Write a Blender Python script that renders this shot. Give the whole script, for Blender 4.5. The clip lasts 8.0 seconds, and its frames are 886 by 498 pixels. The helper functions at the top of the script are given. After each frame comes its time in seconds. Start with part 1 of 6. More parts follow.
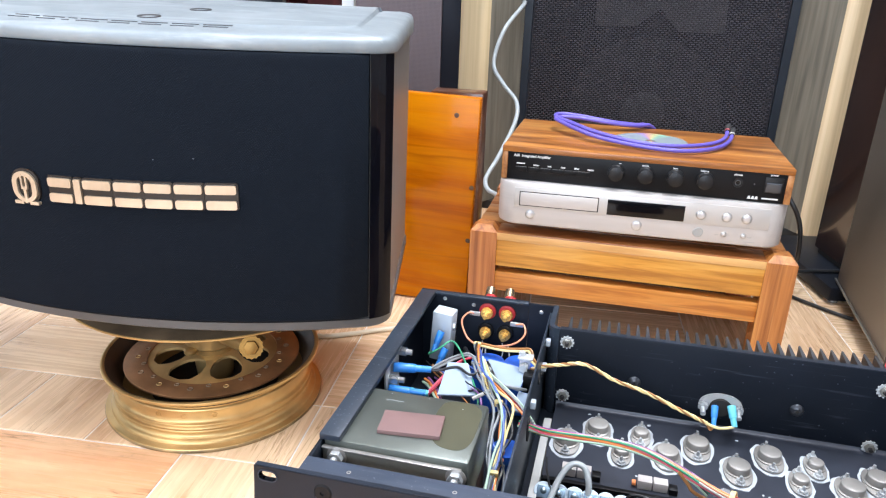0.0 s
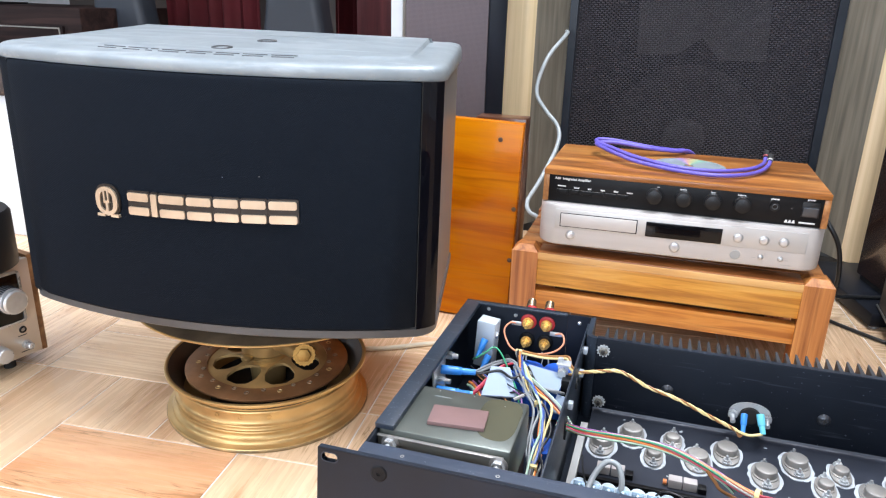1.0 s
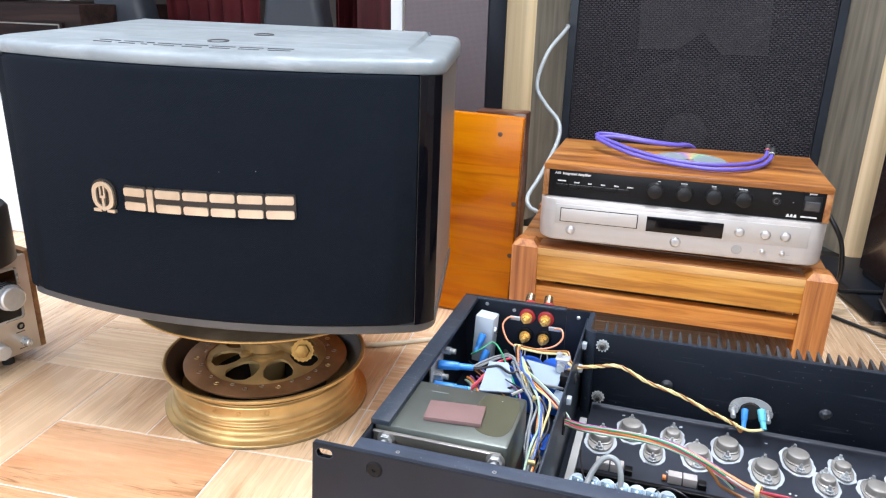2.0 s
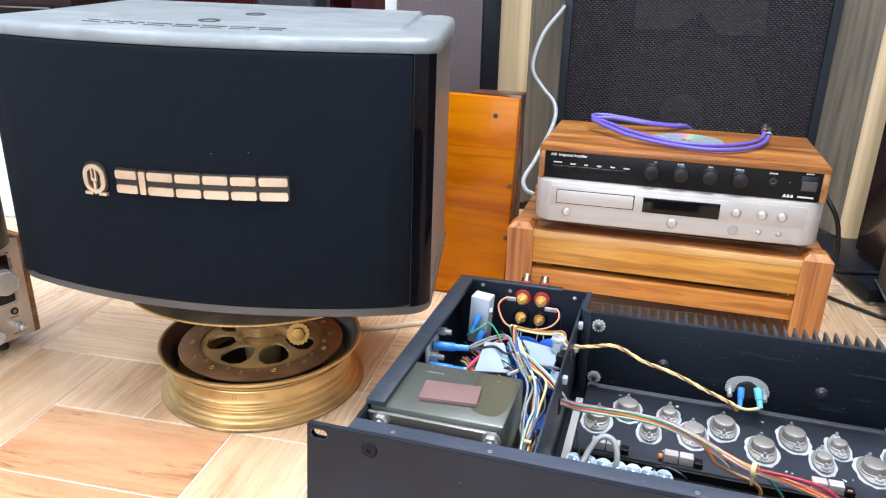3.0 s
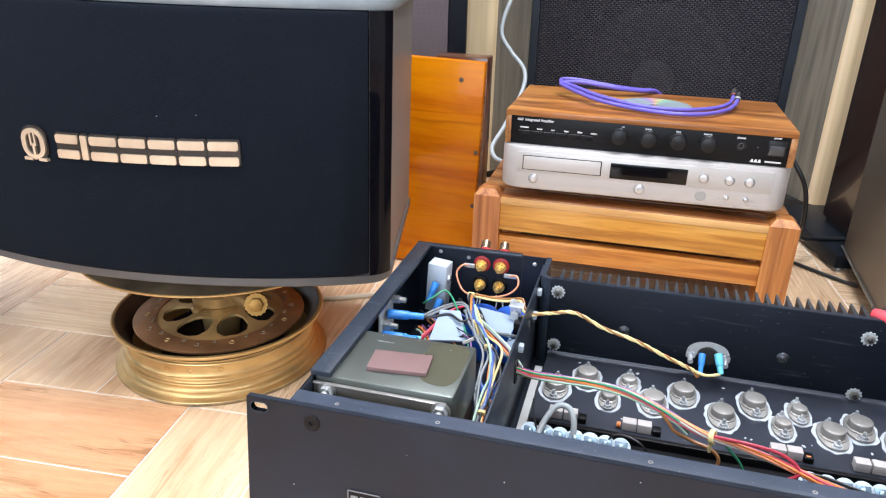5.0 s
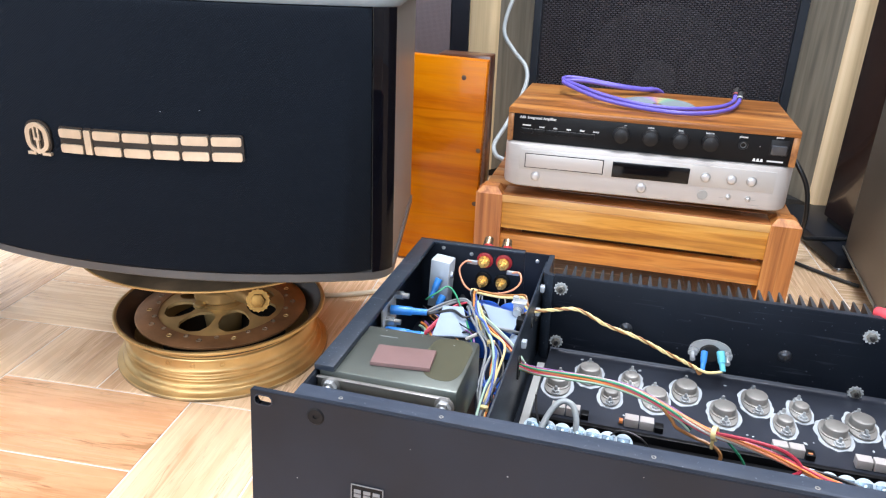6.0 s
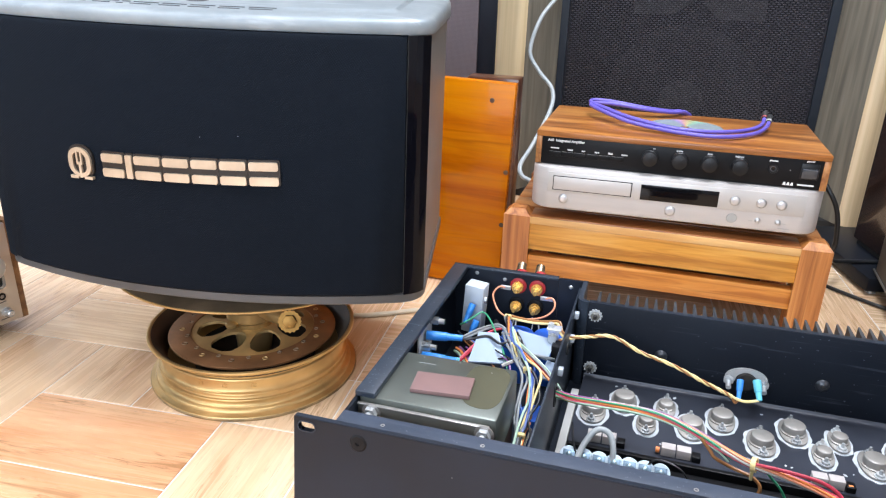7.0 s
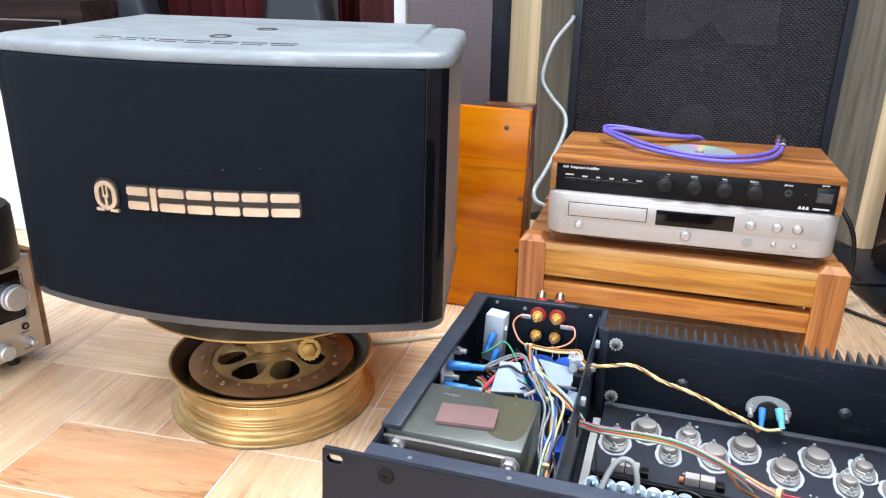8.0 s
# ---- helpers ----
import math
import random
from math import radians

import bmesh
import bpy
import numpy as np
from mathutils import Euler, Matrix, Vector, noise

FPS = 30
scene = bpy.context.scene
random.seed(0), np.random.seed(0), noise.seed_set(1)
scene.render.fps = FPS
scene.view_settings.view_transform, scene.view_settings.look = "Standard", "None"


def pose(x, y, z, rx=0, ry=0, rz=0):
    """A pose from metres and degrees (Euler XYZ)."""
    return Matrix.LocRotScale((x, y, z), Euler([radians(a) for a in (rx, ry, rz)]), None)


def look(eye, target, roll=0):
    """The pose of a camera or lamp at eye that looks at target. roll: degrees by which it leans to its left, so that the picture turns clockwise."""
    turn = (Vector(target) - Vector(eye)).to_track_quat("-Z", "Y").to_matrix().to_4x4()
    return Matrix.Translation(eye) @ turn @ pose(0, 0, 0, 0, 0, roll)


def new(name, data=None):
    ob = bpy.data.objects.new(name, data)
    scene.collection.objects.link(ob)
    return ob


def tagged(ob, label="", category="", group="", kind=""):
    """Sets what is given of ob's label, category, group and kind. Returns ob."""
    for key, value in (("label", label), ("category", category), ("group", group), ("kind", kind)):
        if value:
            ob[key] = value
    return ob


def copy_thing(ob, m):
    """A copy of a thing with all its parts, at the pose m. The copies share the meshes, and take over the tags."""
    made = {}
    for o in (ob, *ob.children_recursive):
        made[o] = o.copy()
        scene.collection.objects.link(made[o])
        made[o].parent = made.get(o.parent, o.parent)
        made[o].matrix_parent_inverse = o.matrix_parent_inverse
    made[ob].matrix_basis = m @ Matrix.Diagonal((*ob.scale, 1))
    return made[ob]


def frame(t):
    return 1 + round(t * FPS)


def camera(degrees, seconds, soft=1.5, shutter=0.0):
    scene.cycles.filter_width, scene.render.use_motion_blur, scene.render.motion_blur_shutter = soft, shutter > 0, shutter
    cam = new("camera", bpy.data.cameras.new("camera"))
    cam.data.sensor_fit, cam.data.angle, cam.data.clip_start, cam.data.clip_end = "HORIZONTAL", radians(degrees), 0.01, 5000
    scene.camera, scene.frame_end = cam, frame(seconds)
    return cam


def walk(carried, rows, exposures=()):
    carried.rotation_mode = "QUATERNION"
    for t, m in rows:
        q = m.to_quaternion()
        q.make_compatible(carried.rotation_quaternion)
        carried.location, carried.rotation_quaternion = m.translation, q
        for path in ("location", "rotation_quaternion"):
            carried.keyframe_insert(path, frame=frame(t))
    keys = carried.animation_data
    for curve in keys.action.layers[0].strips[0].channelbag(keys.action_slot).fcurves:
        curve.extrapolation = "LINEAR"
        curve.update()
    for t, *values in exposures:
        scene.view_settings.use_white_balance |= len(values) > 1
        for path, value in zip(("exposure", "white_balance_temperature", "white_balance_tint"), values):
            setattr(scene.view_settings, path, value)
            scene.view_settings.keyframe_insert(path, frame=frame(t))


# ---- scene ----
cam = camera(63.7, 8.0, soft=1.2)
PATH = [
    (0, (-0.0339, 0.0730, 0.5729), (-0.4516, 1.8911, -0.1483), 1.89),
    (0.5, (-0.0290, 0.0420, 0.5778), (-0.5421, 1.8506, -0.1047), 1.68),
    (1, (-0.0270, 0.0220, 0.5798), (-0.5598, 1.8335, -0.0794), 1.67),
    (2.5, (-0.0239, 0.0310, 0.5729), (-0.5612, 1.8323, -0.1103), 1.38),
    (3, (-0.0239, 0.0320, 0.5699), (-0.5468, 1.8283, -0.1371), 1.28),
    (3.5, (-0.0148, 0.0481, 0.5631), (-0.5153, 1.8396, -0.1716), 1.29),
    (4, (-0.0097, 0.0561, 0.5582), (-0.4888, 1.8436, -0.2002), 1.30),
    (4.5, (-0.0097, 0.0581, 0.5572), (-0.4694, 1.8432, -0.2187), 1.40),
    (6, (-0.0126, 0.0551, 0.5541), (-0.4634, 1.8398, -0.2278), 2.00),
    (6.5, (-0.0137, 0.0531, 0.5581), (-0.4889, 1.8382, -0.2084), 1.90),
    (7, (-0.0258, 0.0480, 0.5649), (-0.5341, 1.8341, -0.1778), 1.69),
    (7.5, (-0.0339, 0.0410, 0.5727), (-0.5739, 1.8297, -0.1407), 1.28),
    (8, (-0.0330, 0.0400, 0.5758), (-0.5782, 1.8373, -0.1116), 0.88),
]
walk(cam, [(t, look(eye, target, roll)) for t, eye, target, roll in PATH],
     [(0, 0.13), (0.5, 0.06), (1.0, 0.0), (4.5, 0.0), (6.0, 0.0), (8.0, 0.0)])

# ---- world, large lights, exposure ----
world = bpy.data.worlds.new("world")
scene.world = world
world.use_nodes = True
wn = world.node_tree
sky = wn.nodes.new("ShaderNodeTexSky")
sky.sky_type = "NISHITA"
sky.sun_disc = False
sky.sun_elevation, sky.sun_rotation = radians(50), radians(120)
wn.links.new(sky.outputs[0], wn.nodes["Background"].inputs[0])
wn.nodes["Background"].inputs[1].default_value = 0.1
scene.view_settings.exposure = 0.0

ROOM_X0, ROOM_X1, ROOM_Y0, ROOM_Y1, ROOM_H = -3.3, 2.3, -2.4, 3.5, 2.75
# Unseen lamps on the ceiling, made up and placed to brighten the floor
LAMPS = [(-1.9, -0.6), (0.2, 0.25), (-1.9, 0.8), (0.15, 1.40), (0.35, 0.90)]
WATTS = [24.0, 20.0, 12.0, 32.0, 38.0]


def area(name, m, sx, sy, watts, colour):
    data = bpy.data.lights.new(name, "AREA")
    data.shape, data.size, data.size_y, data.energy, data.color = "RECTANGLE", sx, sy, watts, colour
    ob = new(name, data)
    ob.matrix_world = m
    return ob


for (lx, ly), lw in zip(LAMPS, WATTS):
    area("fill_lamp", pose(lx, ly, ROOM_H - 0.07), 1.15, 0.28, lw, (0.82, 0.885, 1.0))
# daylight through the window of the west wall
area("window_daylight", pose(ROOM_X0 + 0.02, 0.6, 1.45, 0, -90, 0), 1.7, 2.2, 28.0, (0.73, 0.84, 1.0))

# daylight through an added, unseen window in the south wall, behind the camera
area("window_daylight", pose(-0.45, ROOM_Y0 + 0.02, 1.35, 90, 0, 0), 2.3, 1.6, 96.0, (0.77, 0.865, 1.0))

# ---- materials ----


class Mat:
    """A node material with short calls."""

    def __init__(self, name):
        self.m = bpy.data.materials.new(name)
        self.m.use_nodes = True
        self.t = self.m.node_tree
        self.b = self.t.nodes["Principled BSDF"]

    def node(self, kind, **vals):
        n = self.t.nodes.new(kind)
        for k, v in vals.items():
            n.inputs[k.replace("_", " ")].default_value = v
        return n

    def link(self, a, b):
        self.t.links.new(a, b)

    def set(self, **vals):
        for k, v in vals.items():
            self.b.inputs[k.replace("_", " ")].default_value = v
        return self

    def coords(self, scale=(1, 1, 1), shift=0.0):
        tc = self.t.nodes.new("ShaderNodeTexCoord")
        mp = self.t.nodes.new("ShaderNodeMapping")
        mp.inputs["Scale"].default_value = scale
        out = tc.outputs["Object"]
        if shift:
            oi = self.t.nodes.new("ShaderNodeObjectInfo")
            mul = self.t.nodes.new("ShaderNodeVectorMath")
            mul.operation = "SCALE"
            mul.inputs[0].default_value = (shift, shift * 1.7, shift * 0.6)
            self.link(oi.outputs["Random"], mul.inputs["Scale"])
            add = self.t.nodes.new("ShaderNodeVectorMath")
            self.link(out, add.inputs[0])
            self.link(mul.outputs[0], add.inputs[1])
            out = add.outputs[0]
        self.link(out, mp.inputs["Vector"])
        return mp.outputs[0]

    def noise(self, vec, scale, detail=4.0, rough=0.55, distort=0.0):
        n = self.node("ShaderNodeTexNoise", Scale=scale, Detail=detail, Roughness=rough, Distortion=distort)
        self.link(vec, n.inputs["Vector"])
        return n.outputs["Fac"]

    def ramp(self, fac, stops):
        r = self.t.nodes.new("ShaderNodeValToRGB")
        e = r.color_ramp.elements
        while len(e) < len(stops):
            e.new(0.5)
        for el, (p, c) in zip(e, stops):
            el.position, el.color = p, (*c, 1) if len(c) == 3 else c
        self.link(fac, r.inputs[0])
        return r.outputs[0]

    def mix(self, fac, a, b, blend="MIX"):
        m = self.t.nodes.new("ShaderNodeMix")
        m.data_type, m.blend_type = "RGBA", blend
        ins = [s for s in m.inputs if s.type == "RGBA"]
        f = m.inputs[0]
        if isinstance(fac, (int, float)):
            f.default_value = fac
        else:
            self.link(fac, f)
        for s, v in zip(ins, (a, b)):
            if isinstance(v, tuple):
                s.default_value = (*v, 1)
            else:
                self.link(v, s)
        return [s for s in m.outputs if s.type == "RGBA"][0]

    def value(self, fac, lo, hi):
        n = self.t.nodes.new("ShaderNodeMapRange")
        n.inputs["To Min"].default_value, n.inputs["To Max"].default_value = lo, hi
        self.link(fac, n.inputs["Value"])
        return n.outputs[0]

    def bump(self, fac, strength=0.2, dist=0.001):
        n = self.node("ShaderNodeBump", Strength=strength, Distance=dist)
        self.link(fac, n.inputs["Height"])
        self.link(n.outputs[0], self.b.inputs["Normal"])

    def colour(self, c):
        self.link(c, self.b.inputs["Base Color"])

    def rough(self, f):
        self.link(f, self.b.inputs["Roughness"])


def paint(name, c, rough=0.5, metal=0.0, vary=0.15, scale=60.0, bump=0.05, coat=0.0, streak=(1, 1, 1), spec=0.5):
    """A painted, plastic or metal surface with soft blotches and a fine grain."""
    k = Mat(name)
    v = k.coords(streak)
    big = k.noise(v, scale * 0.12, 3.0)
    fine = k.noise(v, scale * 8, 2.0)
    lo = tuple(x * (1 - vary) for x in c)
    hi = tuple(min(1.0, x * (1 + vary)) for x in c)
    k.colour(k.ramp(big, [(0.3, lo), (0.7, hi)]))
    k.rough(k.value(big, max(0.02, rough - 0.08), min(1.0, rough + 0.1)))
    k.set(Metallic=metal, Coat_Weight=coat, Specular_IOR_Level=spec)
    if bump:
        k.bump(fine, bump, 0.0004)
    return k.m


def plain(name, c, rough=0.5, metal=0.0, **more):
    k = Mat(name)
    k.set(Base_Color=(*c, 1), Roughness=rough, Metallic=metal, **more)
    return k.m


def wood(name, dark, mid, light, axis=0, across=40.0, along=2.0, rough=0.4, coat=0.0, blotch=0.35, streaks=0.0):
    """Wood with its grain along one axis of the piece; each piece is cut from another spot."""
    k = Mat(name)
    sc = [across] * 3
    sc[axis] = along
    v = k.coords(tuple(sc), 3.0)
    grain = k.noise(v, 1.0, 5.0, 0.6, 0.6)
    sc2 = [across * 7] * 3
    sc2[axis] = along * 3
    fine = k.noise(k.coords(tuple(sc2), 3.0), 1.0, 3.0, 0.6)
    col = k.ramp(grain, [(0.36, dark), (0.5, mid), (0.64, light)])
    col = k.mix(k.value(fine, 0.0, 0.5), col, tuple(x * 0.62 for x in mid))
    if streaks:
        sc3 = [across * 1.3] * 3
        sc3[axis] = along * 0.9
        st = k.noise(k.coords(tuple(sc3), 7.0), 1.0, 4.0, 0.55, 1.2)
        col = k.mix(k.ramp(st, [(0.58, (0, 0, 0)), (0.72, (streaks,) * 3)]), col, tuple(x * 0.75 for x in dark))
    oi = k.t.nodes.new("ShaderNodeObjectInfo")
    hsv = k.t.nodes.new("ShaderNodeHueSaturation")
    k.link(k.value(oi.outputs["Random"], 1 - blotch * 0.5, 1 + blotch * 0.4), hsv.inputs["Value"])
    k.link(k.value(oi.outputs["Random"], 0.492, 0.508), hsv.inputs["Hue"])
    k.link(col, hsv.inputs["Color"])
    k.colour(hsv.outputs[0])
    k.rough(k.value(fine, rough - 0.05, rough + 0.12))
    k.set(Coat_Weight=coat, Coat_Roughness=0.08)
    k.bump(fine, 0.08, 0.0004)
    return k.m


def weave(name, c, hi, pitch, rough=0.85, strength=0.6, see=0.0, flat=False):
    """A cloth or pierced grille: a fine raised pattern of cells."""
    k = Mat(name)
    v = k.coords((1, 0, 1) if flat else (1, 1, 1))
    if flat:
        v.node.inputs["Rotation"].default_value = (0, radians(45), 0)
    vo = k.node("ShaderNodeTexVoronoi", Scale=1.0 / pitch, Randomness=0.0 if flat else 0.15)
    k.link(v, vo.inputs["Vector"])
    d = vo.outputs["Distance"]
    k.colour(k.mix(k.ramp(d, [(0.15, (0, 0, 0)), (0.6, (1, 1, 1))]), c, hi))
    k.set(Roughness=rough, Specular_IOR_Level=0.12)
    k.bump(d, strength, pitch * 0.5)
    if see:
        k.set(Alpha=1 - see)
    return k.m


def chipped(name, c, chip, rough=0.4, amount=0.66, scale=420.0, spec=0.4):
    """Black paint with pale specks and hairline rubs."""
    k = Mat(name)
    v = k.coords((1, 1, 1))
    big = k.noise(v, 9.0, 3.0)
    base = k.ramp(big, [(0.3, tuple(x * 0.75 for x in c)), (0.7, tuple(x * 1.3 for x in c))])
    dots = k.ramp(k.noise(v, scale, 2.0), [(amount, (0, 0, 0)), (amount + 0.05, (0.8, 0.8, 0.8))])
    rubs = k.ramp(k.noise(k.coords((14, 260, 260)), 1.0, 3.0), [(0.62, (0, 0, 0)), (0.74, (0.35, 0.35, 0.35))])
    col = k.mix(dots, base, chip)
    k.colour(k.mix(rubs, col, chip))
    k.rough(k.value(big, rough - 0.08, rough + 0.1))
    k.set(Specular_IOR_Level=spec)
    k.bump(k.noise(v, 600.0, 2.0), 0.12, 0.0004)
    return k.m


def tile_material(name, paleness, cracks=1.0):
    """Printed wood on glazed tiles: soft bands, fine grain, thin dark cracks and brown flecks, from orange to beige."""
    k = Mat(name)
    oi = k.t.nodes.new("ShaderNodeObjectInfo")
    isle = k.t.nodes.new("ShaderNodeNewGeometry")
    own = k.t.nodes.new("ShaderNodeMath")
    k.link(oi.outputs["Random"], own.inputs[0])
    k.link(isle.outputs["Random Per Island"], own.inputs[1])
    pick = k.t.nodes.new("ShaderNodeMath")
    pick.operation = "FRACT"
    k.link(own.outputs[0], pick.inputs[0])
    band = k.noise(k.coords((2.0, 16, 16), 5.0), 1.0, 4.0, 0.6, 1.0)
    grain = k.noise(k.coords((6, 150, 150), 5.0), 1.0, 3.0, 0.6)
    warm = k.ramp(band, [(0.28, (0.50, 0.205, 0.085)), (0.45, (0.68, 0.335, 0.165)), (0.62, (0.77, 0.44, 0.235))])
    pale = k.ramp(band, [(0.28, (0.68, 0.45, 0.265)), (0.45, (0.79, 0.565, 0.355)), (0.62, (0.84, 0.63, 0.415))])
    tone = k.value(pick.outputs[0], *paleness)
    col = k.mix(tone, warm, pale)
    col = k.mix(k.ramp(grain, [(0.38, (0.10,) * 3), (0.58, (0.0,) * 3)]), col, (0.50, 0.27, 0.14))
    where = k.ramp(k.noise(k.coords((3.0, 11, 11), 9.0), 1.0, 2.0), [(0.43, (0, 0, 0)), (0.58, (1, 1, 1))])
    # thin wandering cracks that follow the grain
    for across, along, width, amount in ((26, 1.7, 0.011, 1.0), (48, 3.4, 0.012, 0.6)):
        line = k.noise(k.coords((along, across, across), 11.0), 1.0, 4.0, 0.62, 0.9)
        thin = k.ramp(line, [(0.5 - width, (0, 0, 0)), (0.5, (amount * cracks,) * 3), (0.5 + width * 0.6, (0, 0, 0))])
        col = k.mix(k.mix(1.0, thin, where, "MULTIPLY"), col, (0.32, 0.145, 0.06))
    # short brown flecks and broad stains
    for across, along, lo, hi, amount in ((22, 2.0, 0.56, 0.72, 0.42), (80, 7.0, 0.60, 0.66, 0.75)):
        st = k.noise(k.coords((along, across, across), 17.0), 1.0, 3.0, 0.55, 0.8)
        dark = k.mix(1.0, k.ramp(st, [(lo, (0, 0, 0)), (hi, (amount * cracks,) * 3)]), where, "MULTIPLY")
        col = k.mix(dark, col, (0.36, 0.17, 0.07))
    hsv = k.t.nodes.new("ShaderNodeHueSaturation")
    k.link(k.value(pick.outputs[0], 0.92, 1.0), hsv.inputs["Value"])
    k.link(col, hsv.inputs["Color"])
    k.colour(hsv.outputs[0])
    k.rough(k.value(grain, 0.20, 0.34))
    k.set(Coat_Weight=0.2, Coat_Roughness=0.1)
    k.bump(grain, 0.08, 0.0004)
    return k.m


M = {}
M["rail_black"] = chipped("rail_black", (0.019, 0.026, 0.038), (0.10, 0.115, 0.14), 0.36, 0.65)
M["lip_blue"] = chipped("lip_blue", (0.046, 0.058, 0.084), (0.16, 0.18, 0.22), 0.42, 0.68)
# Heat sink plate: base lowered to put its shade into the colour
M["sink_black"] = chipped("sink_black", (0.0062, 0.0088, 0.0145), (0.075, 0.085, 0.105), 0.46, 0.70, 300.0, 0.16)
M["can_steel"] = paint("can_steel", (0.30, 0.285, 0.265), 0.46, 0.55, 0.3, 200, 0.06)
M["tile_wood"] = tile_material("tile_wood", (0.0, 0.9))
M["tile_warm"] = tile_material("tile_warm", (0.0, 0.15))
M["tile_pale"] = tile_material("tile_pale", (0.75, 1.0), 0.60)
M["tile_mid"] = tile_material("tile_mid", (0.62, 0.92), 0.50)
M["grout"] = paint("grout", (0.78, 0.72, 0.66), 0.8)
M["teak"] = wood("teak", (0.125, 0.036, 0.007), (0.41, 0.150, 0.030), (0.62, 0.29, 0.070), 0, 30, 2.4, 0.34, 0.2, 0.1, 0.5)
M["acacia"] = wood("acacia", (0.42, 0.140, 0.022), (0.68, 0.285, 0.050), (0.80, 0.40, 0.095), 0, 70, 4.0, 0.34, 0.2, 0.04, 0.6)
M["acacia_up"] = wood("acacia_up", (0.26, 0.070, 0.016), (0.50, 0.172, 0.046), (0.64, 0.275, 0.085), 2, 80, 2.5, 0.38, 0.15, 0.2, 0.5)
M["lacquer"] = wood("lacquer", (0.38, 0.080, 0.0010), (0.62, 0.184, 0.0012), (0.72, 0.255, 0.0016), 0, 20, 2.2, 0.25, 0.0, 0.04, 0.6)
M["lacquer"].node_tree.nodes["Principled BSDF"].inputs["Specular IOR Level"].default_value = 0.10
M["lacquer"].node_tree.nodes["Principled BSDF"].inputs["Coat Weight"].default_value = 0.10
M["lacquer"].node_tree.nodes["Principled BSDF"].inputs["Coat Roughness"].default_value = 0.03
M["dark_wood"] = wood("dark_wood", (0.06, 0.02, 0.008), (0.12, 0.045, 0.018), (0.19, 0.08, 0.03), 0, 40, 3, 0.3, 0.4, 0.2)
M["maple"] = wood("maple", (0.60, 0.46, 0.26), (0.74, 0.58, 0.345), (0.82, 0.66, 0.42), 2, 40, 1.0, 0.33, 0.3, 0.05, 0.0)
M["silver_paint"] = paint("silver_paint", (0.42, 0.42, 0.41), 0.36, 0.45, 0.2, 30, 0.05)
M["side_grey"] = paint("side_grey", (0.185, 0.180, 0.172), 0.42, 0.25, 0.15, 30, 0.05)
k = Mat("cap_paint")
cv = k.coords((1, 1, 1))
blot = k.noise(cv, 11.0, 4.0, 0.6, 0.6)
mott = k.noise(cv, 55.0, 4.0, 0.65)
rub = k.noise(k.coords((7, 60, 60)), 1.0, 4.0, 0.6, 0.4)
col = k.ramp(blot, [(0.3, (0.20, 0.235, 0.255)), (0.52, (0.245, 0.28, 0.30)), (0.7, (0.295, 0.33, 0.35))])
col = k.mix(k.ramp(mott, [(0.32, (0.22,) * 3), (0.5, (0, 0, 0))]), col, (0.19, 0.205, 0.22))
k.colour(k.mix(k.ramp(rub, [(0.55, (0, 0, 0)), (0.72, (0.55,) * 3)]), col, (0.42, 0.46, 0.49)))
k.rough(k.value(mott, 0.36, 0.60))
k.set(Metallic=0.25)
k.bump(mott, 0.03, 0.0010)
M["cap_paint"] = k.m
# Dark paint that stands in for shade round raised marks and screw covers
M["relief_shade"] = paint("relief_shade", (0.055, 0.058, 0.062), 0.4, 0.2, 0.4, 90, 0.05)
M["base_paint"] = paint("base_paint", (0.092, 0.094, 0.097), 0.42, 0.2, 0.2, 40, 0.05)
k = Mat("cloth")
cv = k.coords((1, 1, 1))
cf = k.noise(cv, 700.0, 2.0)
cw = k.coords((1, 0.0, 1))
cw.node.inputs["Rotation"].default_value = (0, radians(33), 0)
vo = k.node("ShaderNodeTexVoronoi", Scale=1 / 0.0021, Randomness=0.1)
k.link(cw, vo.inputs["Vector"])
base = k.ramp(cf, [(0.3, (0.0040, 0.0066, 0.0112)), (0.7, (0.0092, 0.0140, 0.0220))])
k.colour(k.mix(k.ramp(vo.outputs["Distance"], [(0.2, (0, 0, 0)), (0.6, (0.9, 0.9, 0.9))]), base, (0.002, 0.003, 0.005)))
k.set(Roughness=0.85, Specular_IOR_Level=0.09)
k.bump(vo.outputs["Distance"], 0.5, 0.0008)
M["cloth"] = k.m
M["gloss_black"] = plain("gloss_black", (0.003, 0.003, 0.005), 0.04, 0.0, Specular_IOR_Level=0.13)
M["gold_plate"] = paint("gold_plate", (0.57, 0.47, 0.355), 0.3, 0.55, 0.15, 200, 0.02)
M["badge_edge"] = plain("badge_edge", (0.024, 0.021, 0.020), 0.3, 0.3)
M["rim_gold"] = paint("rim_gold", (0.55, 0.37, 0.155), 0.36, 0.72, 0.28, 110, 0.14)
M["rust_gold"] = paint("rust_gold", (0.300, 0.150, 0.068), 0.36, 0.5, 0.4, 160, 0.2)
M["plate_brown"] = paint("plate_brown", (0.20, 0.140, 0.085), 0.5, 0.2, 0.45, 160, 0.3)
# Maple in shade: the darkening is painted into a grey-brown colour
M["shaded_facet"] = paint("shaded_facet", (0.150, 0.134, 0.104), 0.4, 0, 0.32, 90, 0.04, 0.0, (6, 6, 0.4))
M["rim_inside_shade"] = paint("rim_inside_shade", (0.055, 0.038, 0.026), 0.45, 0.3, 0.5, 120, 0.2)
M["nut_gold"] = paint("nut_gold", (0.246, 0.136, 0.038), 0.45, 0.9, 0.35, 200, 0.15)
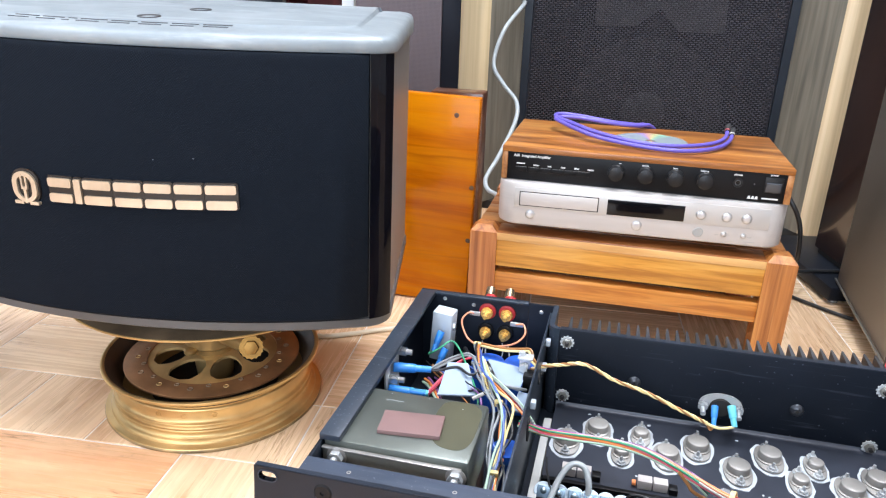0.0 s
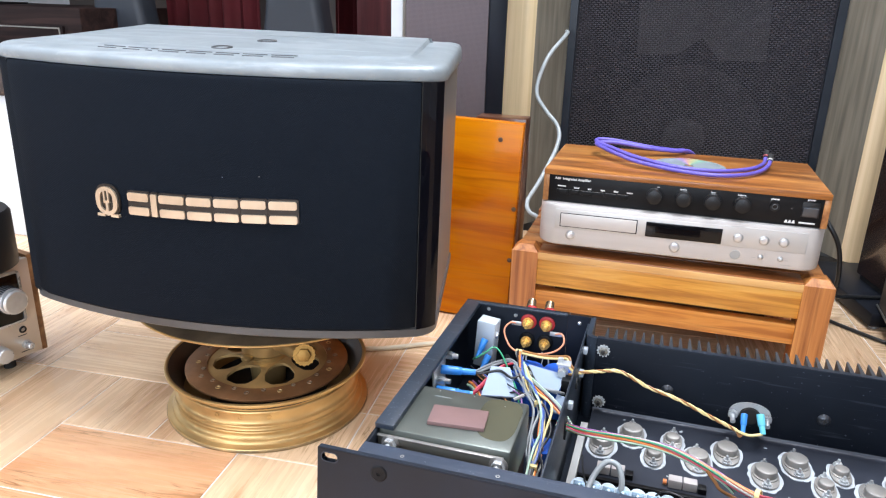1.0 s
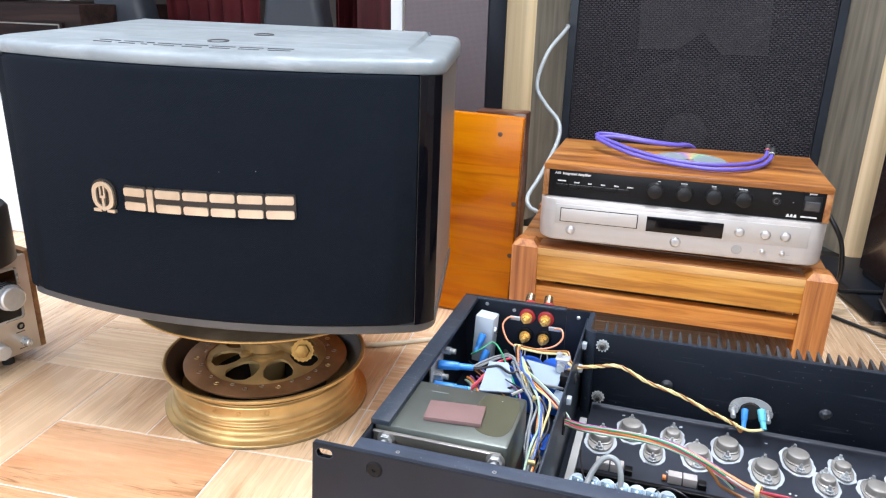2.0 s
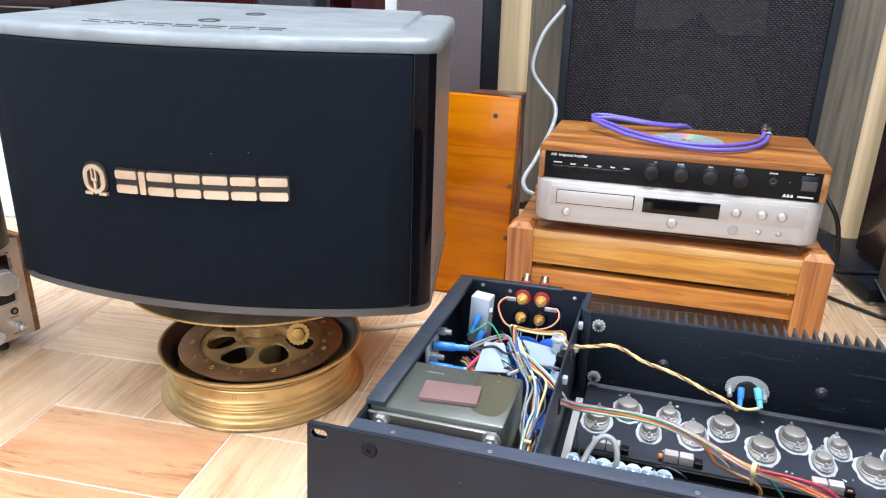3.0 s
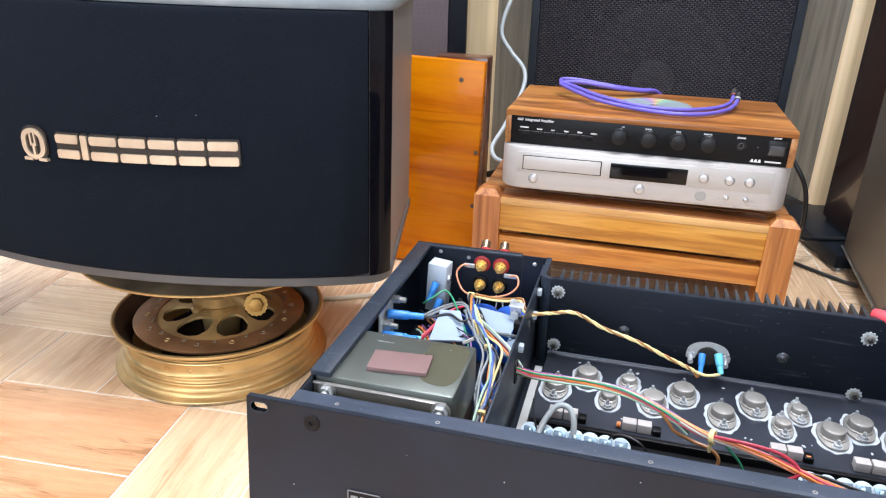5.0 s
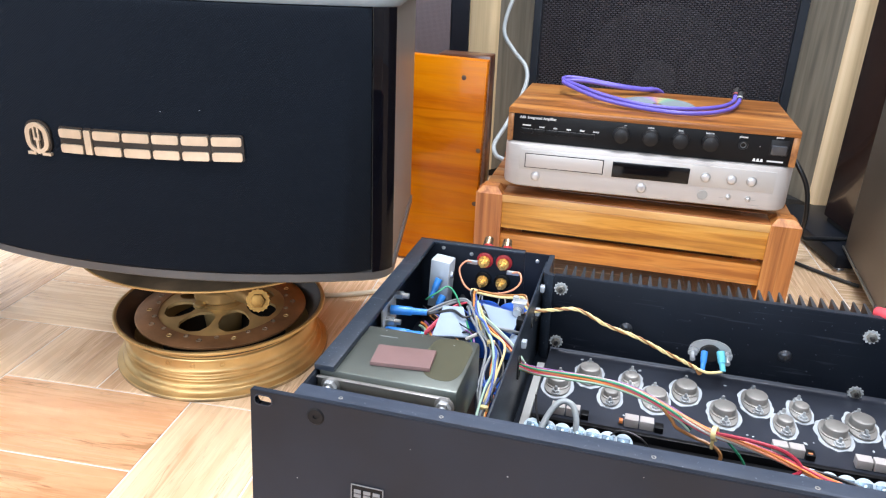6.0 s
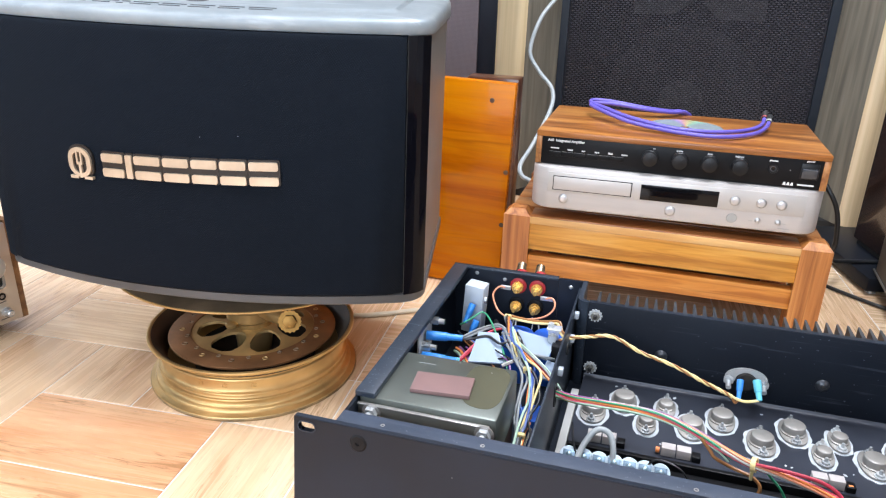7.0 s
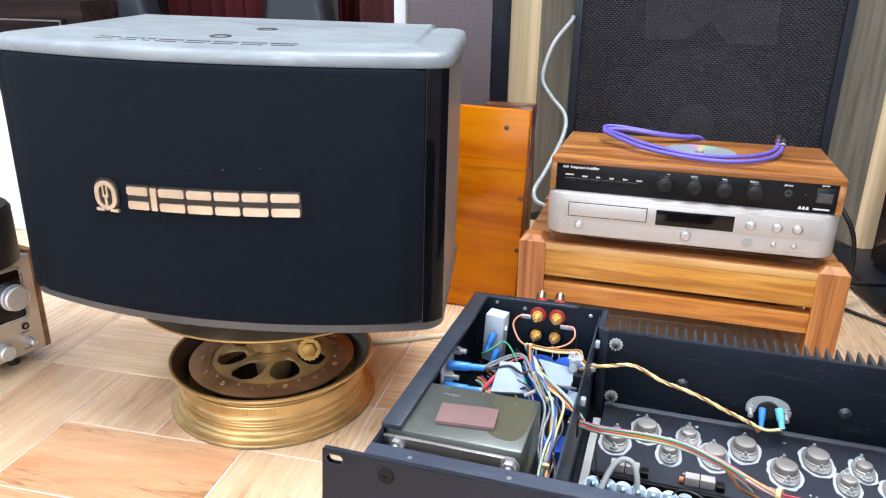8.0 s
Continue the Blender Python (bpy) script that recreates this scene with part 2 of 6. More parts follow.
M["steel_grey"] = paint("steel_grey", (0.24, 0.235, 0.21), 0.32, 0.6, 0.35, 60, 0.08)
M["wall_taupe"] = paint("wall_taupe", (0.095, 0.082, 0.078), 0.7, 0, 0.12, 8, 0.05)
M["scuff"] = paint("scuff", (0.29, 0.195, 0.09), 0.5, 0.3, 0.5, 220, 0.25)
# Black that stands in for shade in gaps, wells and slots; also the sensor
M["shade_black"] = paint("shade_black", (0.012, 0.01, 0.009), 0.8, 0, 0.4)
M["amp_black"] = paint("amp_black", (0.0074, 0.0105, 0.0175), 0.42, 0.0, 0.4, 90, 0.05, spec=0.3)
M["amp_edge"] = paint("amp_edge", (0.018, 0.024, 0.036), 0.36, 0.2, 0.4, 120, 0.1)
M["shelf_grey"] = paint("shelf_grey", (0.036, 0.041, 0.056), 0.30, 0.3, 0.4, 70, 0.06)
# Fins of the same heat sink, painted lighter as if catching the light
M["fin_lit"] = paint("fin_lit", (0.045, 0.047, 0.053), 0.4, 0.3, 0.4, 90, 0.06)
M["steel_olive"] = paint("steel_olive", (0.122, 0.134, 0.120), 0.36, 0.5, 0.3, 70, 0.06)
M["core_brown"] = paint("core_brown", (0.12, 0.07, 0.05), 0.5, 0.3, 0.4, 90, 0.2)
M["bracket_pale"] = paint("bracket_pale", (0.62, 0.64, 0.62), 0.45, 0.2, 0.15, 120, 0.05)
M["zinc_pale"] = paint("zinc_pale", (0.55, 0.57, 0.58), 0.4, 0.3, 0.2, 200, 0.06)
M["screw_steel"] = paint("screw_steel", (0.055, 0.06, 0.07), 0.28, 0.7, 0.3, 200, 0.05)
M["zinc"] = paint("zinc", (0.58, 0.60, 0.61), 0.27, 0.65, 0.25, 200, 0.06)
M["nickel"] = paint("nickel", (0.47, 0.45, 0.43), 0.32, 0.65, 0.3, 150, 0.05)
M["paste"] = paint("paste", (0.42, 0.45, 0.48), 0.6, 0, 0.06, 300, 0.3)
M["pad_pink"] = paint("pad_pink", (0.175, 0.100, 0.094), 0.75, 0, 0.08, 300, 0.25)
M["ceramic"] = paint("ceramic", (0.44, 0.405, 0.39), 0.7, 0, 0.06, 200, 0.2)
M["white_plastic"] = paint("white_plastic", (0.46, 0.51, 0.56), 0.4, 0, 0.05)
M["sheet_white"] = paint("sheet_white", (0.25, 0.32, 0.415), 0.45, 0, 0.08)
M["print_grey"] = plain("print_grey", (0.21, 0.21, 0.215), 0.6)
M["strip_grey"] = paint("strip_grey", (0.37, 0.365, 0.35), 0.6, 0, 0.12)
M["post_metal"] = paint("post_metal", (0.26, 0.185, 0.115), 0.25, 0.8, 0.3, 300, 0.05)
M["brass"] = paint("brass", (0.80, 0.52, 0.17), 0.25, 0.6, 0.2, 300, 0.05)
M["red_plastic"] = plain("red_plastic", (0.38, 0.022, 0.025), 0.35)
M["plug_red"] = plain("plug_red", (0.30, 0.05, 0.06), 0.4)
M["coral"] = plain("coral", (0.75, 0.08, 0.10), 0.4)
M["blue_sleeve"] = plain("blue_sleeve", (0.035, 0.23, 0.66), 0.3)
M["cyan_sleeve"] = plain("cyan_sleeve", (0.13, 0.50, 0.62), 0.3)
M["cap_blue"] = plain("cap_blue", (0.015, 0.10, 0.50), 0.35)
M["screw_blue"] = paint("screw_blue", (0.30, 0.40, 0.46), 0.3, 0.8, 0.3, 300)
M["brushed"] = paint("brushed", (0.52, 0.50, 0.48), 0.40, 0.25, 0.08, 60, 0.04)
M["silver_face"] = paint("silver_face", (0.52, 0.49, 0.47), 0.45, 0.15, 0.05, 60, 0.03, 0.0, (1, 1, 12))
M["champagne"] = paint("champagne", (0.64, 0.585, 0.51), 0.34, 0.5, 0.1, 60, 0.04)
M["panel_black"] = paint("panel_black", (0.005, 0.005, 0.006), 0.4, 0, 0.3, 80, 0.03, spec=0.2)
M["dark_matt"] = paint("dark_matt", (0.05, 0.03, 0.022), 0.6, 0, 0.3)
M["dust_gold"] = paint("dust_gold", (0.52, 0.34, 0.140), 0.42, 0.5, 0.35, 120, 0.15)
M["knob_black"] = plain("knob_black", (0.010, 0.010, 0.011), 0.4, 0.0, Specular_IOR_Level=0.3)
M["print_white"] = plain("print_white", (0.72, 0.72, 0.72), 0.6)
M["glass_black"] = plain("glass_black", (0.003, 0.003, 0.004), 0.12, 0.0, Specular_IOR_Level=0.3)
M["rubber"] = plain("rubber", (0.015, 0.015, 0.015), 0.7)
M["purple"] = plain("purple", (0.125, 0.095, 0.44), 0.4)
M["net_black"] = plain("net_black", (0.030, 0.028, 0.034), 0.7, 0.0, Alpha=0.62, Specular_IOR_Level=0.2)
M["mesh_grey"] = paint("mesh_grey", (0.066, 0.062, 0.073), 0.5, 0, 0.25, 12, 0.0)
M["cone_dark"] = paint("cone_dark", (0.26, 0.26, 0.27), 0.6)
M["cone_grey"] = paint("cone_grey", (0.78, 0.78, 0.80), 0.6)
M["frame_black"] = paint("frame_black", (0.013, 0.017, 0.024), 0.36, 0, 0.2, spec=0.3)
M["cloth_taupe"] = weave("cloth_taupe", (0.098, 0.082, 0.090), (0.145, 0.122, 0.132), 0.0026, 0.9, 0.4)
M["black_side"] = paint("black_side", (0.010, 0.012, 0.017), 0.35, 0, 0.3, spec=0.14)
M["taupe_panel"] = paint("taupe_panel", (0.15, 0.13, 0.108), 0.38, 0.15, 0.15, 30, 0.06)
M["slate"] = paint("slate", (0.020, 0.025, 0.034), 0.5, 0, 0.1)
M["maroon"] = paint("maroon", (0.16, 0.018, 0.026), 0.75, 0, 0.25, 30, 0.2)
M["maroon_wood"] = wood("maroon_wood", (0.040, 0.008, 0.009), (0.075, 0.016, 0.018), (0.11, 0.026, 0.028), 2, 30, 2, 0.4, 0.1)
M["console_wood"] = wood("console_wood", (0.010, 0.006, 0.006), (0.020, 0.011, 0.010), (0.034, 0.018, 0.016), 0, 30, 2, 0.55, 0.0)
M["console_wood"].node_tree.nodes["Principled BSDF"].inputs["Specular IOR Level"].default_value = 0.12
M["white_paint"] = paint("white_paint", (0.74, 0.79, 0.84), 0.5, 0, 0.03, 10, 0.05)
M["ceiling_paint"] = paint("ceiling_paint", (0.85, 0.86, 0.87), 0.8, 0, 0.02, 10, 0.05)
M["cable_white"] = plain("cable_white", (0.36, 0.39, 0.40), 0.4)
M["cable_cream"] = plain("cable_cream", (0.70, 0.60, 0.44), 0.45)
M["cable_black"] = plain("cable_black", (0.014, 0.015, 0.017), 0.4)
M["lamp_frame"] = plain("lamp_frame", (0.8, 0.8, 0.8), 0.4)
WIRE = {}
for wname, wc in dict(yellow=(0.70, 0.46, 0.16), orange=(0.80, 0.24, 0.06), salmon=(0.72, 0.29, 0.16), red=(0.38, 0.02, 0.045),
                      brown=(0.34, 0.15, 0.05), green=(0.03, 0.26, 0.13), mint=(0.42, 0.60, 0.45), white=(0.40, 0.39, 0.365),
                      grey=(0.22, 0.235, 0.245), black=(0.015, 0.015, 0.017), blue=(0.06, 0.12, 0.40), violet=(0.20, 0.08, 0.24),
                      straw=(0.78, 0.62, 0.28), pink=(0.70, 0.11, 0.16)).items():
    WIRE[wname] = plain("wire_" + wname, wc, 0.4)
# Rainbow reflections, towards and away from the camera, are painted into the colour
k = Mat("disc_painted_sheen")
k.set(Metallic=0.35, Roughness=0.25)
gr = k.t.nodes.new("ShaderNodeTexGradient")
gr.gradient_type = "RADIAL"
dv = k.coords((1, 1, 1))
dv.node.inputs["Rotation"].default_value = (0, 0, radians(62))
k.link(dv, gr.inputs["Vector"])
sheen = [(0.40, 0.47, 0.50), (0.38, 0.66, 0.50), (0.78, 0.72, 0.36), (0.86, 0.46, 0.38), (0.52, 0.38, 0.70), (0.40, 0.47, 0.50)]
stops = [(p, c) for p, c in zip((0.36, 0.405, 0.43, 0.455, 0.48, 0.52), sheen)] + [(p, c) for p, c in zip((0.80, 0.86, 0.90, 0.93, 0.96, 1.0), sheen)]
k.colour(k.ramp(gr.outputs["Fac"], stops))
M["disc_painted_sheen"] = k.m
M["screw_dark"] = plain("screw_dark", (0.02, 0.018, 0.018), 0.4)
M["disc_plastic"] = paint("disc_plastic", (0.52, 0.62, 0.70), 0.4, 0, 0.1)
M["plate_blue"] = paint("plate_blue", (0.10, 0.15, 0.20), 0.35, 0.6, 0.3, 200)
M["oil"] = paint("oil", (0.115, 0.114, 0.076), 0.25, 0.4, 0.2, 70)
M["clear_plastic"] = plain("clear_plastic", (0.80, 0.81, 0.81), 0.25, 0.0, Transmission_Weight=0.6)
M["brown_side"] = paint("brown_side", (0.030, 0.016, 0.012), 0.22, 0, 0.3, 20, 0.03, 0.4)
k = Mat("lamp_glow")
k.set(Base_Color=(0.9, 0.9, 0.9, 1), Emission_Color=(0.93, 0.97, 1.0, 1), Emission_Strength=6.0)
M["lamp_glow"] = k.m
from mathutils.bvhtree import BVHTree

# ---- building helpers ----


def thing(name, m, label, category, group="", kind=""):
    ob = new(name)
    ob.empty_display_size = 0.05
    ob.matrix_basis = m
    return tagged(ob, label, category, group, kind)


def finish(bm, name, material, flat=False):
    bmesh.ops.recalc_face_normals(bm, faces=bm.faces)
    if not flat:
        for f in bm.faces:
            f.smooth = True
        for e in bm.edges:
            if len(e.link_faces) == 2 and e.calc_face_angle(0) > radians(38):
                e.smooth = False
    me = bpy.data.meshes.new(name)
    bm.to_mesh(me)
    bm.free()
    me.materials.append(material)
    return me


def part(name, bm, material, parent=None, label="", flat=False, world=False):
    """Links a bmesh as one mesh object under a thing or a part. world: its corners are given in the room's metres."""
    ob = new(name, finish(bm, name, material, flat))
    if parent:
        ob.parent = parent
        if world and parent.parent is None:
            ob.matrix_parent_inverse = parent.matrix_basis.inverted()
    if label:
        ob["label"] = label
    return ob


def bx(x0, x1, y0, y1, z0, z1, bevel=0.0, bm=None, seg=2):
    """A box, with rounded edges where bevel is given."""
    own = bmesh.new()
    bmesh.ops.create_cube(own, size=1)
    own.transform(Matrix.Translation(((x0 + x1) / 2, (y0 + y1) / 2, (z0 + z1) / 2)) @ Matrix.Diagonal((x1 - x0, y1 - y0, z1 - z0, 1)))
    if bevel:
        bmesh.ops.bevel(own, geom=own.edges[:], offset=bevel, segments=seg, profile=0.5, affect="EDGES")
    return join(bm, own)


def join(bm, own):
    if bm is None:
        return own
    me = bpy.data.meshes.new("joined")
    own.to_mesh(me)
    own.free()
    bm.from_mesh(me)
    bpy.data.meshes.remove(me)
    return bm


def axis_to(p0, p1):
    d = Vector(p1) - Vector(p0)
    return Matrix.Translation((Vector(p0) + Vector(p1)) / 2) @ d.to_track_quat("Z", "Y").to_matrix().to_4x4(), d.length


def cyl(p0, p1, r, seg=24, r2=None, bm=None, bevel=0.0):
    own = bmesh.new()
    m, length = axis_to(p0, p1)
    bmesh.ops.create_cone(own, cap_ends=True, segments=seg, radius1=r, radius2=r if r2 is None else r2, depth=length)
    if bevel:
        rims = [e for e in own.edges if len(e.link_faces) == 2 and any(len(f.verts) > 4 for f in e.link_faces)]
        bmesh.ops.bevel(own, geom=rims, offset=bevel, segments=2, profile=0.5, affect="EDGES")
    own.transform(m)
    return join(bm, own)


def lathe(profile, seg=64, centre=(0, 0, 0), bm=None, m=None):
    """A turned shape: (radius, height) points from one end to the other."""
    own = bmesh.new()
    rings = []
    for r, z in profile:
        if r < 1e-6:
            rings.append([own.verts.new((0, 0, z))])
        else:
            rings.append([own.verts.new((r * math.cos(2 * math.pi * i / seg), r * math.sin(2 * math.pi * i / seg), z)) for i in range(seg)])
    for a, b in zip(rings, rings[1:]):
        for i in range(seg):
            j = (i + 1) % seg
            vs = [a[i % len(a)], a[j % len(a)], b[j % len(b)], b[i % len(b)]]
            uniq = list(dict.fromkeys(vs))
            if len(uniq) > 2:
                own.faces.new(uniq)
    own.transform(m if m is not None else Matrix.Translation(centre))
    return join(bm, own)


def smooth_path(pts, n=6):
    """Points along a soft line through the given ones."""
    p = [Vector(q) for q in pts]
    out = []
    for i in range(len(p) - 1):
        a, b, c, d = p[max(i - 1, 0)], p[i], p[i + 1], p[min(i + 2, len(p) - 1)]
        for s in range(n):
            t = s / n
            out.append(0.5 * (2 * b + (c - a) * t + (2 * a - 5 * b + 4 * c - d) * t * t + (3 * b - a - 3 * c + d) * t ** 3))
    out.append(p[-1])
    return out


def sweep(path, r, seg=8, bm=None):
    own = bmesh.new()
    rings = []
    up = Vector((0, 0, 1))
    side = None
    for i, q in enumerate(path):
        d = (path[min(i + 1, len(path) - 1)] - path[max(i - 1, 0)]).normalized()
        if side is None:
            side = d.cross(up if abs(d.z) < 0.9 else Vector((1, 0, 0))).normalized()
        side = (side - d * side.dot(d)).normalized()
        other = d.cross(side)
        rings.append([own.verts.new(q + r * (math.cos(2 * math.pi * k / seg) * side + math.sin(2 * math.pi * k / seg) * other)) for k in range(seg)])
    for a, b in zip(rings, rings[1:]):
        for i in range(seg):
            j = (i + 1) % seg
            own.faces.new((a[i], a[j], b[j], b[i]))
    own.faces.new(rings[0][::-1])
    own.faces.new(rings[-1])
    return join(bm, own)


def tube(pts, r, seg=8, bm=None, n=6):
    return sweep(smooth_path(pts, n), r, seg, bm)


def prism(outline, z0, z1, bm=None, bevel=0.0):
    """A flat outline (x, y) raised from z0 to z1."""
    own = bmesh.new()
    f = own.faces.new([own.verts.new((x, y, z0)) for x, y in outline])
    r = bmesh.ops.extrude_face_region(own, geom=[f])
    bmesh.ops.translate(own, vec=(0, 0, z1 - z0), verts=[g for g in r["geom"] if isinstance(g, bmesh.types.BMVert)])
    if bevel:
        bmesh.ops.recalc_face_normals(own, faces=own.faces)
        rims = [e for e in own.edges if abs(e.verts[0].co.z - e.verts[1].co.z) < 1e-6]
        bmesh.ops.bevel(own, geom=rims, offset=bevel, segments=2, profile=0.5, affect="EDGES")
    return join(bm, own)


def loft(loops, bm=None, cap=True):
    """Skin between closed loops of equal length, given as lists of 3D points."""
    own = bmesh.new()
    rings = [[own.verts.new(p) for p in loop] for loop in loops]
    n = len(rings[0])
    for a, b in zip(rings, rings[1:]):
        for i in range(n):
            own.faces.new((a[i], a[(i + 1) % n], b[(i + 1) % n], b[i]))
    if cap:
        own.faces.new(rings[0][::-1])
        own.faces.new(rings[-1])
    return join(bm, own)


def round_rect(w, h, r, n=5, cx=0.0, cy=0.0):
    out = []
    for sx, sy, a0 in ((1, 1, 0), (-1, 1, 90), (-1, -1, 180), (1, -1, 270)):
        for i in range(n + 1):
            a = radians(a0 + 90 * i / n)
            out.append((cx + sx * (w / 2 - r) + r * math.cos(a), cy + sy * (h / 2 - r) + r * math.sin(a)))
    return out


def ring_plate(outer, inner, z0, z1, bm=None):
    """A flat frame between two outlines with equal counts of points."""
    own = bmesh.new()
    n = len(outer)
    levels = [[own.verts.new((x, y, z)) for x, y in loop] for loop, z in ((outer, z0), (outer, z1), (inner, z1), (inner, z0))]
    for a, b in zip(levels, levels[1:] + levels[:1]):
        for i in range(n):
            own.faces.new((a[i], a[(i + 1) % n], b[(i + 1) % n], b[i]))
    return join(bm, own)


def rounded(loop, times=2):
    """A closed outline with its corners cut softly."""
    for _ in range(times):
        out = []
        for (ax, ay), (qx, qy) in zip(loop, loop[1:] + loop[:1]):
            out += [(ax * 0.75 + qx * 0.25, ay * 0.75 + qy * 0.25), (ax * 0.25 + qx * 0.75, ay * 0.25 + qy * 0.75)]
        loop = out
    return loop


def pierced(outer, holes, z0, z1, bm=None):
    """A flat plate with holes right through it."""
    own = bmesh.new()
    loops = []
    for z in (z0, z1):
        rings = []
        for loop in [outer] + holes:
            vs = [own.verts.new((x, y, z)) for x, y in loop]
            rings.append(vs)
            for i in range(len(vs)):
                own.edges.new((vs[i - 1], vs[i]))
        bmesh.ops.triangle_fill(own, edges=[own.edges.get((vs[i - 1], vs[i])) for vs in rings for i in range(len(vs))], use_beauty=True)
        loops.append(rings)
    for lo, hi in zip(*loops):
        for i in range(len(lo)):
            own.faces.new((lo[i - 1], lo[i], hi[i], hi[i - 1]))
    return join(bm, own)


def lettering(words, size, m, material, parent, bold=0.0):
    """Raised words in the built-in font, centred on m's origin, reading along its x axis."""
    cu = bpy.data.curves.new("lettering", "FONT")
    cu.body, cu.size, cu.align_x, cu.align_y, cu.extrude, cu.offset, cu.resolution_u = words, size, "LEFT", "CENTER", 0.00015, bold, 3
    tmp = new("lettering", cu)
    me = bpy.data.meshes.new_from_object(tmp.evaluated_get(bpy.context.evaluated_depsgraph_get()))
    bpy.data.objects.remove(tmp)
    me.materials.append(material)
    me.transform(m)
    ob = new("lettering", me)
    ob.parent = parent
    return ob



# ---- the room ----


def structure(name, bm, material, label, category):
    return tagged(part(name, bm, material), label, category, kind="structure")


X0, X1, Y0, Y1, HH = ROOM_X0, ROOM_X1, ROOM_Y0, ROOM_Y1, ROOM_H
floor = structure("floor", bx(X0 - 0.2, X1 + 0.2, Y0 - 0.2, Y1 + 0.2, -0.12, -0.0010), M["grout"], "wood-look floor tiles with pale grout lines", "floor")
structure("ceiling", bx(X0 - 0.2, X1 + 0.2, Y0 - 0.2, Y1 + 0.2, HH, HH + 0.15), M["ceiling_paint"], "plain white painted ceiling over the room", "ceiling")
structure("wall_north", bx(X0 - 0.2, X1 + 0.2, Y1, Y1 + 0.2, 0, HH), M["wall_taupe"], "taupe painted wall behind the stored equipment", "wall")
SX0, SX1, SZ0, SZ1 = -1.65, 0.75, 0.5, 2.2
south = bx(X0 - 0.2, SX0, Y0 - 0.2, Y0, 0, HH)
bx(SX1, X1 + 0.2, Y0 - 0.2, Y0, 0, HH, bm=south)
bx(SX0, SX1, Y0 - 0.2, Y0, 0, SZ0, bm=south)
bx(SX0, SX1, Y0 - 0.2, Y0, SZ1, HH, bm=south)
structure("wall_south", south, M["white_paint"], "white painted wall with a wide added window behind the viewer", "wall")
# unseen window, added as the source of extra light from the front
window_s = structure("window_2", bx(SX0, SX0 + 0.05, Y0 - 0.16, Y0 - 0.1, SZ0, SZ1), M["white_paint"], "unseen white framed window letting in daylight", "window")
for a, b, c, d in ((SX1 - 0.05, SX1, SZ0, SZ1), (SX0, SX1, SZ0, SZ0 + 0.05), (SX0, SX1, SZ1 - 0.05, SZ1), (-0.47, -0.43, SZ0, SZ1)):
    part("window_frame", bx(a + 0.001, b - 0.001, Y0 - 0.158, Y0 - 0.102, c + 0.001, d - 0.001), M["white_paint"], window_s)
structure("wall_east", bx(X1, X1 + 0.2, Y0, Y1, 0, HH), M["white_paint"], "plain white painted wall closing the room", "wall")
WY0, WY1, WZ0, WZ1 = -0.5, 1.7, 0.6, 2.3
west = bx(X0 - 0.2, X0, Y0, WY0, 0, HH)
bx(X0 - 0.2, X0, WY1, Y1, 0, HH, bm=west)
bx(X0 - 0.2, X0, WY0, WY1, 0, WZ0, bm=west)
bx(X0 - 0.2, X0, WY0, WY1, WZ1, HH, bm=west)
structure("wall_west", west, M["white_paint"], "white painted wall with a wide window opening", "wall")
window = structure("window_1", bx(X0 - 0.16, X0 - 0.1, WY0, WY0 + 0.05, WZ0, WZ1), M["white_paint"], "unseen white framed window letting in daylight", "window")
for a, b, c, d in ((WY1 - 0.05, WY1, WZ0, WZ1), (WY0, WY1, WZ0, WZ0 + 0.05), (WY0, WY1, WZ1 - 0.05, WZ1), (0.58, 0.62, WZ0, WZ1)):
    part("window_frame", bx(X0 - 0.158, X0 - 0.102, a + 0.001, b - 0.001, c + 0.001, d - 0.001), M["white_paint"], window)


# Made-up fixture for each of the unseen lamps
def ceiling_light():
    root = thing("ceiling_light", pose(0, 0, 0), "unseen long white ceiling light, added with a glowing diffuser", "lamp", "lights on the ceiling")
    part("frame", ring_plate(round_rect(1.24, 0.36, 0.01), round_rect(1.16, 0.29, 0.01), -0.05, 0.0), M["lamp_frame"], root)
    part("diffuser", bx(-0.58, 0.58, -0.145, 0.145, -0.02, -0.01), M["lamp_glow"], root)
    return root


light = ceiling_light()
light.matrix_basis = pose(LAMPS[0][0], LAMPS[0][1], HH)
for lx, ly in LAMPS[1:]:
    copy_thing(light, pose(lx, ly, HH))

# white post of a door frame behind the cabinets
structure("trim", bx(-0.762, -0.728, 1.95, 2.05, 0, HH, 0.002), M["white_paint"], "narrow white upright post of a door frame", "post")

# ---- big karaoke loudspeaker on its wheel ----
SPK = pose(-0.5595, 0.8846, -0.0003, 0, 0.75, 8.086)
SCREW_CAPS = ((0.008, -0.105), (0.034, -0.030))
HALF, BACK_HALF, FRONT, BACK, SAG = 0.2809, 0.2595, -0.126, 0.170, 0.056


def front_y(x):
    return FRONT - SAG * (1 - (x / HALF) ** 2)


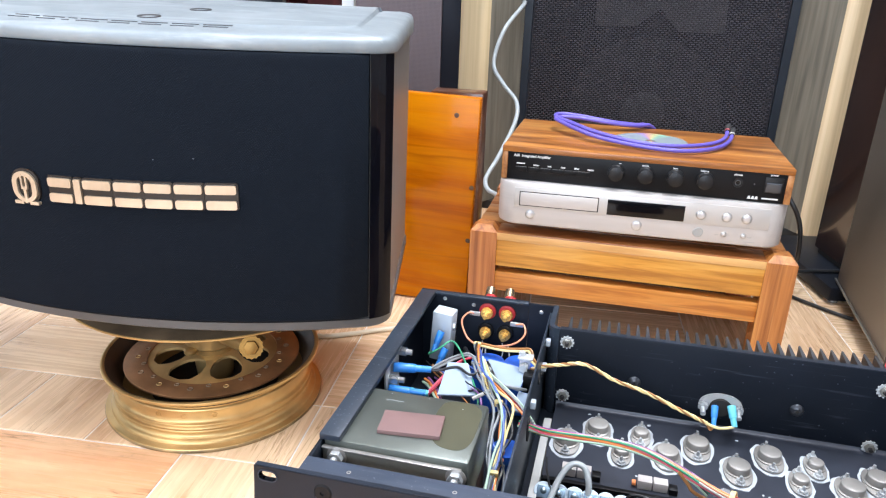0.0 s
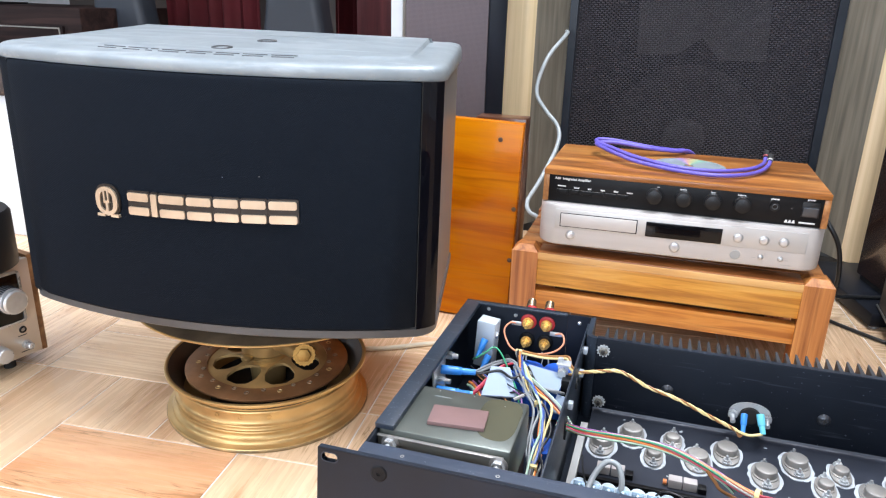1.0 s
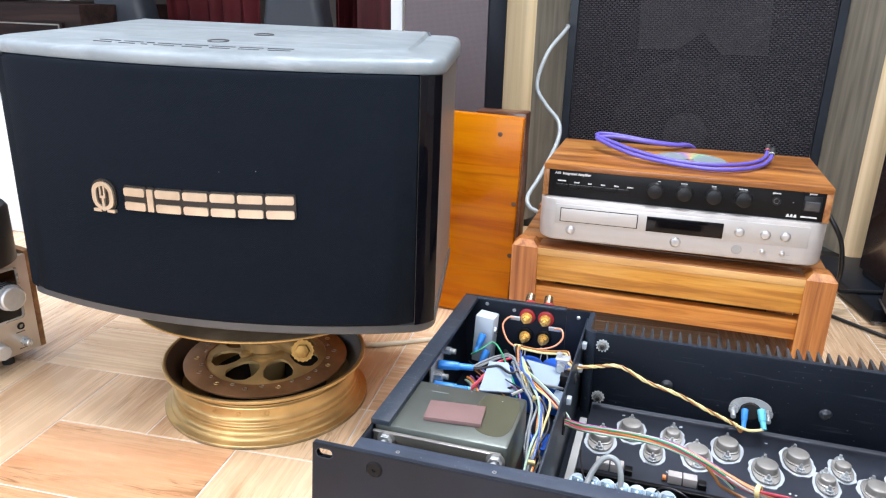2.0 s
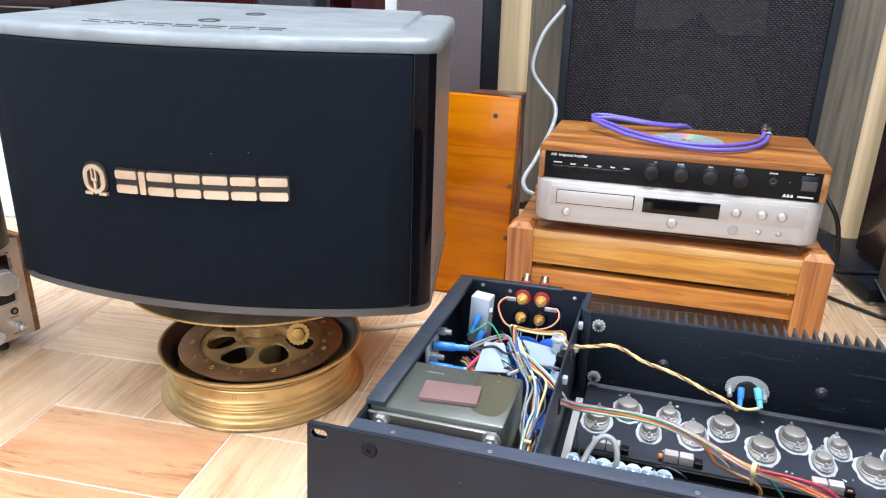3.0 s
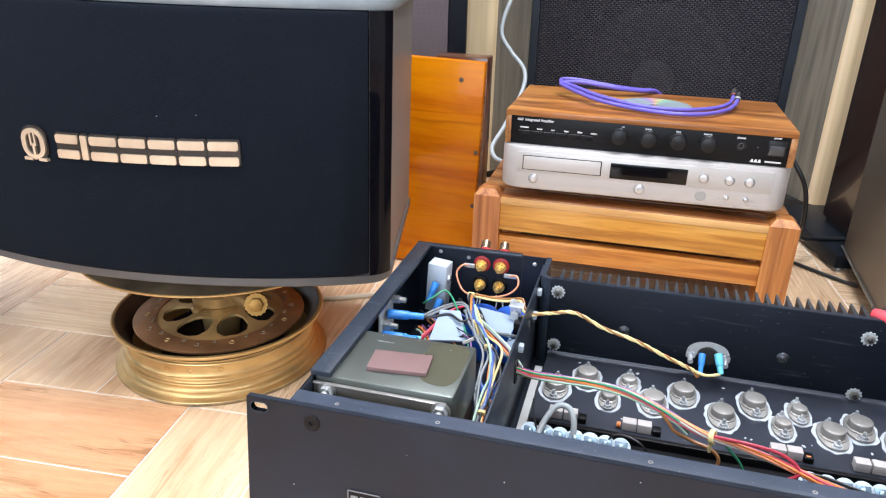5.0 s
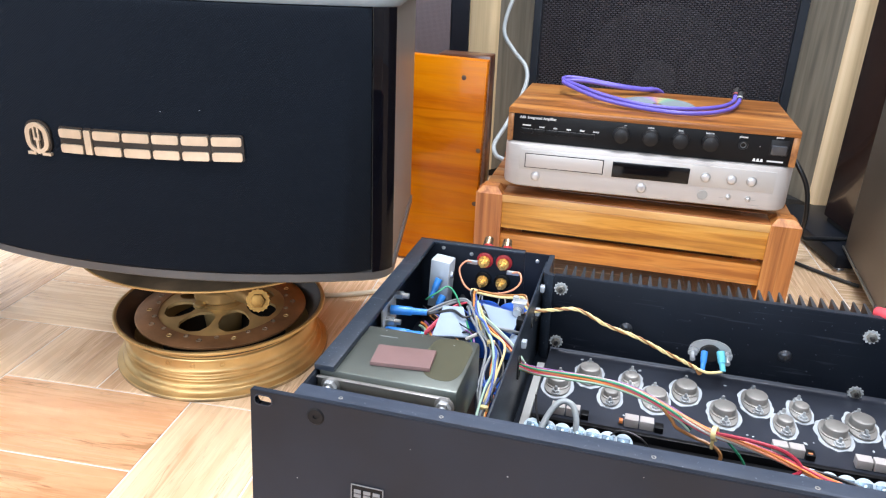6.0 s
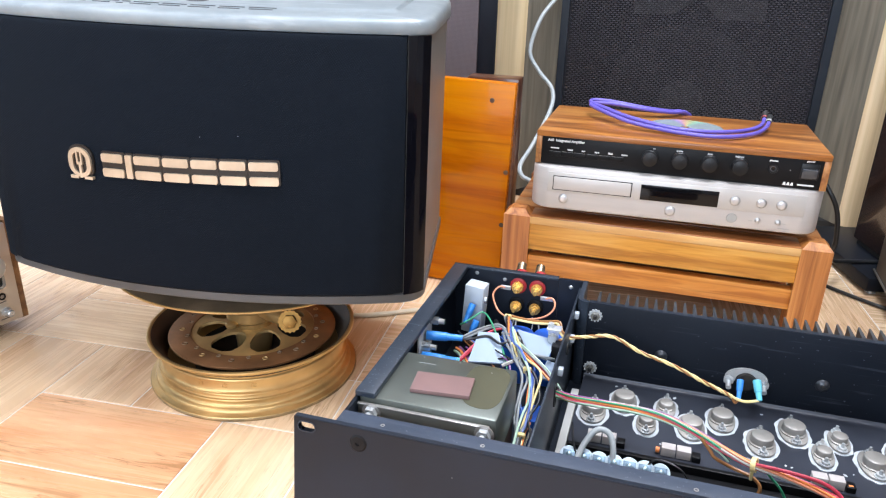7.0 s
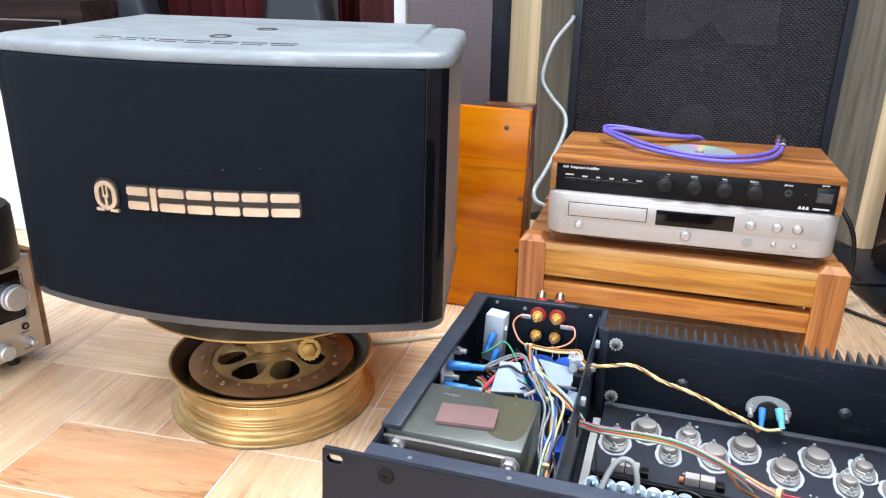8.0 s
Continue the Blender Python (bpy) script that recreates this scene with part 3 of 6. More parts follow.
def speaker_plan(grow=0.0, corner=0.030):
    """The cabinet's outline from above: bowed front, rounded corners, narrower back."""
    raw = [(HALF, FRONT), (BACK_HALF, BACK), (-BACK_HALF, BACK), (-HALF, FRONT)]
    raw += [(-HALF + 2 * HALF * i / 16, front_y(-HALF + 2 * HALF * i / 16)) for i in range(1, 16)]
    pts = []
    n = len(raw)
    for i, p in enumerate(raw):
        p = Vector(p)
        a, b = Vector(raw[i - 1]), Vector(raw[(i + 1) % n])
        u, v = (a - p).normalized(), (b - p).normalized()
        if u.dot(v) > -0.85:
            cut = corner if p.y < 0 else corner * 0.5
            for s in range(9):
                t = s / 8
                q0, q2 = p + u * cut, p + v * cut
                pts.append((1 - t) ** 2 * q0 + 2 * t * (1 - t) * p + t * t * q2)
        else:
            pts.append(p)
    out = []
    n = len(pts)
    for i, p in enumerate(pts):
        d = (pts[(i + 1) % n] - pts[i - 1]).normalized()
        out.append((p.x + d.y * grow, p.y - d.x * grow))
    return out


def layers(levels):
    """Stacked outlines: (height, growth); far inward ones shrink towards the middle."""
    loops = []
    for z, g in levels:
        k = 1.0 if g > -0.02 else 1 - (-g - 0.02) / 0.16
        loops.append([(x * (1 - (1 - k) * 0.55), (y + 0.01) * k - 0.01, z) for x, y in speaker_plan(max(g, -0.02))])
    return loft(loops)


def loudspeaker():
    root = thing("loudspeaker", SPK, "black cloth-fronted karaoke loudspeaker with grey top, on a wheel", "loudspeaker")
    part("cabinet", layers([(0.193, -0.005), (0.499, -0.005)]), M["side_grey"], root, "grey painted side walls")
    top = layers([(0.4975, -0.006), (0.4975, -0.001), (0.4995, 0.0), (0.5066, 0.0), (0.5102, -0.0010), (0.5126, -0.0035), (0.5141, -0.0075), (0.5150, -0.0115),
                  (0.5157, -0.0165), (0.5161, -0.0200), (0.5168, -0.0470), (0.5178, -0.0500), (0.5184, -0.0540), (0.5194, -0.100), (0.5199, -0.135)])
    for v in top.verts:
        # the moulded top climbs gently towards the back
        share = min(1.0, max(0.0, (v.co.z - 0.500) / 0.012)) * (1.0 if v.co.z > 0.5172 else 0.62)
        v.co.z += 0.05 * (v.co.y + 0.13) * share
    cap = part("top_cap", top, M["cap_paint"], root, "scuffed silver-grey plastic top")
    part("base_cap", layers([(0.1785, -0.022), (0.1792, -0.013), (0.1812, -0.006), (0.184, -0.0025), (0.1935, -0.0025), (0.1948, -0.005)]), M["base_paint"], root, "dark grey plastic base rim")
    # grille cloth over the bowed front
    xs = [-0.2545 + 0.509 * i / 28 for i in range(29)]
    prof = [(0.006, 0.1960), (-0.004, 0.1970), (-0.007, 0.2005), (-0.007, 0.4915), (-0.004, 0.4957), (0.006, 0.4972)]
    g = bmesh.new()
    cols = []
    for i, x in enumerate(xs):
        e = 0.006 if i in (0, 28) else 0.0
        cols.append([g.verts.new((x, front_y(x) + dy + (e if dy < 0 else 0), z)) for dy, z in prof])
    for a, b in zip(cols, cols[1:]):
        for j in range(len(prof) - 1):
            g.faces.new((a[j], a[j + 1], b[j + 1], b[j]))
    g.faces.new(cols[0])
    g.faces.new(cols[-1][::-1])
    part("grille", g, M["cloth"], root, "black woven grille cloth")
    # gloss black corner strips
    plan = speaker_plan(0.0015)
    for sgn in (1, -1):
        run = [(x, y) for x, y in plan if x * sgn > 0.2580 and y < FRONT + 0.012]
        if sgn > 0:
            run.sort(key=lambda p: (p[1], p[0]))
        else:
            run.sort(key=lambda p: (p[1], -p[0]))
        x_in = 0.2566 if sgn > 0 else -0.2515
        run = [(x_in, front_y(x_in) - 0.002)] + run
        s = bmesh.new()
        lo = [s.verts.new((x, y, 0.1955)) for x, y in run]
        hi = [s.verts.new((x, y, 0.4972)) for x, y in run]
        for i in range(len(run) - 1):
            s.faces.new((lo[i], lo[i + 1], hi[i + 1], hi[i]))
        part("corner_strip", s, M["gloss_black"] if sgn > 0 else M["cloth"], root, "gloss black plastic corner strip")
    # raised emblem on the top, painted dark for its relief's shadow lines
    tree = BVHTree.FromPolygons([v.co for v in cap.data.vertices], [p.vertices for p in cap.data.polygons])

    def on_cap(x, y):
        hit, normal, _, _ = tree.ray_cast(Vector((x, y, 1)), Vector((0, 0, -1)))
        ahead = Vector((1, 2 * SAG * x / HALF ** 2, 0)).normalized()
        side = normal.cross(ahead).normalized()
        ahead = side.cross(normal)
        m = Matrix((ahead, side, normal)).transposed().to_4x4()
        m.translation = hit
        return m

    x = -0.131
    for w in (0.030, 0.026, 0.010, 0.030, 0.028, 0.028, 0.028, 0.030):
        xm = x + w / 2
        mk = prism(round_rect(w, 0.0022, 0.0009, 3, 0, 0.0070), -0.0010, 0.0007)
        prism(round_rect(w * 0.85, 0.0020, 0.0009, 3, 0.001, -0.0070), -0.0010, 0.0007, mk)
        mk = part("raised_mark", mk, M["relief_shade"], cap)
        mk.matrix_basis = on_cap(xm, front_y(xm) + 0.038)
        x += w + 0.0045
    # dark paint on these rims and covers gives the shade of a recess
    for x, y in SCREW_CAPS:
        sc = part("screw_cap", lathe([(0.0088, 0.0004), (0.0100, 0.0010), (0.0122, 0.0010), (0.0130, -0.001)], 24), M["relief_shade"], cap, "screw cover rim, painted dark as the shade of a recess")
        sc.matrix_basis = on_cap(x, y)
        sd = part("screw_cover", lathe([(0.0, -0.0002), (0.0070, -0.0002), (0.0087, 0.0002)], 24), M["relief_shade"], cap)
        sd.matrix_basis = on_cap(x, y)
    # gold name plate: an emblem and seven plain blocks
    def on_front(x, z):
        slope = math.degrees(math.atan(2 * SAG * x / HALF ** 2))
        return pose(x, front_y(x) - 0.0072, z, 90, 0, slope)
    for x, z in ((0.0385, 0.3845), (0.0805, 0.3875)):
        lint = part("lint", prism([(0.0007, 0.0), (0.0002, 0.0004), (-0.0008, 0.0001), (0.0001, -0.0003)], 0.0, 0.0004), M["paste"], root)
        lint.matrix_basis = on_front(x, z)
    K = 0.875

    def on_badge(x):
        """On the cloth along the badge's own line, which runs level."""
        return on_front(x, 0.3443 + 0.0157 * (x + 0.0801)) @ Matrix.Rotation(radians(0.9), 4, "Z")
    badge = part("emblem", ring_plate(round_rect(0.033, 0.040, 0.0164, 8), round_rect(0.020, 0.029, 0.0098, 8, 0, -0.0005), 0.0, 0.0045), M["gold_plate"], root, "champagne gold raised emblem")
    badge.matrix_basis = on_badge(-0.1099) @ Matrix.Diagonal((K * 1.05, 0.86, 1, 1))
    fork = bx(-0.0042, -0.0018, 0.0, 0.017, 0.0004, 0.0047)
    bx(0.0018, 0.0042, 0.0, 0.017, 0.0004, 0.0047, bm=fork)
    bx(-0.0042, 0.0042, -0.003, 0.0005, 0.0004, 0.0048, bm=fork)
    bx(-0.0018, 0.0018, -0.021, -0.002, 0.0004, 0.0046, bm=fork)
    part("emblem_fork", fork, M["gold_plate"], badge)
    foot = bx(-0.0165, -0.0045, -0.0225, -0.0185, 0.0004, 0.0046)
    bx(0.0045, 0.0165, -0.0225, -0.0185, 0.0004, 0.0046, bm=foot)
    part("emblem_foot", foot, M["gold_plate"], badge)
    x, KX = -0.0801, 0.802
    for w, hole in ((0.034, 0.011), (0.0095, 0.0), (0.039, 0.020), (0.037, 0.012), (0.036, 0.018), (0.036, 0.018), (0.040, 0.013)):
        h = 0.0295
        tall = round_rect(w + 0.0035, h + 0.0035, 0.003, 3)
        if hole:
            b = prism(round_rect(w, 0.0108, 0.0028, 4, 0, h / 2 - 0.0054), 0, 0.0045)
            prism(round_rect(w, 0.0108, 0.0028, 4, 0, -h / 2 + 0.0054), 0, 0.0045, b)
        else:
            b = prism(round_rect(w, h, 0.001, 3), 0, 0.0045)
        blk = part("name_block", b, M["gold_plate"], root, "champagne gold raised block")
        blk.matrix_basis = on_badge(x + w * KX / 2) @ Matrix.Diagonal((KX, 0.90, 1, 1))
        bk = part("badge_backing", prism(tall, -0.0002, 0.0022), M["badge_edge"], root)
        bk.matrix_basis = blk.matrix_basis @ Matrix.Translation((0.0004, 0.0008, 0))
        x += (w + 0.0036) * KX
    bk = part("badge_backing", prism(round_rect(0.037, 0.045, 0.016, 6), -0.0002, 0.0022), M["badge_edge"], root)
    bk.matrix_basis = badge.matrix_basis @ Matrix.Translation((0.0004, 0.0008, 0))
    return root


loudspeaker()

# ---- gold wheel rim that carries it ----


def wheel_rim():
    root = thing("wheel_rim", pose(-0.5440, 0.8655, 0), "gold painted motorcycle wheel rim lying flat on the tiles", "wheel")
    def fitted(rows):
        """Flange radii drawn in a little, with the two ridges round the belt kept crisp."""
        out = []
        for r, z in rows:
            ridge = 0.0011 if 0.0218 < z < 0.0250 or 0.0302 < z < 0.0332 or 0.0506 < z < 0.0534 else 0.0
            out.append((0.1294 + (r - 0.1294) * (0.78 if z < 0.040 else 0.88) + ridge if r > 0.1294 else r, z))
        return out

    part("rim", lathe(fitted([(0.1215, 0.0), (0.1515, 0.0), (0.1532, 0.0012), (0.1533, 0.0036), (0.1520, 0.0052), (0.1470, 0.0064), (0.1432, 0.0078), (0.1424, 0.0100), (0.1410, 0.0112), (0.1370, 0.0122),
                       (0.1336, 0.0136), (0.1322, 0.0160), (0.1320, 0.0196), (0.1330, 0.0212), (0.1352, 0.0222), (0.1358, 0.0234), (0.1352, 0.0246), (0.1334, 0.0254), (0.1324, 0.0268), (0.1326, 0.0290),
                       (0.1342, 0.0304), (0.1348, 0.0318), (0.1342, 0.0330), (0.1318, 0.0342), (0.1302, 0.0360), (0.1296, 0.0400), (0.1294, 0.0470), (0.1298, 0.0496), (0.1310, 0.0508), (0.1313, 0.0520),
                       (0.1306, 0.0532), (0.1292, 0.0542), (0.1290, 0.0556), (0.1304, 0.0582), (0.1346, 0.0614), (0.1402, 0.0642), (0.1456, 0.0664), (0.1480, 0.0680), (0.1487, 0.0700), (0.1482, 0.0718),
                       (0.1462, 0.0726), (0.1440, 0.0722), (0.1400, 0.0694), (0.1345, 0.0640), (0.1285, 0.0570), (0.1245, 0.0490), (0.1228, 0.0300), (0.1215, 0.0060), (0.1215, 0.0)]), 128), M["rim_gold"], root, "gold painted rim with stepped ridges")
    for deg in (268, 283, 300):
        a = radians(deg)
        em = lathe([(0.0022, 0.0), (0.0026, 0.0009), (0.0034, 0.0009), (0.0038, 0.0)], 18)
        em.transform(pose(0.1294 * math.cos(a), 0.1294 * math.sin(a), 0.0430, 90, 0, deg + 90))
        part("embossed_ring", em, M["rim_gold"], root)
    part("scuffed_bead", lathe(fitted([(0.1515, 0.0), (0.1525, -0.0), (0.1537, 0.0012), (0.1537, 0.0032), (0.1529, 0.0042), (0.1515, 0.0050), (0.1511, 0.0044), (0.1515, 0.0)]), 96), M["scuff"], root, "scuffed lower edge of the rim")
    # worn wall with the shade behind the disc painted into its brown
    part("inner_wall", lathe(fitted([(0.1420, 0.0718), (0.1394, 0.0694), (0.1339, 0.0640), (0.1279, 0.0570), (0.1239, 0.0490), (0.1222, 0.0345), (0.1226, 0.0345), (0.1243, 0.0490), (0.1398, 0.0692), (0.1420, 0.0718)]), 96), M["rim_inside_shade"], root, "worn inner wall, painted dark brown for its shade")
    part("inner_floor", lathe([(0.088, 0.020), (0.1221, 0.034), (0.1221, 0.028), (0.088, 0.014), (0.088, 0.020)], 64), M["dust_gold"], root, "dusty gold inside of the rim")
    # sheet added to paint the shade on the floor inside the wheel
    part("shade_sheet", lathe([(0.0, 0.006), (0.0878, 0.006), (0.0878, 0.003), (0.0, 0.003)], 48), M["shade_black"], root, "black sheet added as shade beneath the wheel")
    disc = part("brake_disc", lathe([(0.0875, 0.0595), (0.117, 0.0595), (0.1185, 0.0605), (0.1185, 0.0630), (0.117, 0.0640), (0.0875, 0.0640), (0.0875, 0.0595)], 80), M["rust_gold"], root, "rust-brown brake disc with drilled holes")
    for i in range(28):
        a = radians(i * 360 / 28 + 0.5)
        r, rr = (0.0925, 0.0034) if i % 2 else (0.1000, 0.0040)
        part("disc_hole", lathe([(0.0, -0.0006), (rr * 0.55, -0.0006), (rr * 0.8, 0.0009), (rr, 0.0)], 14, (r * math.cos(a), r * math.sin(a), 0.0641)), M["plate_brown"] if i % 4 else M["dust_gold"], disc)
    # cast centre with seven slanting openings
    slot = ((0.0780, -12), (0.0795, 2), (0.0755, 13), (0.0630, 21), (0.0480, 25), (0.0375, 20), (0.0360, 2), (0.0430, -14), (0.0560, -20), (0.0690, -19))
    holes = []
    for i in range(7):
        th = radians(264 + 360 / 7 * i)
        ring = [(r * math.cos(th + radians(d)), r * math.sin(th + radians(d))) for r, d in slot]
        soft = []
        for j in range(len(ring)):
            p, q = Vector(ring[j]), Vector(ring[(j + 1) % len(ring)])
            soft += [p * 0.86 + q * 0.14, p * 0.14 + q * 0.86]
        holes.append([tuple(v) for v in soft])
    # black ring puts shade behind the openings of the cast centre
    part("well_shade", lathe([(0.026, 0.030), (0.0872, 0.030), (0.0872, 0.020), (0.026, 0.020), (0.026, 0.030)], 48), M["shade_black"], root)
    rim_loop = [(0.0882 * math.cos(2 * math.pi * i / 72), 0.0882 * math.sin(2 * math.pi * i / 72)) for i in range(72)]
    cast = pierced(rim_loop, holes, 0.0585, 0.0625)
    for v in cast.verts:
        v.co.z += 0.016 * max(0.0, 1 - v.co.xy.length / 0.080)
    part("cast_centre", cast, M["dust_gold"], root, "dull gold cast centre with seven openings")
    part("hub", lathe([(0.0, 0.0035), (0.022, 0.0035), (0.028, 0.0685), (0.030, 0.079), (0.0345, 0.0815), (0.0370, 0.0845), (0.0370, 0.0985), (0.0350, 0.1005), (0.030, 0.101), (0.030, 0.1565), (0.0, 0.1565)], 48), M["rim_gold"], root, "gold hub drum")
    part("hub_lug", lathe([(0.0, 0.0), (0.0075, 0.0), (0.0085, 0.002), (0.0085, 0.005), (0.006, 0.007), (0.0, 0.007)], 20, (-0.010, -0.040, 0.0800)), M["rim_gold"], root)
    part("carrier_plate", lathe([(0.0, 0.1560), (0.2010, 0.1560), (0.2030, 0.1566), (0.2034, 0.1580), (0.2025, 0.1594), (0.195, 0.1600), (0.0, 0.1600)], 96, (-0.014, 0.056, 0)), M["plate_brown"], root, "brown-gold flat disc under the loudspeaker")
    # bright ring added to paint the highlight along the shaded plate's edge
    part("plate_lip", lathe([(0.2036, 0.1564), (0.2046, 0.1572), (0.2046, 0.1590), (0.2036, 0.1598), (0.2030, 0.1596), (0.2030, 0.1566), (0.2036, 0.1564)], 96, (-0.014, 0.056, 0)), M["rim_gold"], root, "gold edge of the flat disc, its highlight added as a bright ring")
    part("spacer", lathe([(0.0, 0.1602), (0.150, 0.1602), (0.150, 0.1780), (0.0, 0.1780)], 48, (0, 0.04, 0)), M["shade_black"], root)
    # toothed nut on the hub's lug, facing out
    base = Vector((0.0905, -0.054, 0.1140))
    way = Vector((0.35, -0.85, 0.30)).normalized()
    part("lug", cyl(Vector((0.020, -0.010, 0.100)), base, 0.012, 20, bevel=0.002), M["rim_gold"], root)
    teeth = bmesh.new()
    out = []
    for i in range(48):
        r = 0.0160 if i % 3 == 0 else 0.0146
        a = 2 * math.pi * i / 48
        out.append((r * math.cos(a), r * math.sin(a)))
    prism(out, 0.0, 0.006, teeth)
    q = way.to_track_quat("Z", "Y").to_matrix().to_4x4()
    teeth.transform(Matrix.Translation(base) @ q)
    nut = part("toothed_nut", teeth, M["nut_gold"], root, "gold toothed nut")
    hexa = prism([(0.0098 * math.cos(radians(60 * i)), 0.0098 * math.sin(radians(60 * i))) for i in range(6)], 0.006, 0.011, None, 0.001)
    hexa.transform(Matrix.Translation(base) @ q)
    part("bolt_head", hexa, M["nut_gold"], nut)
    return root


wheel_rim()

# ---- slatted wooden stand, player and amplifier ----


def slatted_stand():
    root = thing("slatted_stand", pose(0.0127, 1.165, 0, 0, 0, -0.1), "low slatted wooden stand with chamfered corner posts", "stand")
    W2, D, P = 0.2523, 0.31, 0.0445

    def post():
        h, c = 0.1885, 0.010
        lo = [(-P / 2, -P / 2), (P / 2, -P / 2), (P / 2, P / 2), (-P / 2, P / 2)]
        b = loft([[(x, y, 0) for x, y in lo], [(x, y, h - c) for x, y in lo], [(x * (1 - 2 * c / P), y * (1 - 2 * c / P), h) for x, y in lo]])
        return b

    for sx in (-1, 1):
        for y in (P / 2, D - P / 2):
            ob = part("post", post(), M["acacia_up"], root, "reddish wooden corner post", flat=True)
            ob.location = (sx * (W2 - P / 2), y, 0)
    x = W2 - P
    for y in (0.004, D - 0.024):
        part("slat", bx(-x - 0.002, x + 0.002, y, y + 0.02, 0.1198, 0.1655, 0.0015), M["acacia"], root)
        part("slat", bx(-x - 0.002, x + 0.002, y + 0.002, y + 0.022, 0.0742, 0.1085, 0.0015), M["acacia"], root)
    # unseen board, added to block light so that the slat gap stays dark
    part("back_panel", bx(-x - 0.002, x + 0.002, D - 0.0305, D - 0.0265, 0.004, 0.1640), M["dark_wood"], root, "unseen dark panel added to keep light out")
    side = M["acacia_side"]
    for sx in (-1, 1):
        xa, xb = sorted((sx * (W2 - 0.006), sx * (W2 - 0.026)))
        part("side_slat", bx(xa, xb, P - 0.002, D - P + 0.002, 0.1198, 0.1655, 0.0015), side, root)
        part("side_slat", bx(xa, xb, P - 0.002, D - P + 0.002, 0.0742, 0.1085, 0.0015), side, root)
    for y0, y1 in ((0.0045, 0.052), (0.0545, 0.104), (0.106, 0.155), (0.157, 0.206), (0.208, 0.257), (0.259, 0.3055)):
        xe = x + 0.001 if y0 < 0.05 or y1 > 0.26 else W2 - 0.006
        part("top_board", bx(-xe, xe, y0, y1, 0.1657, 0.1800, 0.002), M["acacia_top"], root)
    # strip added in a lighter wood to paint the lit board edge
    part("front_edging", bx(-x - 0.001, x + 0.001, 0.0020, 0.0043, 0.1660, 0.1780, 0.0008), M["acacia_lit"], root, "edge of the top board, painted pale as if lit")
    return root


# Lit copy of the stand's wood, for the top board's front edge
M["acacia_lit"] = wood("acacia_lit", (0.62, 0.30, 0.10), (0.78, 0.44, 0.17), (0.84, 0.54, 0.24), 0, 38, 2.5, 0.34, 0.15, 0.1, 0.3)
M["acacia_side"] = wood("acacia_side", (0.44, 0.16, 0.025), (0.68, 0.31, 0.06), (0.80, 0.44, 0.12), 1, 38, 2.5, 0.36, 0.15, 0.3, 0.6)
M["acacia_top"] = wood("acacia_top", (0.20, 0.058, 0.016), (0.38, 0.135, 0.036), (0.52, 0.22, 0.07), 0, 38, 2.5, 0.33, 0.2, 0.25, 0.6)
slatted_stand()


def disc_player():
    root = thing("disc_player", pose(0.0216, 1.1654, 0.1802, 0, 0, 1.3), "silver compact disc player with rounded front corners, on the stand", "disc player")
    W2, Z0, Z1, D = 0.2195, 0.0185, 0.0875, 0.29

    def plan(g=0.0):
        out = []
        r = 0.034
        for i in range(11):
            a = radians(180 + 90 * i / 10)
            out.append((-W2 + r + (r + g) * math.cos(a), r + (r + g) * math.sin(a)))
        for i in range(11):
            a = radians(270 + 90 * i / 10)
            out.append((W2 - r + (r + g) * math.cos(a), r + (r + g) * math.sin(a)))
        return out + [(W2 + g, D + g), (-W2 - g, D + g)]

    part("body", loft([[(x, y, z) for x, y in plan(g)] for z, g in ((Z0, -0.004), (Z0 + 0.002, -0.001), (Z0 + 0.006, 0.0), (Z1 - 0.004, 0.0), (Z1 - 0.001, -0.0012), (Z1, -0.004))]), M["silver_face"], root, "satin silver metal body")
    # slightly raised upper band
    band = bx(-0.192, 0.192, -0.0012, 0.004, 0.0475, 0.0805, 0.001)
    part("fascia_band", band, M["brushed"], root, "brushed silver band")
    y = -0.0012
    part("tray_gap", bx(-0.1835, -0.0600, y - 0.0003, y + 0.002, 0.0515, 0.0750), M["glass_black"], root)
    part("disc_tray", bx(-0.1822, -0.0613, y - 0.0018, y + 0.002, 0.0528, 0.0737, 0.0006), M["silver_face"], root, "silver closed tray front")
    part("display", bx(-0.0465, 0.0690, y - 0.0008, y + 0.002, 0.0495, 0.0742, 0.0004), M["glass_black"], root, "black display window")
    for x, z, r, up in ((-0.165, 0.0375, 0.0068, 0), (0.0010, 0.0355, 0.0072, 0), (0.093, 0.0625, 0.0066, 1), (0.1305, 0.0625, 0.0066, 1), (0.1590, 0.0625, 0.0066, 1),
                        (0.1300, 0.0350, 0.0032, 0), (0.1585, 0.0350, 0.0032, 0)):
        b = part("button", lathe([(0.0, 0.0027), (r * 0.65, 0.0025), (r * 0.90, 0.0019), (r, 0.0009), (r, -0.001)], 24, m=pose(x, -0.0010 if up else 0.0, z, 90)), M["white_metal"], root, "domed silver button")
        part("button_ring", lathe([(r, 0.0002), (r + 0.0004, 0.0012), (r + 0.0011, 0.0009), (r + 0.0013, 0.0)], 24, m=pose(x, -0.0010 if up else 0.0, z, 90)), M["nickel"], b)
    part("remote_eye", lathe([(0.0, 0.0012), (0.0070, 0.0010), (0.0078, 0.0)], 24, m=pose(0.0925, 0.0, 0.0345, 90)), M["strip_grey"], root, "grey remote control window")
    part("print_bar", bx(0.160, 0.176, -0.0002, 0.0, 0.0255, 0.0265), M["strip_grey"], root)
    part("print_bar", bx(0.117, 0.123, -0.0002, 0.0, 0.0330, 0.0340), M["strip_grey"], root)
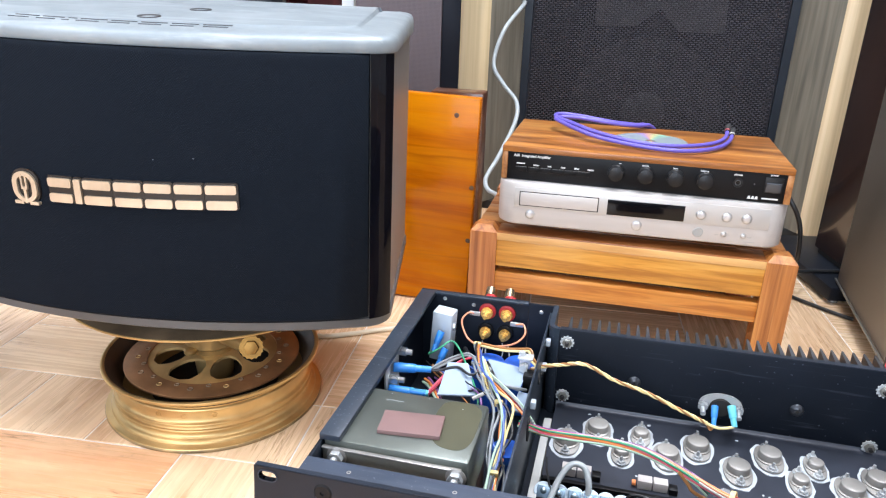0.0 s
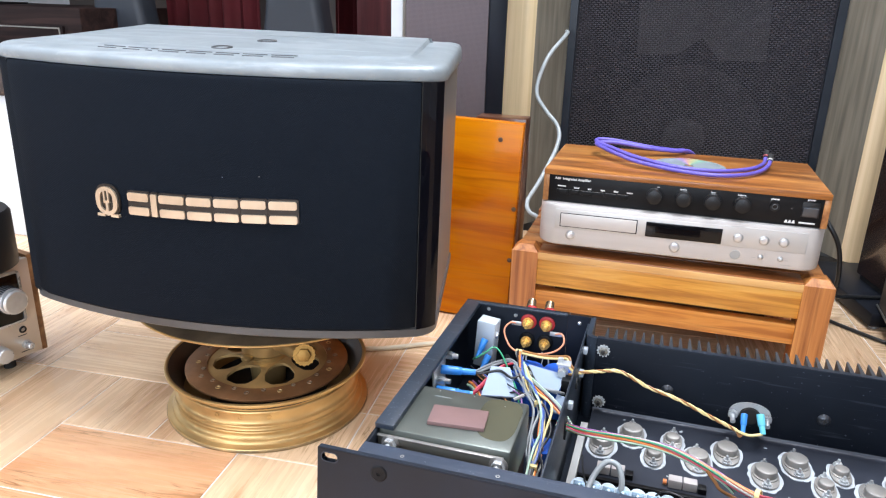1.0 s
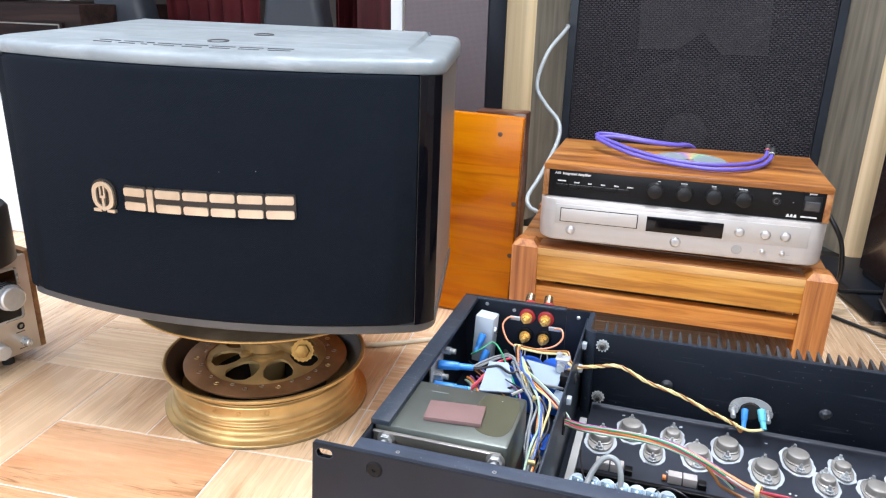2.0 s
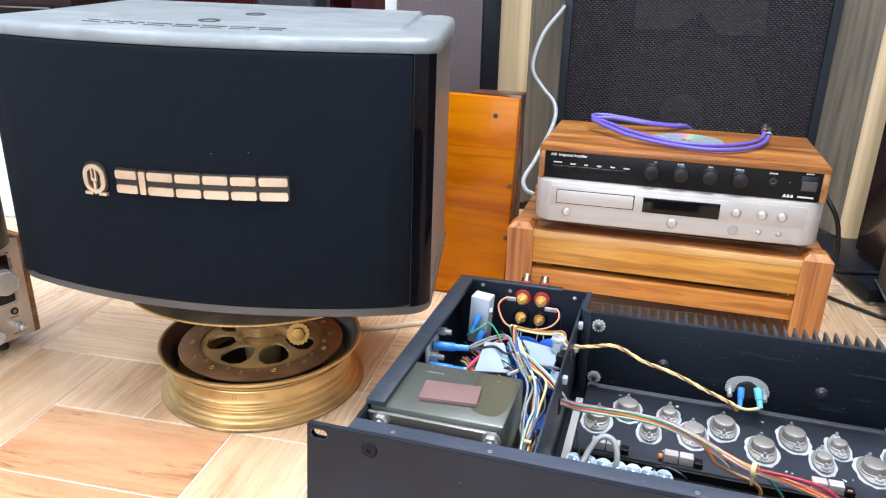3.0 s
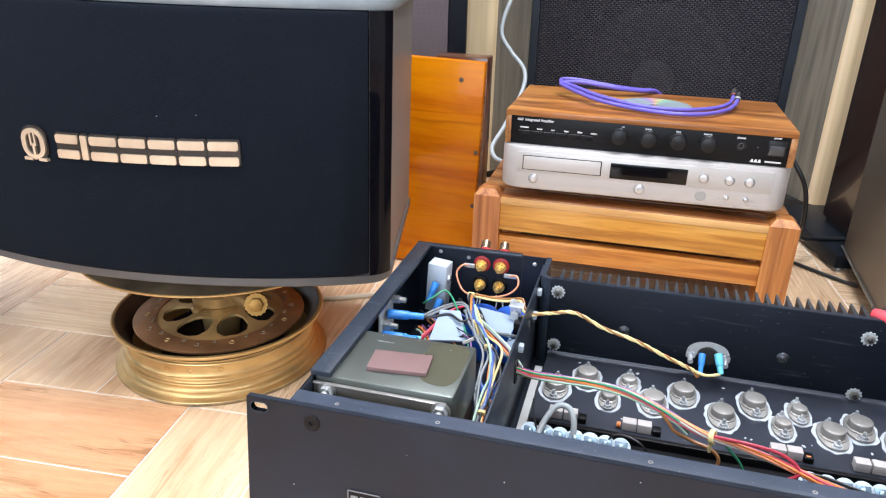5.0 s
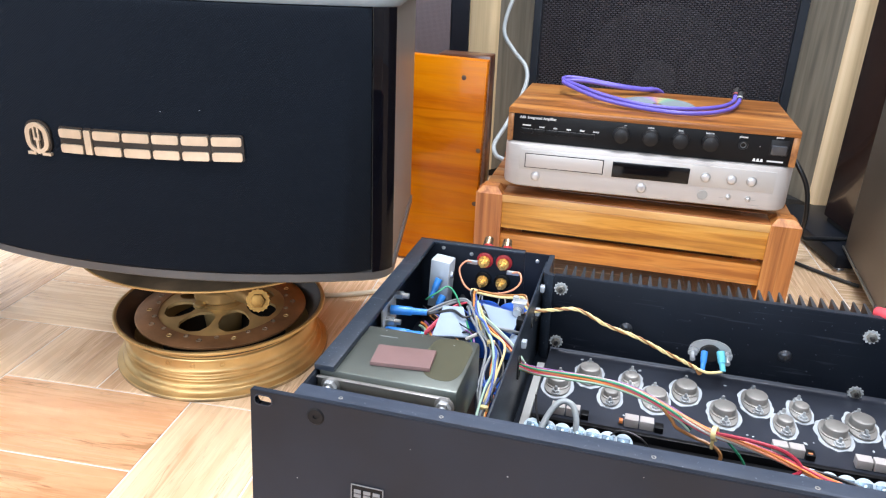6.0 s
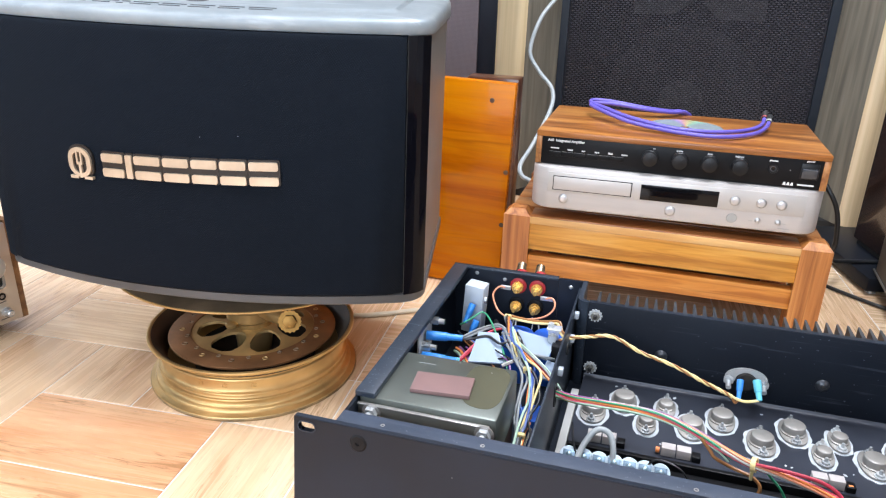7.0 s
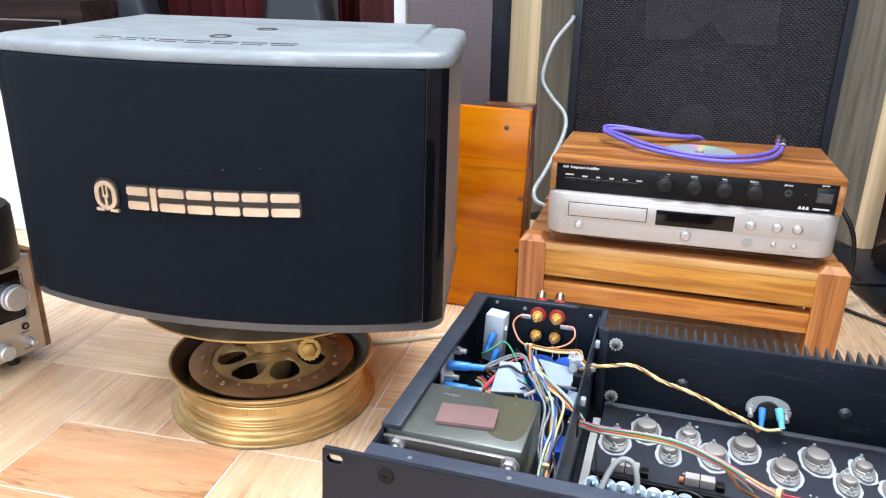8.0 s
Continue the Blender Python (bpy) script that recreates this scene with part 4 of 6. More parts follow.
    part("print_bar", bx(0.164, 0.170, -0.0002, 0.0, 0.0330, 0.0340), M["strip_grey"], root)
    for fx in (-0.15, 0.15):
        for fy in (0.075, 0.25):
            part("foot", lathe([(0.0, 0.0), (0.018, 0.0), (0.020, 0.002), (0.020, 0.0192), (0.0, 0.0192)], 24, (fx, fy, 0.0)), M["rubber"], root)
    return root


M["white_metal"] = plain("white_metal", (0.60, 0.60, 0.61), 0.28, 0.5)
disc_player()


def integrated_amplifier():
    root = thing("integrated_amplifier", pose(0.0200, 1.1745, 0.2680, 0, 0, -0.5), "teak-cased integrated amplifier with black front, on the disc player", "amplifier")
    W2, H, D = 0.2158, 0.0545, 0.236
    part("case_top", bx(-W2, W2, 0, D, H - 0.009, H, 0.0012), M["teak"], root, "teak veneer top")
    for sx in (-1, 1):
        xa, xb = sorted((sx * W2, sx * (W2 - 0.009)))
        part("case_side", bx(xa, xb, 0.0005, D, 0.001, H - 0.0092, 0.0008), M["teak_side"], root)
    part("chassis_tray", bx(-W2 + 0.0092, W2 - 0.0092, 0.012, D - 0.004, 0.0015, H - 0.0094), M["frame_black"], root)
    for fx in (-0.18, 0.18):
        for fy in (0.03, 0.19):
            part("foot", cyl((fx, fy, 0.0), (fx, fy, 0.0016), 0.012, 20), M["rubber"], root)
    Z1 = H - 0.0066
    part("front_panel", bx(-W2 + 0.0084, W2 - 0.0084, 0.003, 0.0118, 0.0010, Z1, 0.0006), M["panel_black"], root, "matt black metal front panel")
    y = 0.003
    for x in (-0.0376, 0.0064, 0.0500, 0.0932):
        kn = part("knob", lathe([(0.0, 0.0150), (0.0098, 0.0150), (0.0112, 0.0142), (0.0114, 0.0050), (0.0128, 0.0036), (0.0132, 0.0), ], 40, m=pose(x, y, 0.0265, 90)), M["knob_black"], root, "black turned knob")
        part("pointer", bx(x - 0.0005, x + 0.0005, y - 0.0153, y - 0.0149, 0.0310, 0.0365), M["slate"], kn)
    for i in range(6):
        x = -0.1940 + i * 0.0196
        part("push_button", bx(x, x + 0.0184, y - 0.0012, y + 0.001, 0.0145, 0.0225, 0.0003), M["panel_black"], root)
        part("button_line", bx(x + 0.0004, x + 0.0180, y - 0.0014, y - 0.0011, 0.0221, 0.0223), M["strip_grey"], root)
    jack = part("headphone_jack", lathe([(0.0030, -0.004), (0.0032, 0.0020), (0.0066, 0.0020), (0.0074, 0.0)], 24, m=pose(0.1397, y, 0.0277, 90)), M["knob_black"], root, "black headphone socket")
    part("socket_hole", lathe([(0.0, 0.0001), (0.0029, 0.0001), (0.003, -0.002)], 20, m=pose(0.1397, y, 0.0277, 90)), M["glass_black"], jack)
    part("socket_ring", lathe([(0.0033, 0.0021), (0.0038, 0.0025), (0.0043, 0.0021)], 20, m=pose(0.1397, y, 0.0277, 90)), M["base_paint"], jack)
    part("indicator", lathe([(0.0, 0.0006), (0.0006, 0.0004), (0.0008, 0.0)], 12, m=pose(0.1633, y, 0.0274, 90)), M["strip_grey"], root)
    sw = part("power_switch", bx(0.1775, 0.2022, y - 0.001, y + 0.001, 0.0160, 0.0395, 0.0006), M["knob_black"], root, "black rocker power switch")
    rk = bx(0.1792, 0.2005, y - 0.003, y + 0.001, 0.0175, 0.0320, 0.0008)
    rk.transform(Matrix.Translation((0, y, 0.0250)) @ pose(0, 0, 0, 14) @ Matrix.Translation((0, -y, -0.0250)))
    part("rocker", rk, M["rocker"], sw)

    def label(words, x, z, size, bold=0.0):
        lettering(words, size, pose(x, y - 0.0001, z, 90), M["print_white"], root, bold)

    label("A60  Integrated Amplifier", -0.1975, 0.0398, 0.0056, 0.00022)
    for words, x in (("tuner", -0.1655), ("aux", -0.1430), ("tape", -0.1225), ("filter", -0.1015), ("mono", -0.0810), ("treble", 0.0000), ("bass", 0.0455), ("balance", 0.0850), ("phones", 0.1330), ("power", 0.1835)):
        label(words, x, 0.0262 if x < -0.07 else 0.0405 if x < 0.12 else 0.0395 if x < 0.16 else 0.0432, 0.0040, 0.00020)
    part("print_bar", bx(-0.1925, -0.1790, y - 0.0002, y, 0.0264, 0.0284), M["print_white"], root)
    part("print_bar", bx(-0.0350, -0.0310, y - 0.0002, y, 0.0400, 0.0412), M["print_white"], root)
    # maker's mark as plain shapes
    for i in range(3):
        part("mark", prism([(0.1560 + i * 0.0052, 0), (0.1608 + i * 0.0052, 0), (0.1600 + i * 0.0052, 0.0046), (0.1578 + i * 0.0052, 0.0046)], 0.0, 0.0003), M["print_white"], root).matrix_basis = pose(0, y, 0.0046, 90)
    part("mark", bx(0.1765, 0.1990, y - 0.0002, y, 0.0056, 0.0080), M["print_white"], root)
    return root


M["teak_side"] = wood("teak_side", (0.20, 0.07, 0.018), (0.42, 0.18, 0.05), (0.58, 0.30, 0.10), 1, 45, 2.5, 0.38, 0.15, 0.1, 0.5)
M["rocker"] = plain("rocker", (0.06, 0.065, 0.075), 0.2)
integrated_amplifier()
TOP = 0.3226

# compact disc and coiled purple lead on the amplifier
cd = tagged(part("compact_disc", lathe([(0.0075, 0.0), (0.060, 0.0), (0.060, 0.0012), (0.0075, 0.0012), (0.0075, 0.0)], 64), M["disc_painted_sheen"]), "compact disc with painted rainbow sheen lying on the teak amplifier top", "disc")
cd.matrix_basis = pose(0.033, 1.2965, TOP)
lead = thing("audio_lead", pose(0.03, 1.30, TOP), "coiled purple audio lead lying on the amplifier", "cable")


# two cores: from behind the case, round the raised loop and across the disc to the plugs
ends = []
for run in ([(0.044, 1.440, 0.2376), (0.041, 1.428, 0.3051), (0.028, 1.409, 0.3275), (0.008, 1.388, 0.3310), (-0.034, 1.362, 0.3380), (-0.092, 1.356, 0.3457), (-0.121, 1.353, 0.3472), (-0.130, 1.343, 0.3461),
             (-0.123, 1.329, 0.3442), (-0.096, 1.299, 0.3421), (-0.059, 1.263, 0.3382), (0.004, 1.235, 0.3323), (0.059, 1.236, 0.3298), (0.103, 1.258, 0.3291), (0.137, 1.292, 0.3298), (0.155, 1.331, 0.3317), (0.159, 1.350, 0.3371)],
            [(0.053, 1.440, 0.2377), (0.050, 1.428, 0.3053), (0.035, 1.407, 0.3276), (0.012, 1.381, 0.3305), (-0.032, 1.354, 0.3370), (-0.090, 1.346, 0.3438), (-0.118, 1.341, 0.3438), (-0.128, 1.331, 0.3427),
             (-0.120, 1.314, 0.3413), (-0.089, 1.277, 0.3373), (-0.050, 1.246, 0.3325), (0.010, 1.224, 0.3285), (0.066, 1.213, 0.3280), (0.110, 1.231, 0.3280), (0.143, 1.270, 0.3290), (0.159, 1.308, 0.3321), (0.163, 1.324, 0.3361)]):
    run = [Vector(p) for p in run]
    part("lead", tube(run, 0.0034, 10, n=5), M["purple"], lead, world=True)
    ends.append(run[-1])
for b, ring in zip(ends, ("plug_red", "strip_grey")):
    step = Vector((0.002, 0.014, 0.009))
    plug = part("plug", cyl(b, b + step, 0.0044, 20, bevel=0.001), M["rubber"], lead, "dark plug with a coloured ring", world=True)
    part("plug_ring", cyl(b + step * 0.10, b + step * 0.28, 0.0048, 20), M[ring], plug)

# lacquered board and the dark box behind it
board = thing("wooden_board", pose(-0.2590, 1.25, 0, 0, 1.6, 0), "glossy orange lacquered board standing upright on the floor", "board")
part("panel", bx(-0.40, 0.0, 0.0, 0.020, 0, 0.3800, 0.0015), M["lacquer"], board)
for x, z in ((-0.0390, 0.3490), (-0.0045, 0.2255), (-0.0040, 0.127)):
    part("knot", lathe([(0.0, 0.0006), (0.0036, 0.0005), (0.0045, 0.0)], 20, m=pose(x, 0.0001, z, 90)), M["core_brown"], board, "dark round plug")
tagged(part("wooden_box", bx(-0.34, -0.2480, 1.2725, 1.315, 0, 0.3850, 0.002), M["dark_wood"]), "dark stained wooden box behind the board", "box")

# ---- tall loudspeakers behind ----


def grille_speaker():
    root = thing("floor_loudspeaker", pose(0.0430, 1.812, 0), "large maple loudspeaker with black framed grille, standing behind the amplifier", "loudspeaker")
    H, yb = 1.35, 0.125
    for sx in (-1, 1):
        prof = [(sx * 0.470, 0.34), (sx * 0.470, 0.020)]
        for i in range(7):
            a = radians(90 * i / 6)
            prof.append((sx * (0.452 + 0.018 * math.cos(a)), 0.018 - 0.018 * math.sin(a)))
        for i in range(8):
            a = radians(90 - 52 * i / 7)
            prof.append((sx * (0.408 - 0.034 * math.cos(a)), 0.034 - 0.034 * math.sin(a)))
        prof += [(sx * 0.3165, yb + 0.004), (sx * 0.3165, 0.34)]
        # thin overlay that paints shade on the inner side of the cheek
        shaded_facet = [(sx * 0.3168, yb + 0.0025), (sx * 0.3760, 0.0165), (sx * 0.3810, 0.0125), (sx * 0.3815, 0.0145), (sx * 0.3185, yb + 0.0045)]
        part("inner_cheek", prism(shaded_facet, 0.0225, H - 0.002), M["shaded_facet"], root, "slanting maple inner cheek, painted grey-brown for its shade")
        part("cheek", prism(prof, 0.022, H), M["maple"], root, "pale maple rounded side cheek")
    part("plinth", bx(-0.44, 0.44, 0.03, 0.33, 0, 0.022), M["rubber"], root)
    part("back_panel", bx(-0.316, 0.316, 0.30, 0.339, 0.0225, H), M["maple"], root)
    part("top_panel", bx(-0.470, 0.470, 0.0, 0.34, H, H + 0.03, 0.004), M["maple"], root)
    fr = ring_plate(round_rect(0.632, 1.20, 0.006, 3, 0, 0.66), round_rect(0.593, 1.156, 0.004, 3, 0, 0.66), 0, 0.02)
    fr.transform(pose(0, yb + 0.02, 0, 90))
    part("grille_frame", fr, M["frame_black"], root, "black painted grille frame")
    gr = part("grille", bx(-0.296, 0.296, yb + 0.0105, yb + 0.0135, 0.083, 1.237), M["net_black"], root, "dark pierced grille")
    verts, faces = [], []
    for r in range(237):
        z = 0.090 + r * 0.0048
        for c in range(51):
            x = -0.288 + c * 0.0114 + (0.0057 if r % 2 else 0.0)
            n = len(verts)
            verts += [(x - 0.0037, yb + 0.0103, z - 0.0011), (x + 0.0037, yb + 0.0103, z - 0.0011), (x + 0.0037, yb + 0.0103, z + 0.0011), (x - 0.0037, yb + 0.0103, z + 0.0011),
                      (x - 0.0030, yb + 0.0092, z - 0.0007), (x + 0.0030, yb + 0.0092, z - 0.0007), (x + 0.0030, yb + 0.0086, z + 0.0007), (x - 0.0030, yb + 0.0086, z + 0.0007)]
            faces += [(n + 4, n + 5, n + 6, n + 7), (n, n + 1, n + 5, n + 4), (n + 1, n + 2, n + 6, n + 5), (n + 2, n + 3, n + 7, n + 6), (n + 3, n, n + 4, n + 7)]
    me = bpy.data.meshes.new("grille_mesh")
    me.from_pydata(verts, [], faces)
    me.materials.append(M["mesh_grey"])
    strands = new("grille_mesh", me)
    strands.parent = gr
    tagged(strands, "grey raised strands of the pierced grille", kind="stuff")
    part("baffle", bx(-0.316, 0.316, yb + 0.10, yb + 0.12, 0.0225, H), M["black_side"], root)
    m = pose(0, yb + 0.10, 0.247, 90)
    part("woofer", lathe([(0.055, 0.012), (0.145, 0.050), (0.158, 0.060), (0.172, 0.062), (0.186, 0.055), (0.192, 0.05), (0.192, 0.0)], 64, m=m), M["cone_dark"], root, "dark woofer cone behind the grille")
    part("dust_cap", lathe([(0.0, 0.040), (0.030, 0.035), (0.048, 0.022), (0.0549, 0.0125)], 48, m=m), M["cone_grey"], root, "pale dust cap")
    horn = prism([(-0.142, 0.461), (-0.043, 0.465), (0.012, 0.507), (0.060, 0.455), (0.168, 0.457), (0.160, 0.600), (-0.150, 0.600)], 0.0, 0.03)
    horn.transform(pose(0, yb + 0.085, 0, 90))
    part("horn", horn, M["cone_grey"], root, "pale horn flare behind the grille")
    return root


grille_speaker()

taupe = thing("tall_loudspeaker", pose(-0.3672, 1.62, 0, 0, 0, 12.5), "tall loudspeaker with taupe cloth front and black sides", "loudspeaker")
part("cabinet", bx(-0.2240, 0.0, 0.0125, 0.19, 0, 1.25, 0.002), M["black_side"], taupe)
part("grille", bx(-0.2220, -0.0400, 0.0, 0.0120, 0.03, 1.24, 0.003), M["cloth_taupe"], taupe, "taupe grille cloth")
part("grille_edge", bx(-0.0395, -0.0008, 0.001, 0.0120, 0.03, 1.24, 0.003), M["black_side"], taupe)

brown = thing("tall_loudspeaker", pose(0.4095, 1.4578, 0, 0, 0, 13.5), "tall dark brown loudspeaker standing on a black plinth", "loudspeaker")
part("plinth", bx(0.0, 0.42, 0.0, 0.30, 0.008, 0.036, 0.003), M["black_side"], brown, "flat black plinth")
part("cabinet", bx(0.062, 0.36, 0.040, 0.2, 0.0475, 1.3, 0.003), M["brown_side"], brown, "dark brown glossy cabinet")
part("cabinet_base", bx(0.069, 0.35, 0.048, 0.193, 0.0362, 0.0473), M["rubber"], brown)
for fx, fy in ((0.02, 0.02), (0.40, 0.02), (0.02, 0.28), (0.40, 0.28)):
    part("foot", cyl((fx, fy, 0), (fx, fy, 0.0082), 0.010, 16), M["zinc"], brown)

near = thing("loudspeaker", pose(0.4241, 1.497, 0, 0, 0, -3.06), "taupe painted loudspeaker cabinet raised on small feet", "loudspeaker")
part("cabinet", bx(0.0035, 0.38, -0.66, -0.004, 0.041, 1.05, 0.003), M["taupe_panel"], near)
part("edge_trim", bx(0.0, 0.0030, -0.66, 0.0, 0.040, 0.0430), M["steel_grey"], near, "thin metal edge trim")
for fx, fy in ((0.05, -0.60), (0.33, -0.60), (0.05, -0.06), (0.33, -0.06)):
    part("foot", cyl((fx, fy, 0), (fx, fy, 0.0412), 0.018, 20), M["rubber"], near)

# ---- receiver with wooden cheeks ----


def receiver():
    root = thing("receiver", pose(-0.9450, 0.8390, 0, 0, 0, 77), "champagne silver vintage receiver with wooden side cheeks on the floor", "receiver")
    W, H, D, z0 = 0.42, 0.160, 0.30, 0.022
    part("front_panel", bx(-W, 0, 0, 0.008, z0, z0 + H, 0.0015), M["champagne"], root, "champagne aluminium front panel")
    part("case", bx(-W + 0.002, -0.002, 0.0085, D, z0 + 0.002, z0 + H - 0.001, 0.001), M["silver_paint"], root, "silver painted metal case")
    for xa in (0.0005, -W - 0.0125):
        part("side_cheek", bx(xa, xa + 0.012, 0.006, D + 0.004, z0 - 0.004, z0 + H + 0.003, 0.002), M["walnut_side"], root, "walnut side cheek")
    part("dial_window", bx(-0.33, -0.021, -0.0012, 0.002, z0 + 0.0620, z0 + 0.1420, 0.001), M["glass_black"], root, "black dial window")
    part("window_trim", ring_plate(round_rect(0.317, 0.086, 0.006, 4), round_rect(0.309, 0.078, 0.004, 4), 0, 0.002), M["zinc"], root).matrix_basis = pose(-0.1755, -0.0002, z0 + 0.1020, 90)
    prof = [(0.0, 0.030), (0.0165, 0.030), (0.0190, 0.028), (0.0190, 0.020)]
    kn = part("tuning_knob", lathe([*prof, (0.0205, 0.0195), (0.0205, 0.0), (0.0, 0.0)], 48, m=pose(-0.0440, -0.001, z0 + 0.1060, 90)), M["zinc"], root, "large turned aluminium knob")
    for i in range(36):
        a = 2 * math.pi * i / 36
        px, pz = -0.0440 + 0.0206 * math.cos(a), z0 + 0.1060 + 0.0206 * math.sin(a)
        part("knurl", cyl((px, -0.0195, pz), (px, -0.003, pz), 0.0009, 6), M["slate"], kn)
    jk = part("socket", lathe([(0.0034, -0.001), (0.0034, 0.002), (0.0052, 0.002), (0.0060, 0.0)], 24, m=pose(-0.026, 0, z0 + 0.0460, 90)), M["panel_black"], root)
    part("socket_hole", lathe([(0.0, 0.0003), (0.0033, 0.0003), (0.0035, -0.001)], 20, m=pose(-0.026, 0, z0 + 0.0460, 90)), M["nickel"], jk)
    part("push_knob", lathe([(0.0, 0.014), (0.0046, 0.014), (0.0055, 0.013), (0.0058, 0.003), (0.0075, 0.003), (0.0078, 0.0)], 24, m=pose(-0.0235, 0, z0 + 0.0190, 90)), M["zinc"], root)
    part("tone_knob", lathe([(0.0, 0.022), (0.0105, 0.022), (0.012, 0.0205), (0.0125, 0.0), ], 32, m=pose(-0.068, 0, z0 + 0.0220, 90)), M["zinc"], root)
    part("tone_knob", lathe([(0.0, 0.022), (0.0105, 0.022), (0.012, 0.0205), (0.0125, 0.0), ], 32, m=pose(-0.135, 0, z0 + 0.0220, 90)), M["zinc"], root)
    for x, z, w in ((-0.035, 0.0360, 0.014), (-0.034, 0.0080, 0.014), (-0.088, 0.0400, 0.020)):
        part("print_bar", bx(x, x + w, -0.0003, 0, z0 + z, z0 + z + 0.0014), M["slate"], root)
    for fx in (-0.38, -0.04):
        for fy in (0.03, 0.26):
            part("foot", cyl((fx, fy, 0), (fx, fy, z0 + 0.0025), 0.009, 20), M["rubber"], root)
    return root


M["walnut_side"] = wood("walnut_side", (0.17, 0.07, 0.028), (0.30, 0.14, 0.06), (0.42, 0.22, 0.10), 1, 50, 3, 0.4, 0.1, 0.2)
receiver()
canister = thing("black_canister", pose(-0.990, 0.769, 0.1822), "black round container standing on the receiver", "container")
part("body", lathe([(0.0, 0.0), (0.068, 0.0), (0.072, 0.003), (0.072, 0.082), (0.068, 0.088), (0.0, 0.088)], 48), M["knob_black"], canister)

# ---- far left: storage, television, tapered cabinets, curtain ----
box_w = thing("white_cabinet", pose(-1.75, 1.45, 0), "low white cabinet standing on the tiled floor", "cabinet")
part("body", bx(-2.15, -1.395, 1.33, 1.75, 0, 0.345, 0.004), M["white_paint"], box_w, world=True)
part("top", bx(-2.17, -1.385, 1.31, 1.77, 0.3455, 0.360, 0.003), M["dark_matt"], box_w, "brown wooden top", world=True)
con = thing("tv_console", pose(-3.0, 2.5, 0), "dark brown wooden console under a television", "console")
part("body", bx(-3.28, -2.085, 2.25, 2.75, 0.0, 0.515, 0.004), M["console_wood"], con, world=True)
part("drawer", bx(-2.62, -2.16, 2.236, 2.2495, 0.36, 0.450, 0.003), M["console_wood"], con, world=True)
dr = ring_plate(round_rect(0.44, 0.080, 0.004, 3), round_rect(0.43, 0.070, 0.003, 3), 0, 0.003)
dr.transform(pose(-2.39, 2.2358, 0.405, 90))
part("drawer_trim", dr, M["steel_grey"], con, "thin metal drawer trim", world=True)
tv = thing("television", pose(-2.9, 2.5, 0.515), "black flat television standing on the console", "television")
part("stand", bx(-2.95, -2.65, 2.42, 2.58, 0.5152, 0.522, 0.002), M["knob_black"], tv, world=True)
part("neck", bx(-2.83, -2.77, 2.48, 2.52, 0.5222, 0.54), M["zinc"], tv, world=True)
part("screen", bx(-3.25, -2.29, 2.47, 2.52, 0.5402, 1.05, 0.004), M["glass_black"], tv, world=True)


def tapered_cabinet():
    root = thing("tapered_loudspeaker", pose(-2.090, 2.5, 0), "slate grey tapered floor loudspeaker at the back", "loudspeaker", "tapered loudspeakers at the back")
    loops = []
    for z, w in ((0.0, 0.165), (0.2, 0.155), (0.35, 0.140), (0.45, 0.124), (0.52, 0.112), (0.62, 0.101), (0.80, 0.090), (1.0, 0.082)):
        loops.append([(x, y, z) for x, y in round_rect(2 * w, 0.12, 0.03, 4)])
    part("cabinet", loft(loops), M["slate"], root)
    part("base", bx(-0.185, 0.185, -0.10, 0.10, 0.0, 0.03, 0.004), M["black_side"], root)
    return root


tc = tapered_cabinet()
copy_thing(tc, pose(-1.335, 2.5, 0))


def curtain(x0, x1, y, name_label):
    b = bmesh.new()
    n = 40
    cols = []
    for i in range(n + 1):
        x = x0 + (x1 - x0) * i / n
        dy = 0.025 * math.sin(i * 0.9) + 0.012 * math.sin(i * 0.37 + 1)
        cols.append([b.verts.new((x, y + dy * s, z)) for z, s in ((0.02, 1.2), (1.2, 1.0), (2.3, 0.6))])
    for p, q in zip(cols, cols[1:]):
        for j in range(2):
            b.faces.new((p[j], p[j + 1], q[j + 1], q[j]))
    r = bmesh.ops.solidify(b, geom=b.faces[:], thickness=0.004)
    return tagged(part("curtain", b, M["maroon"]), name_label, "curtain")


curtain(-2.36, -1.83, 3.1, "dark red curtain hanging in folds at the back")
curtain(-1.47, -1.27, 3.1, "narrow dark red curtain hanging beside a wardrobe")
rod = tagged(part("curtain_rail", cyl((-2.5, 3.1, 2.31), (-1.24, 3.1, 2.31), 0.012, 16), M["dark_wood"]), "dark wooden curtain rail under the ceiling", "rail")
for xx in (-2.48, -1.60):
    part("bracket", bx(xx - 0.01, xx + 0.01, 3.1, 3.5, 2.30, 2.325), M["dark_wood"], rod)
mw = thing("wardrobe", pose(-1.0, 2.9, 0), "dark maroon wooden wardrobe at the back of the room", "wardrobe")
part("body", bx(-1.225, -0.72, 2.78, 3.06, 0, 2.1, 0.004), M["maroon_wood"], mw, world=True)
part("door", bx(-1.215, -0.73, 2.765, 2.7795, 0.04, 2.08, 0.003), M["maroon_wood"], mw, world=True)

# ---- cables ----


def cable(name, pts, r, material, label):
    return tagged(part(name, tube(pts, r, 10), material), label, "cable")


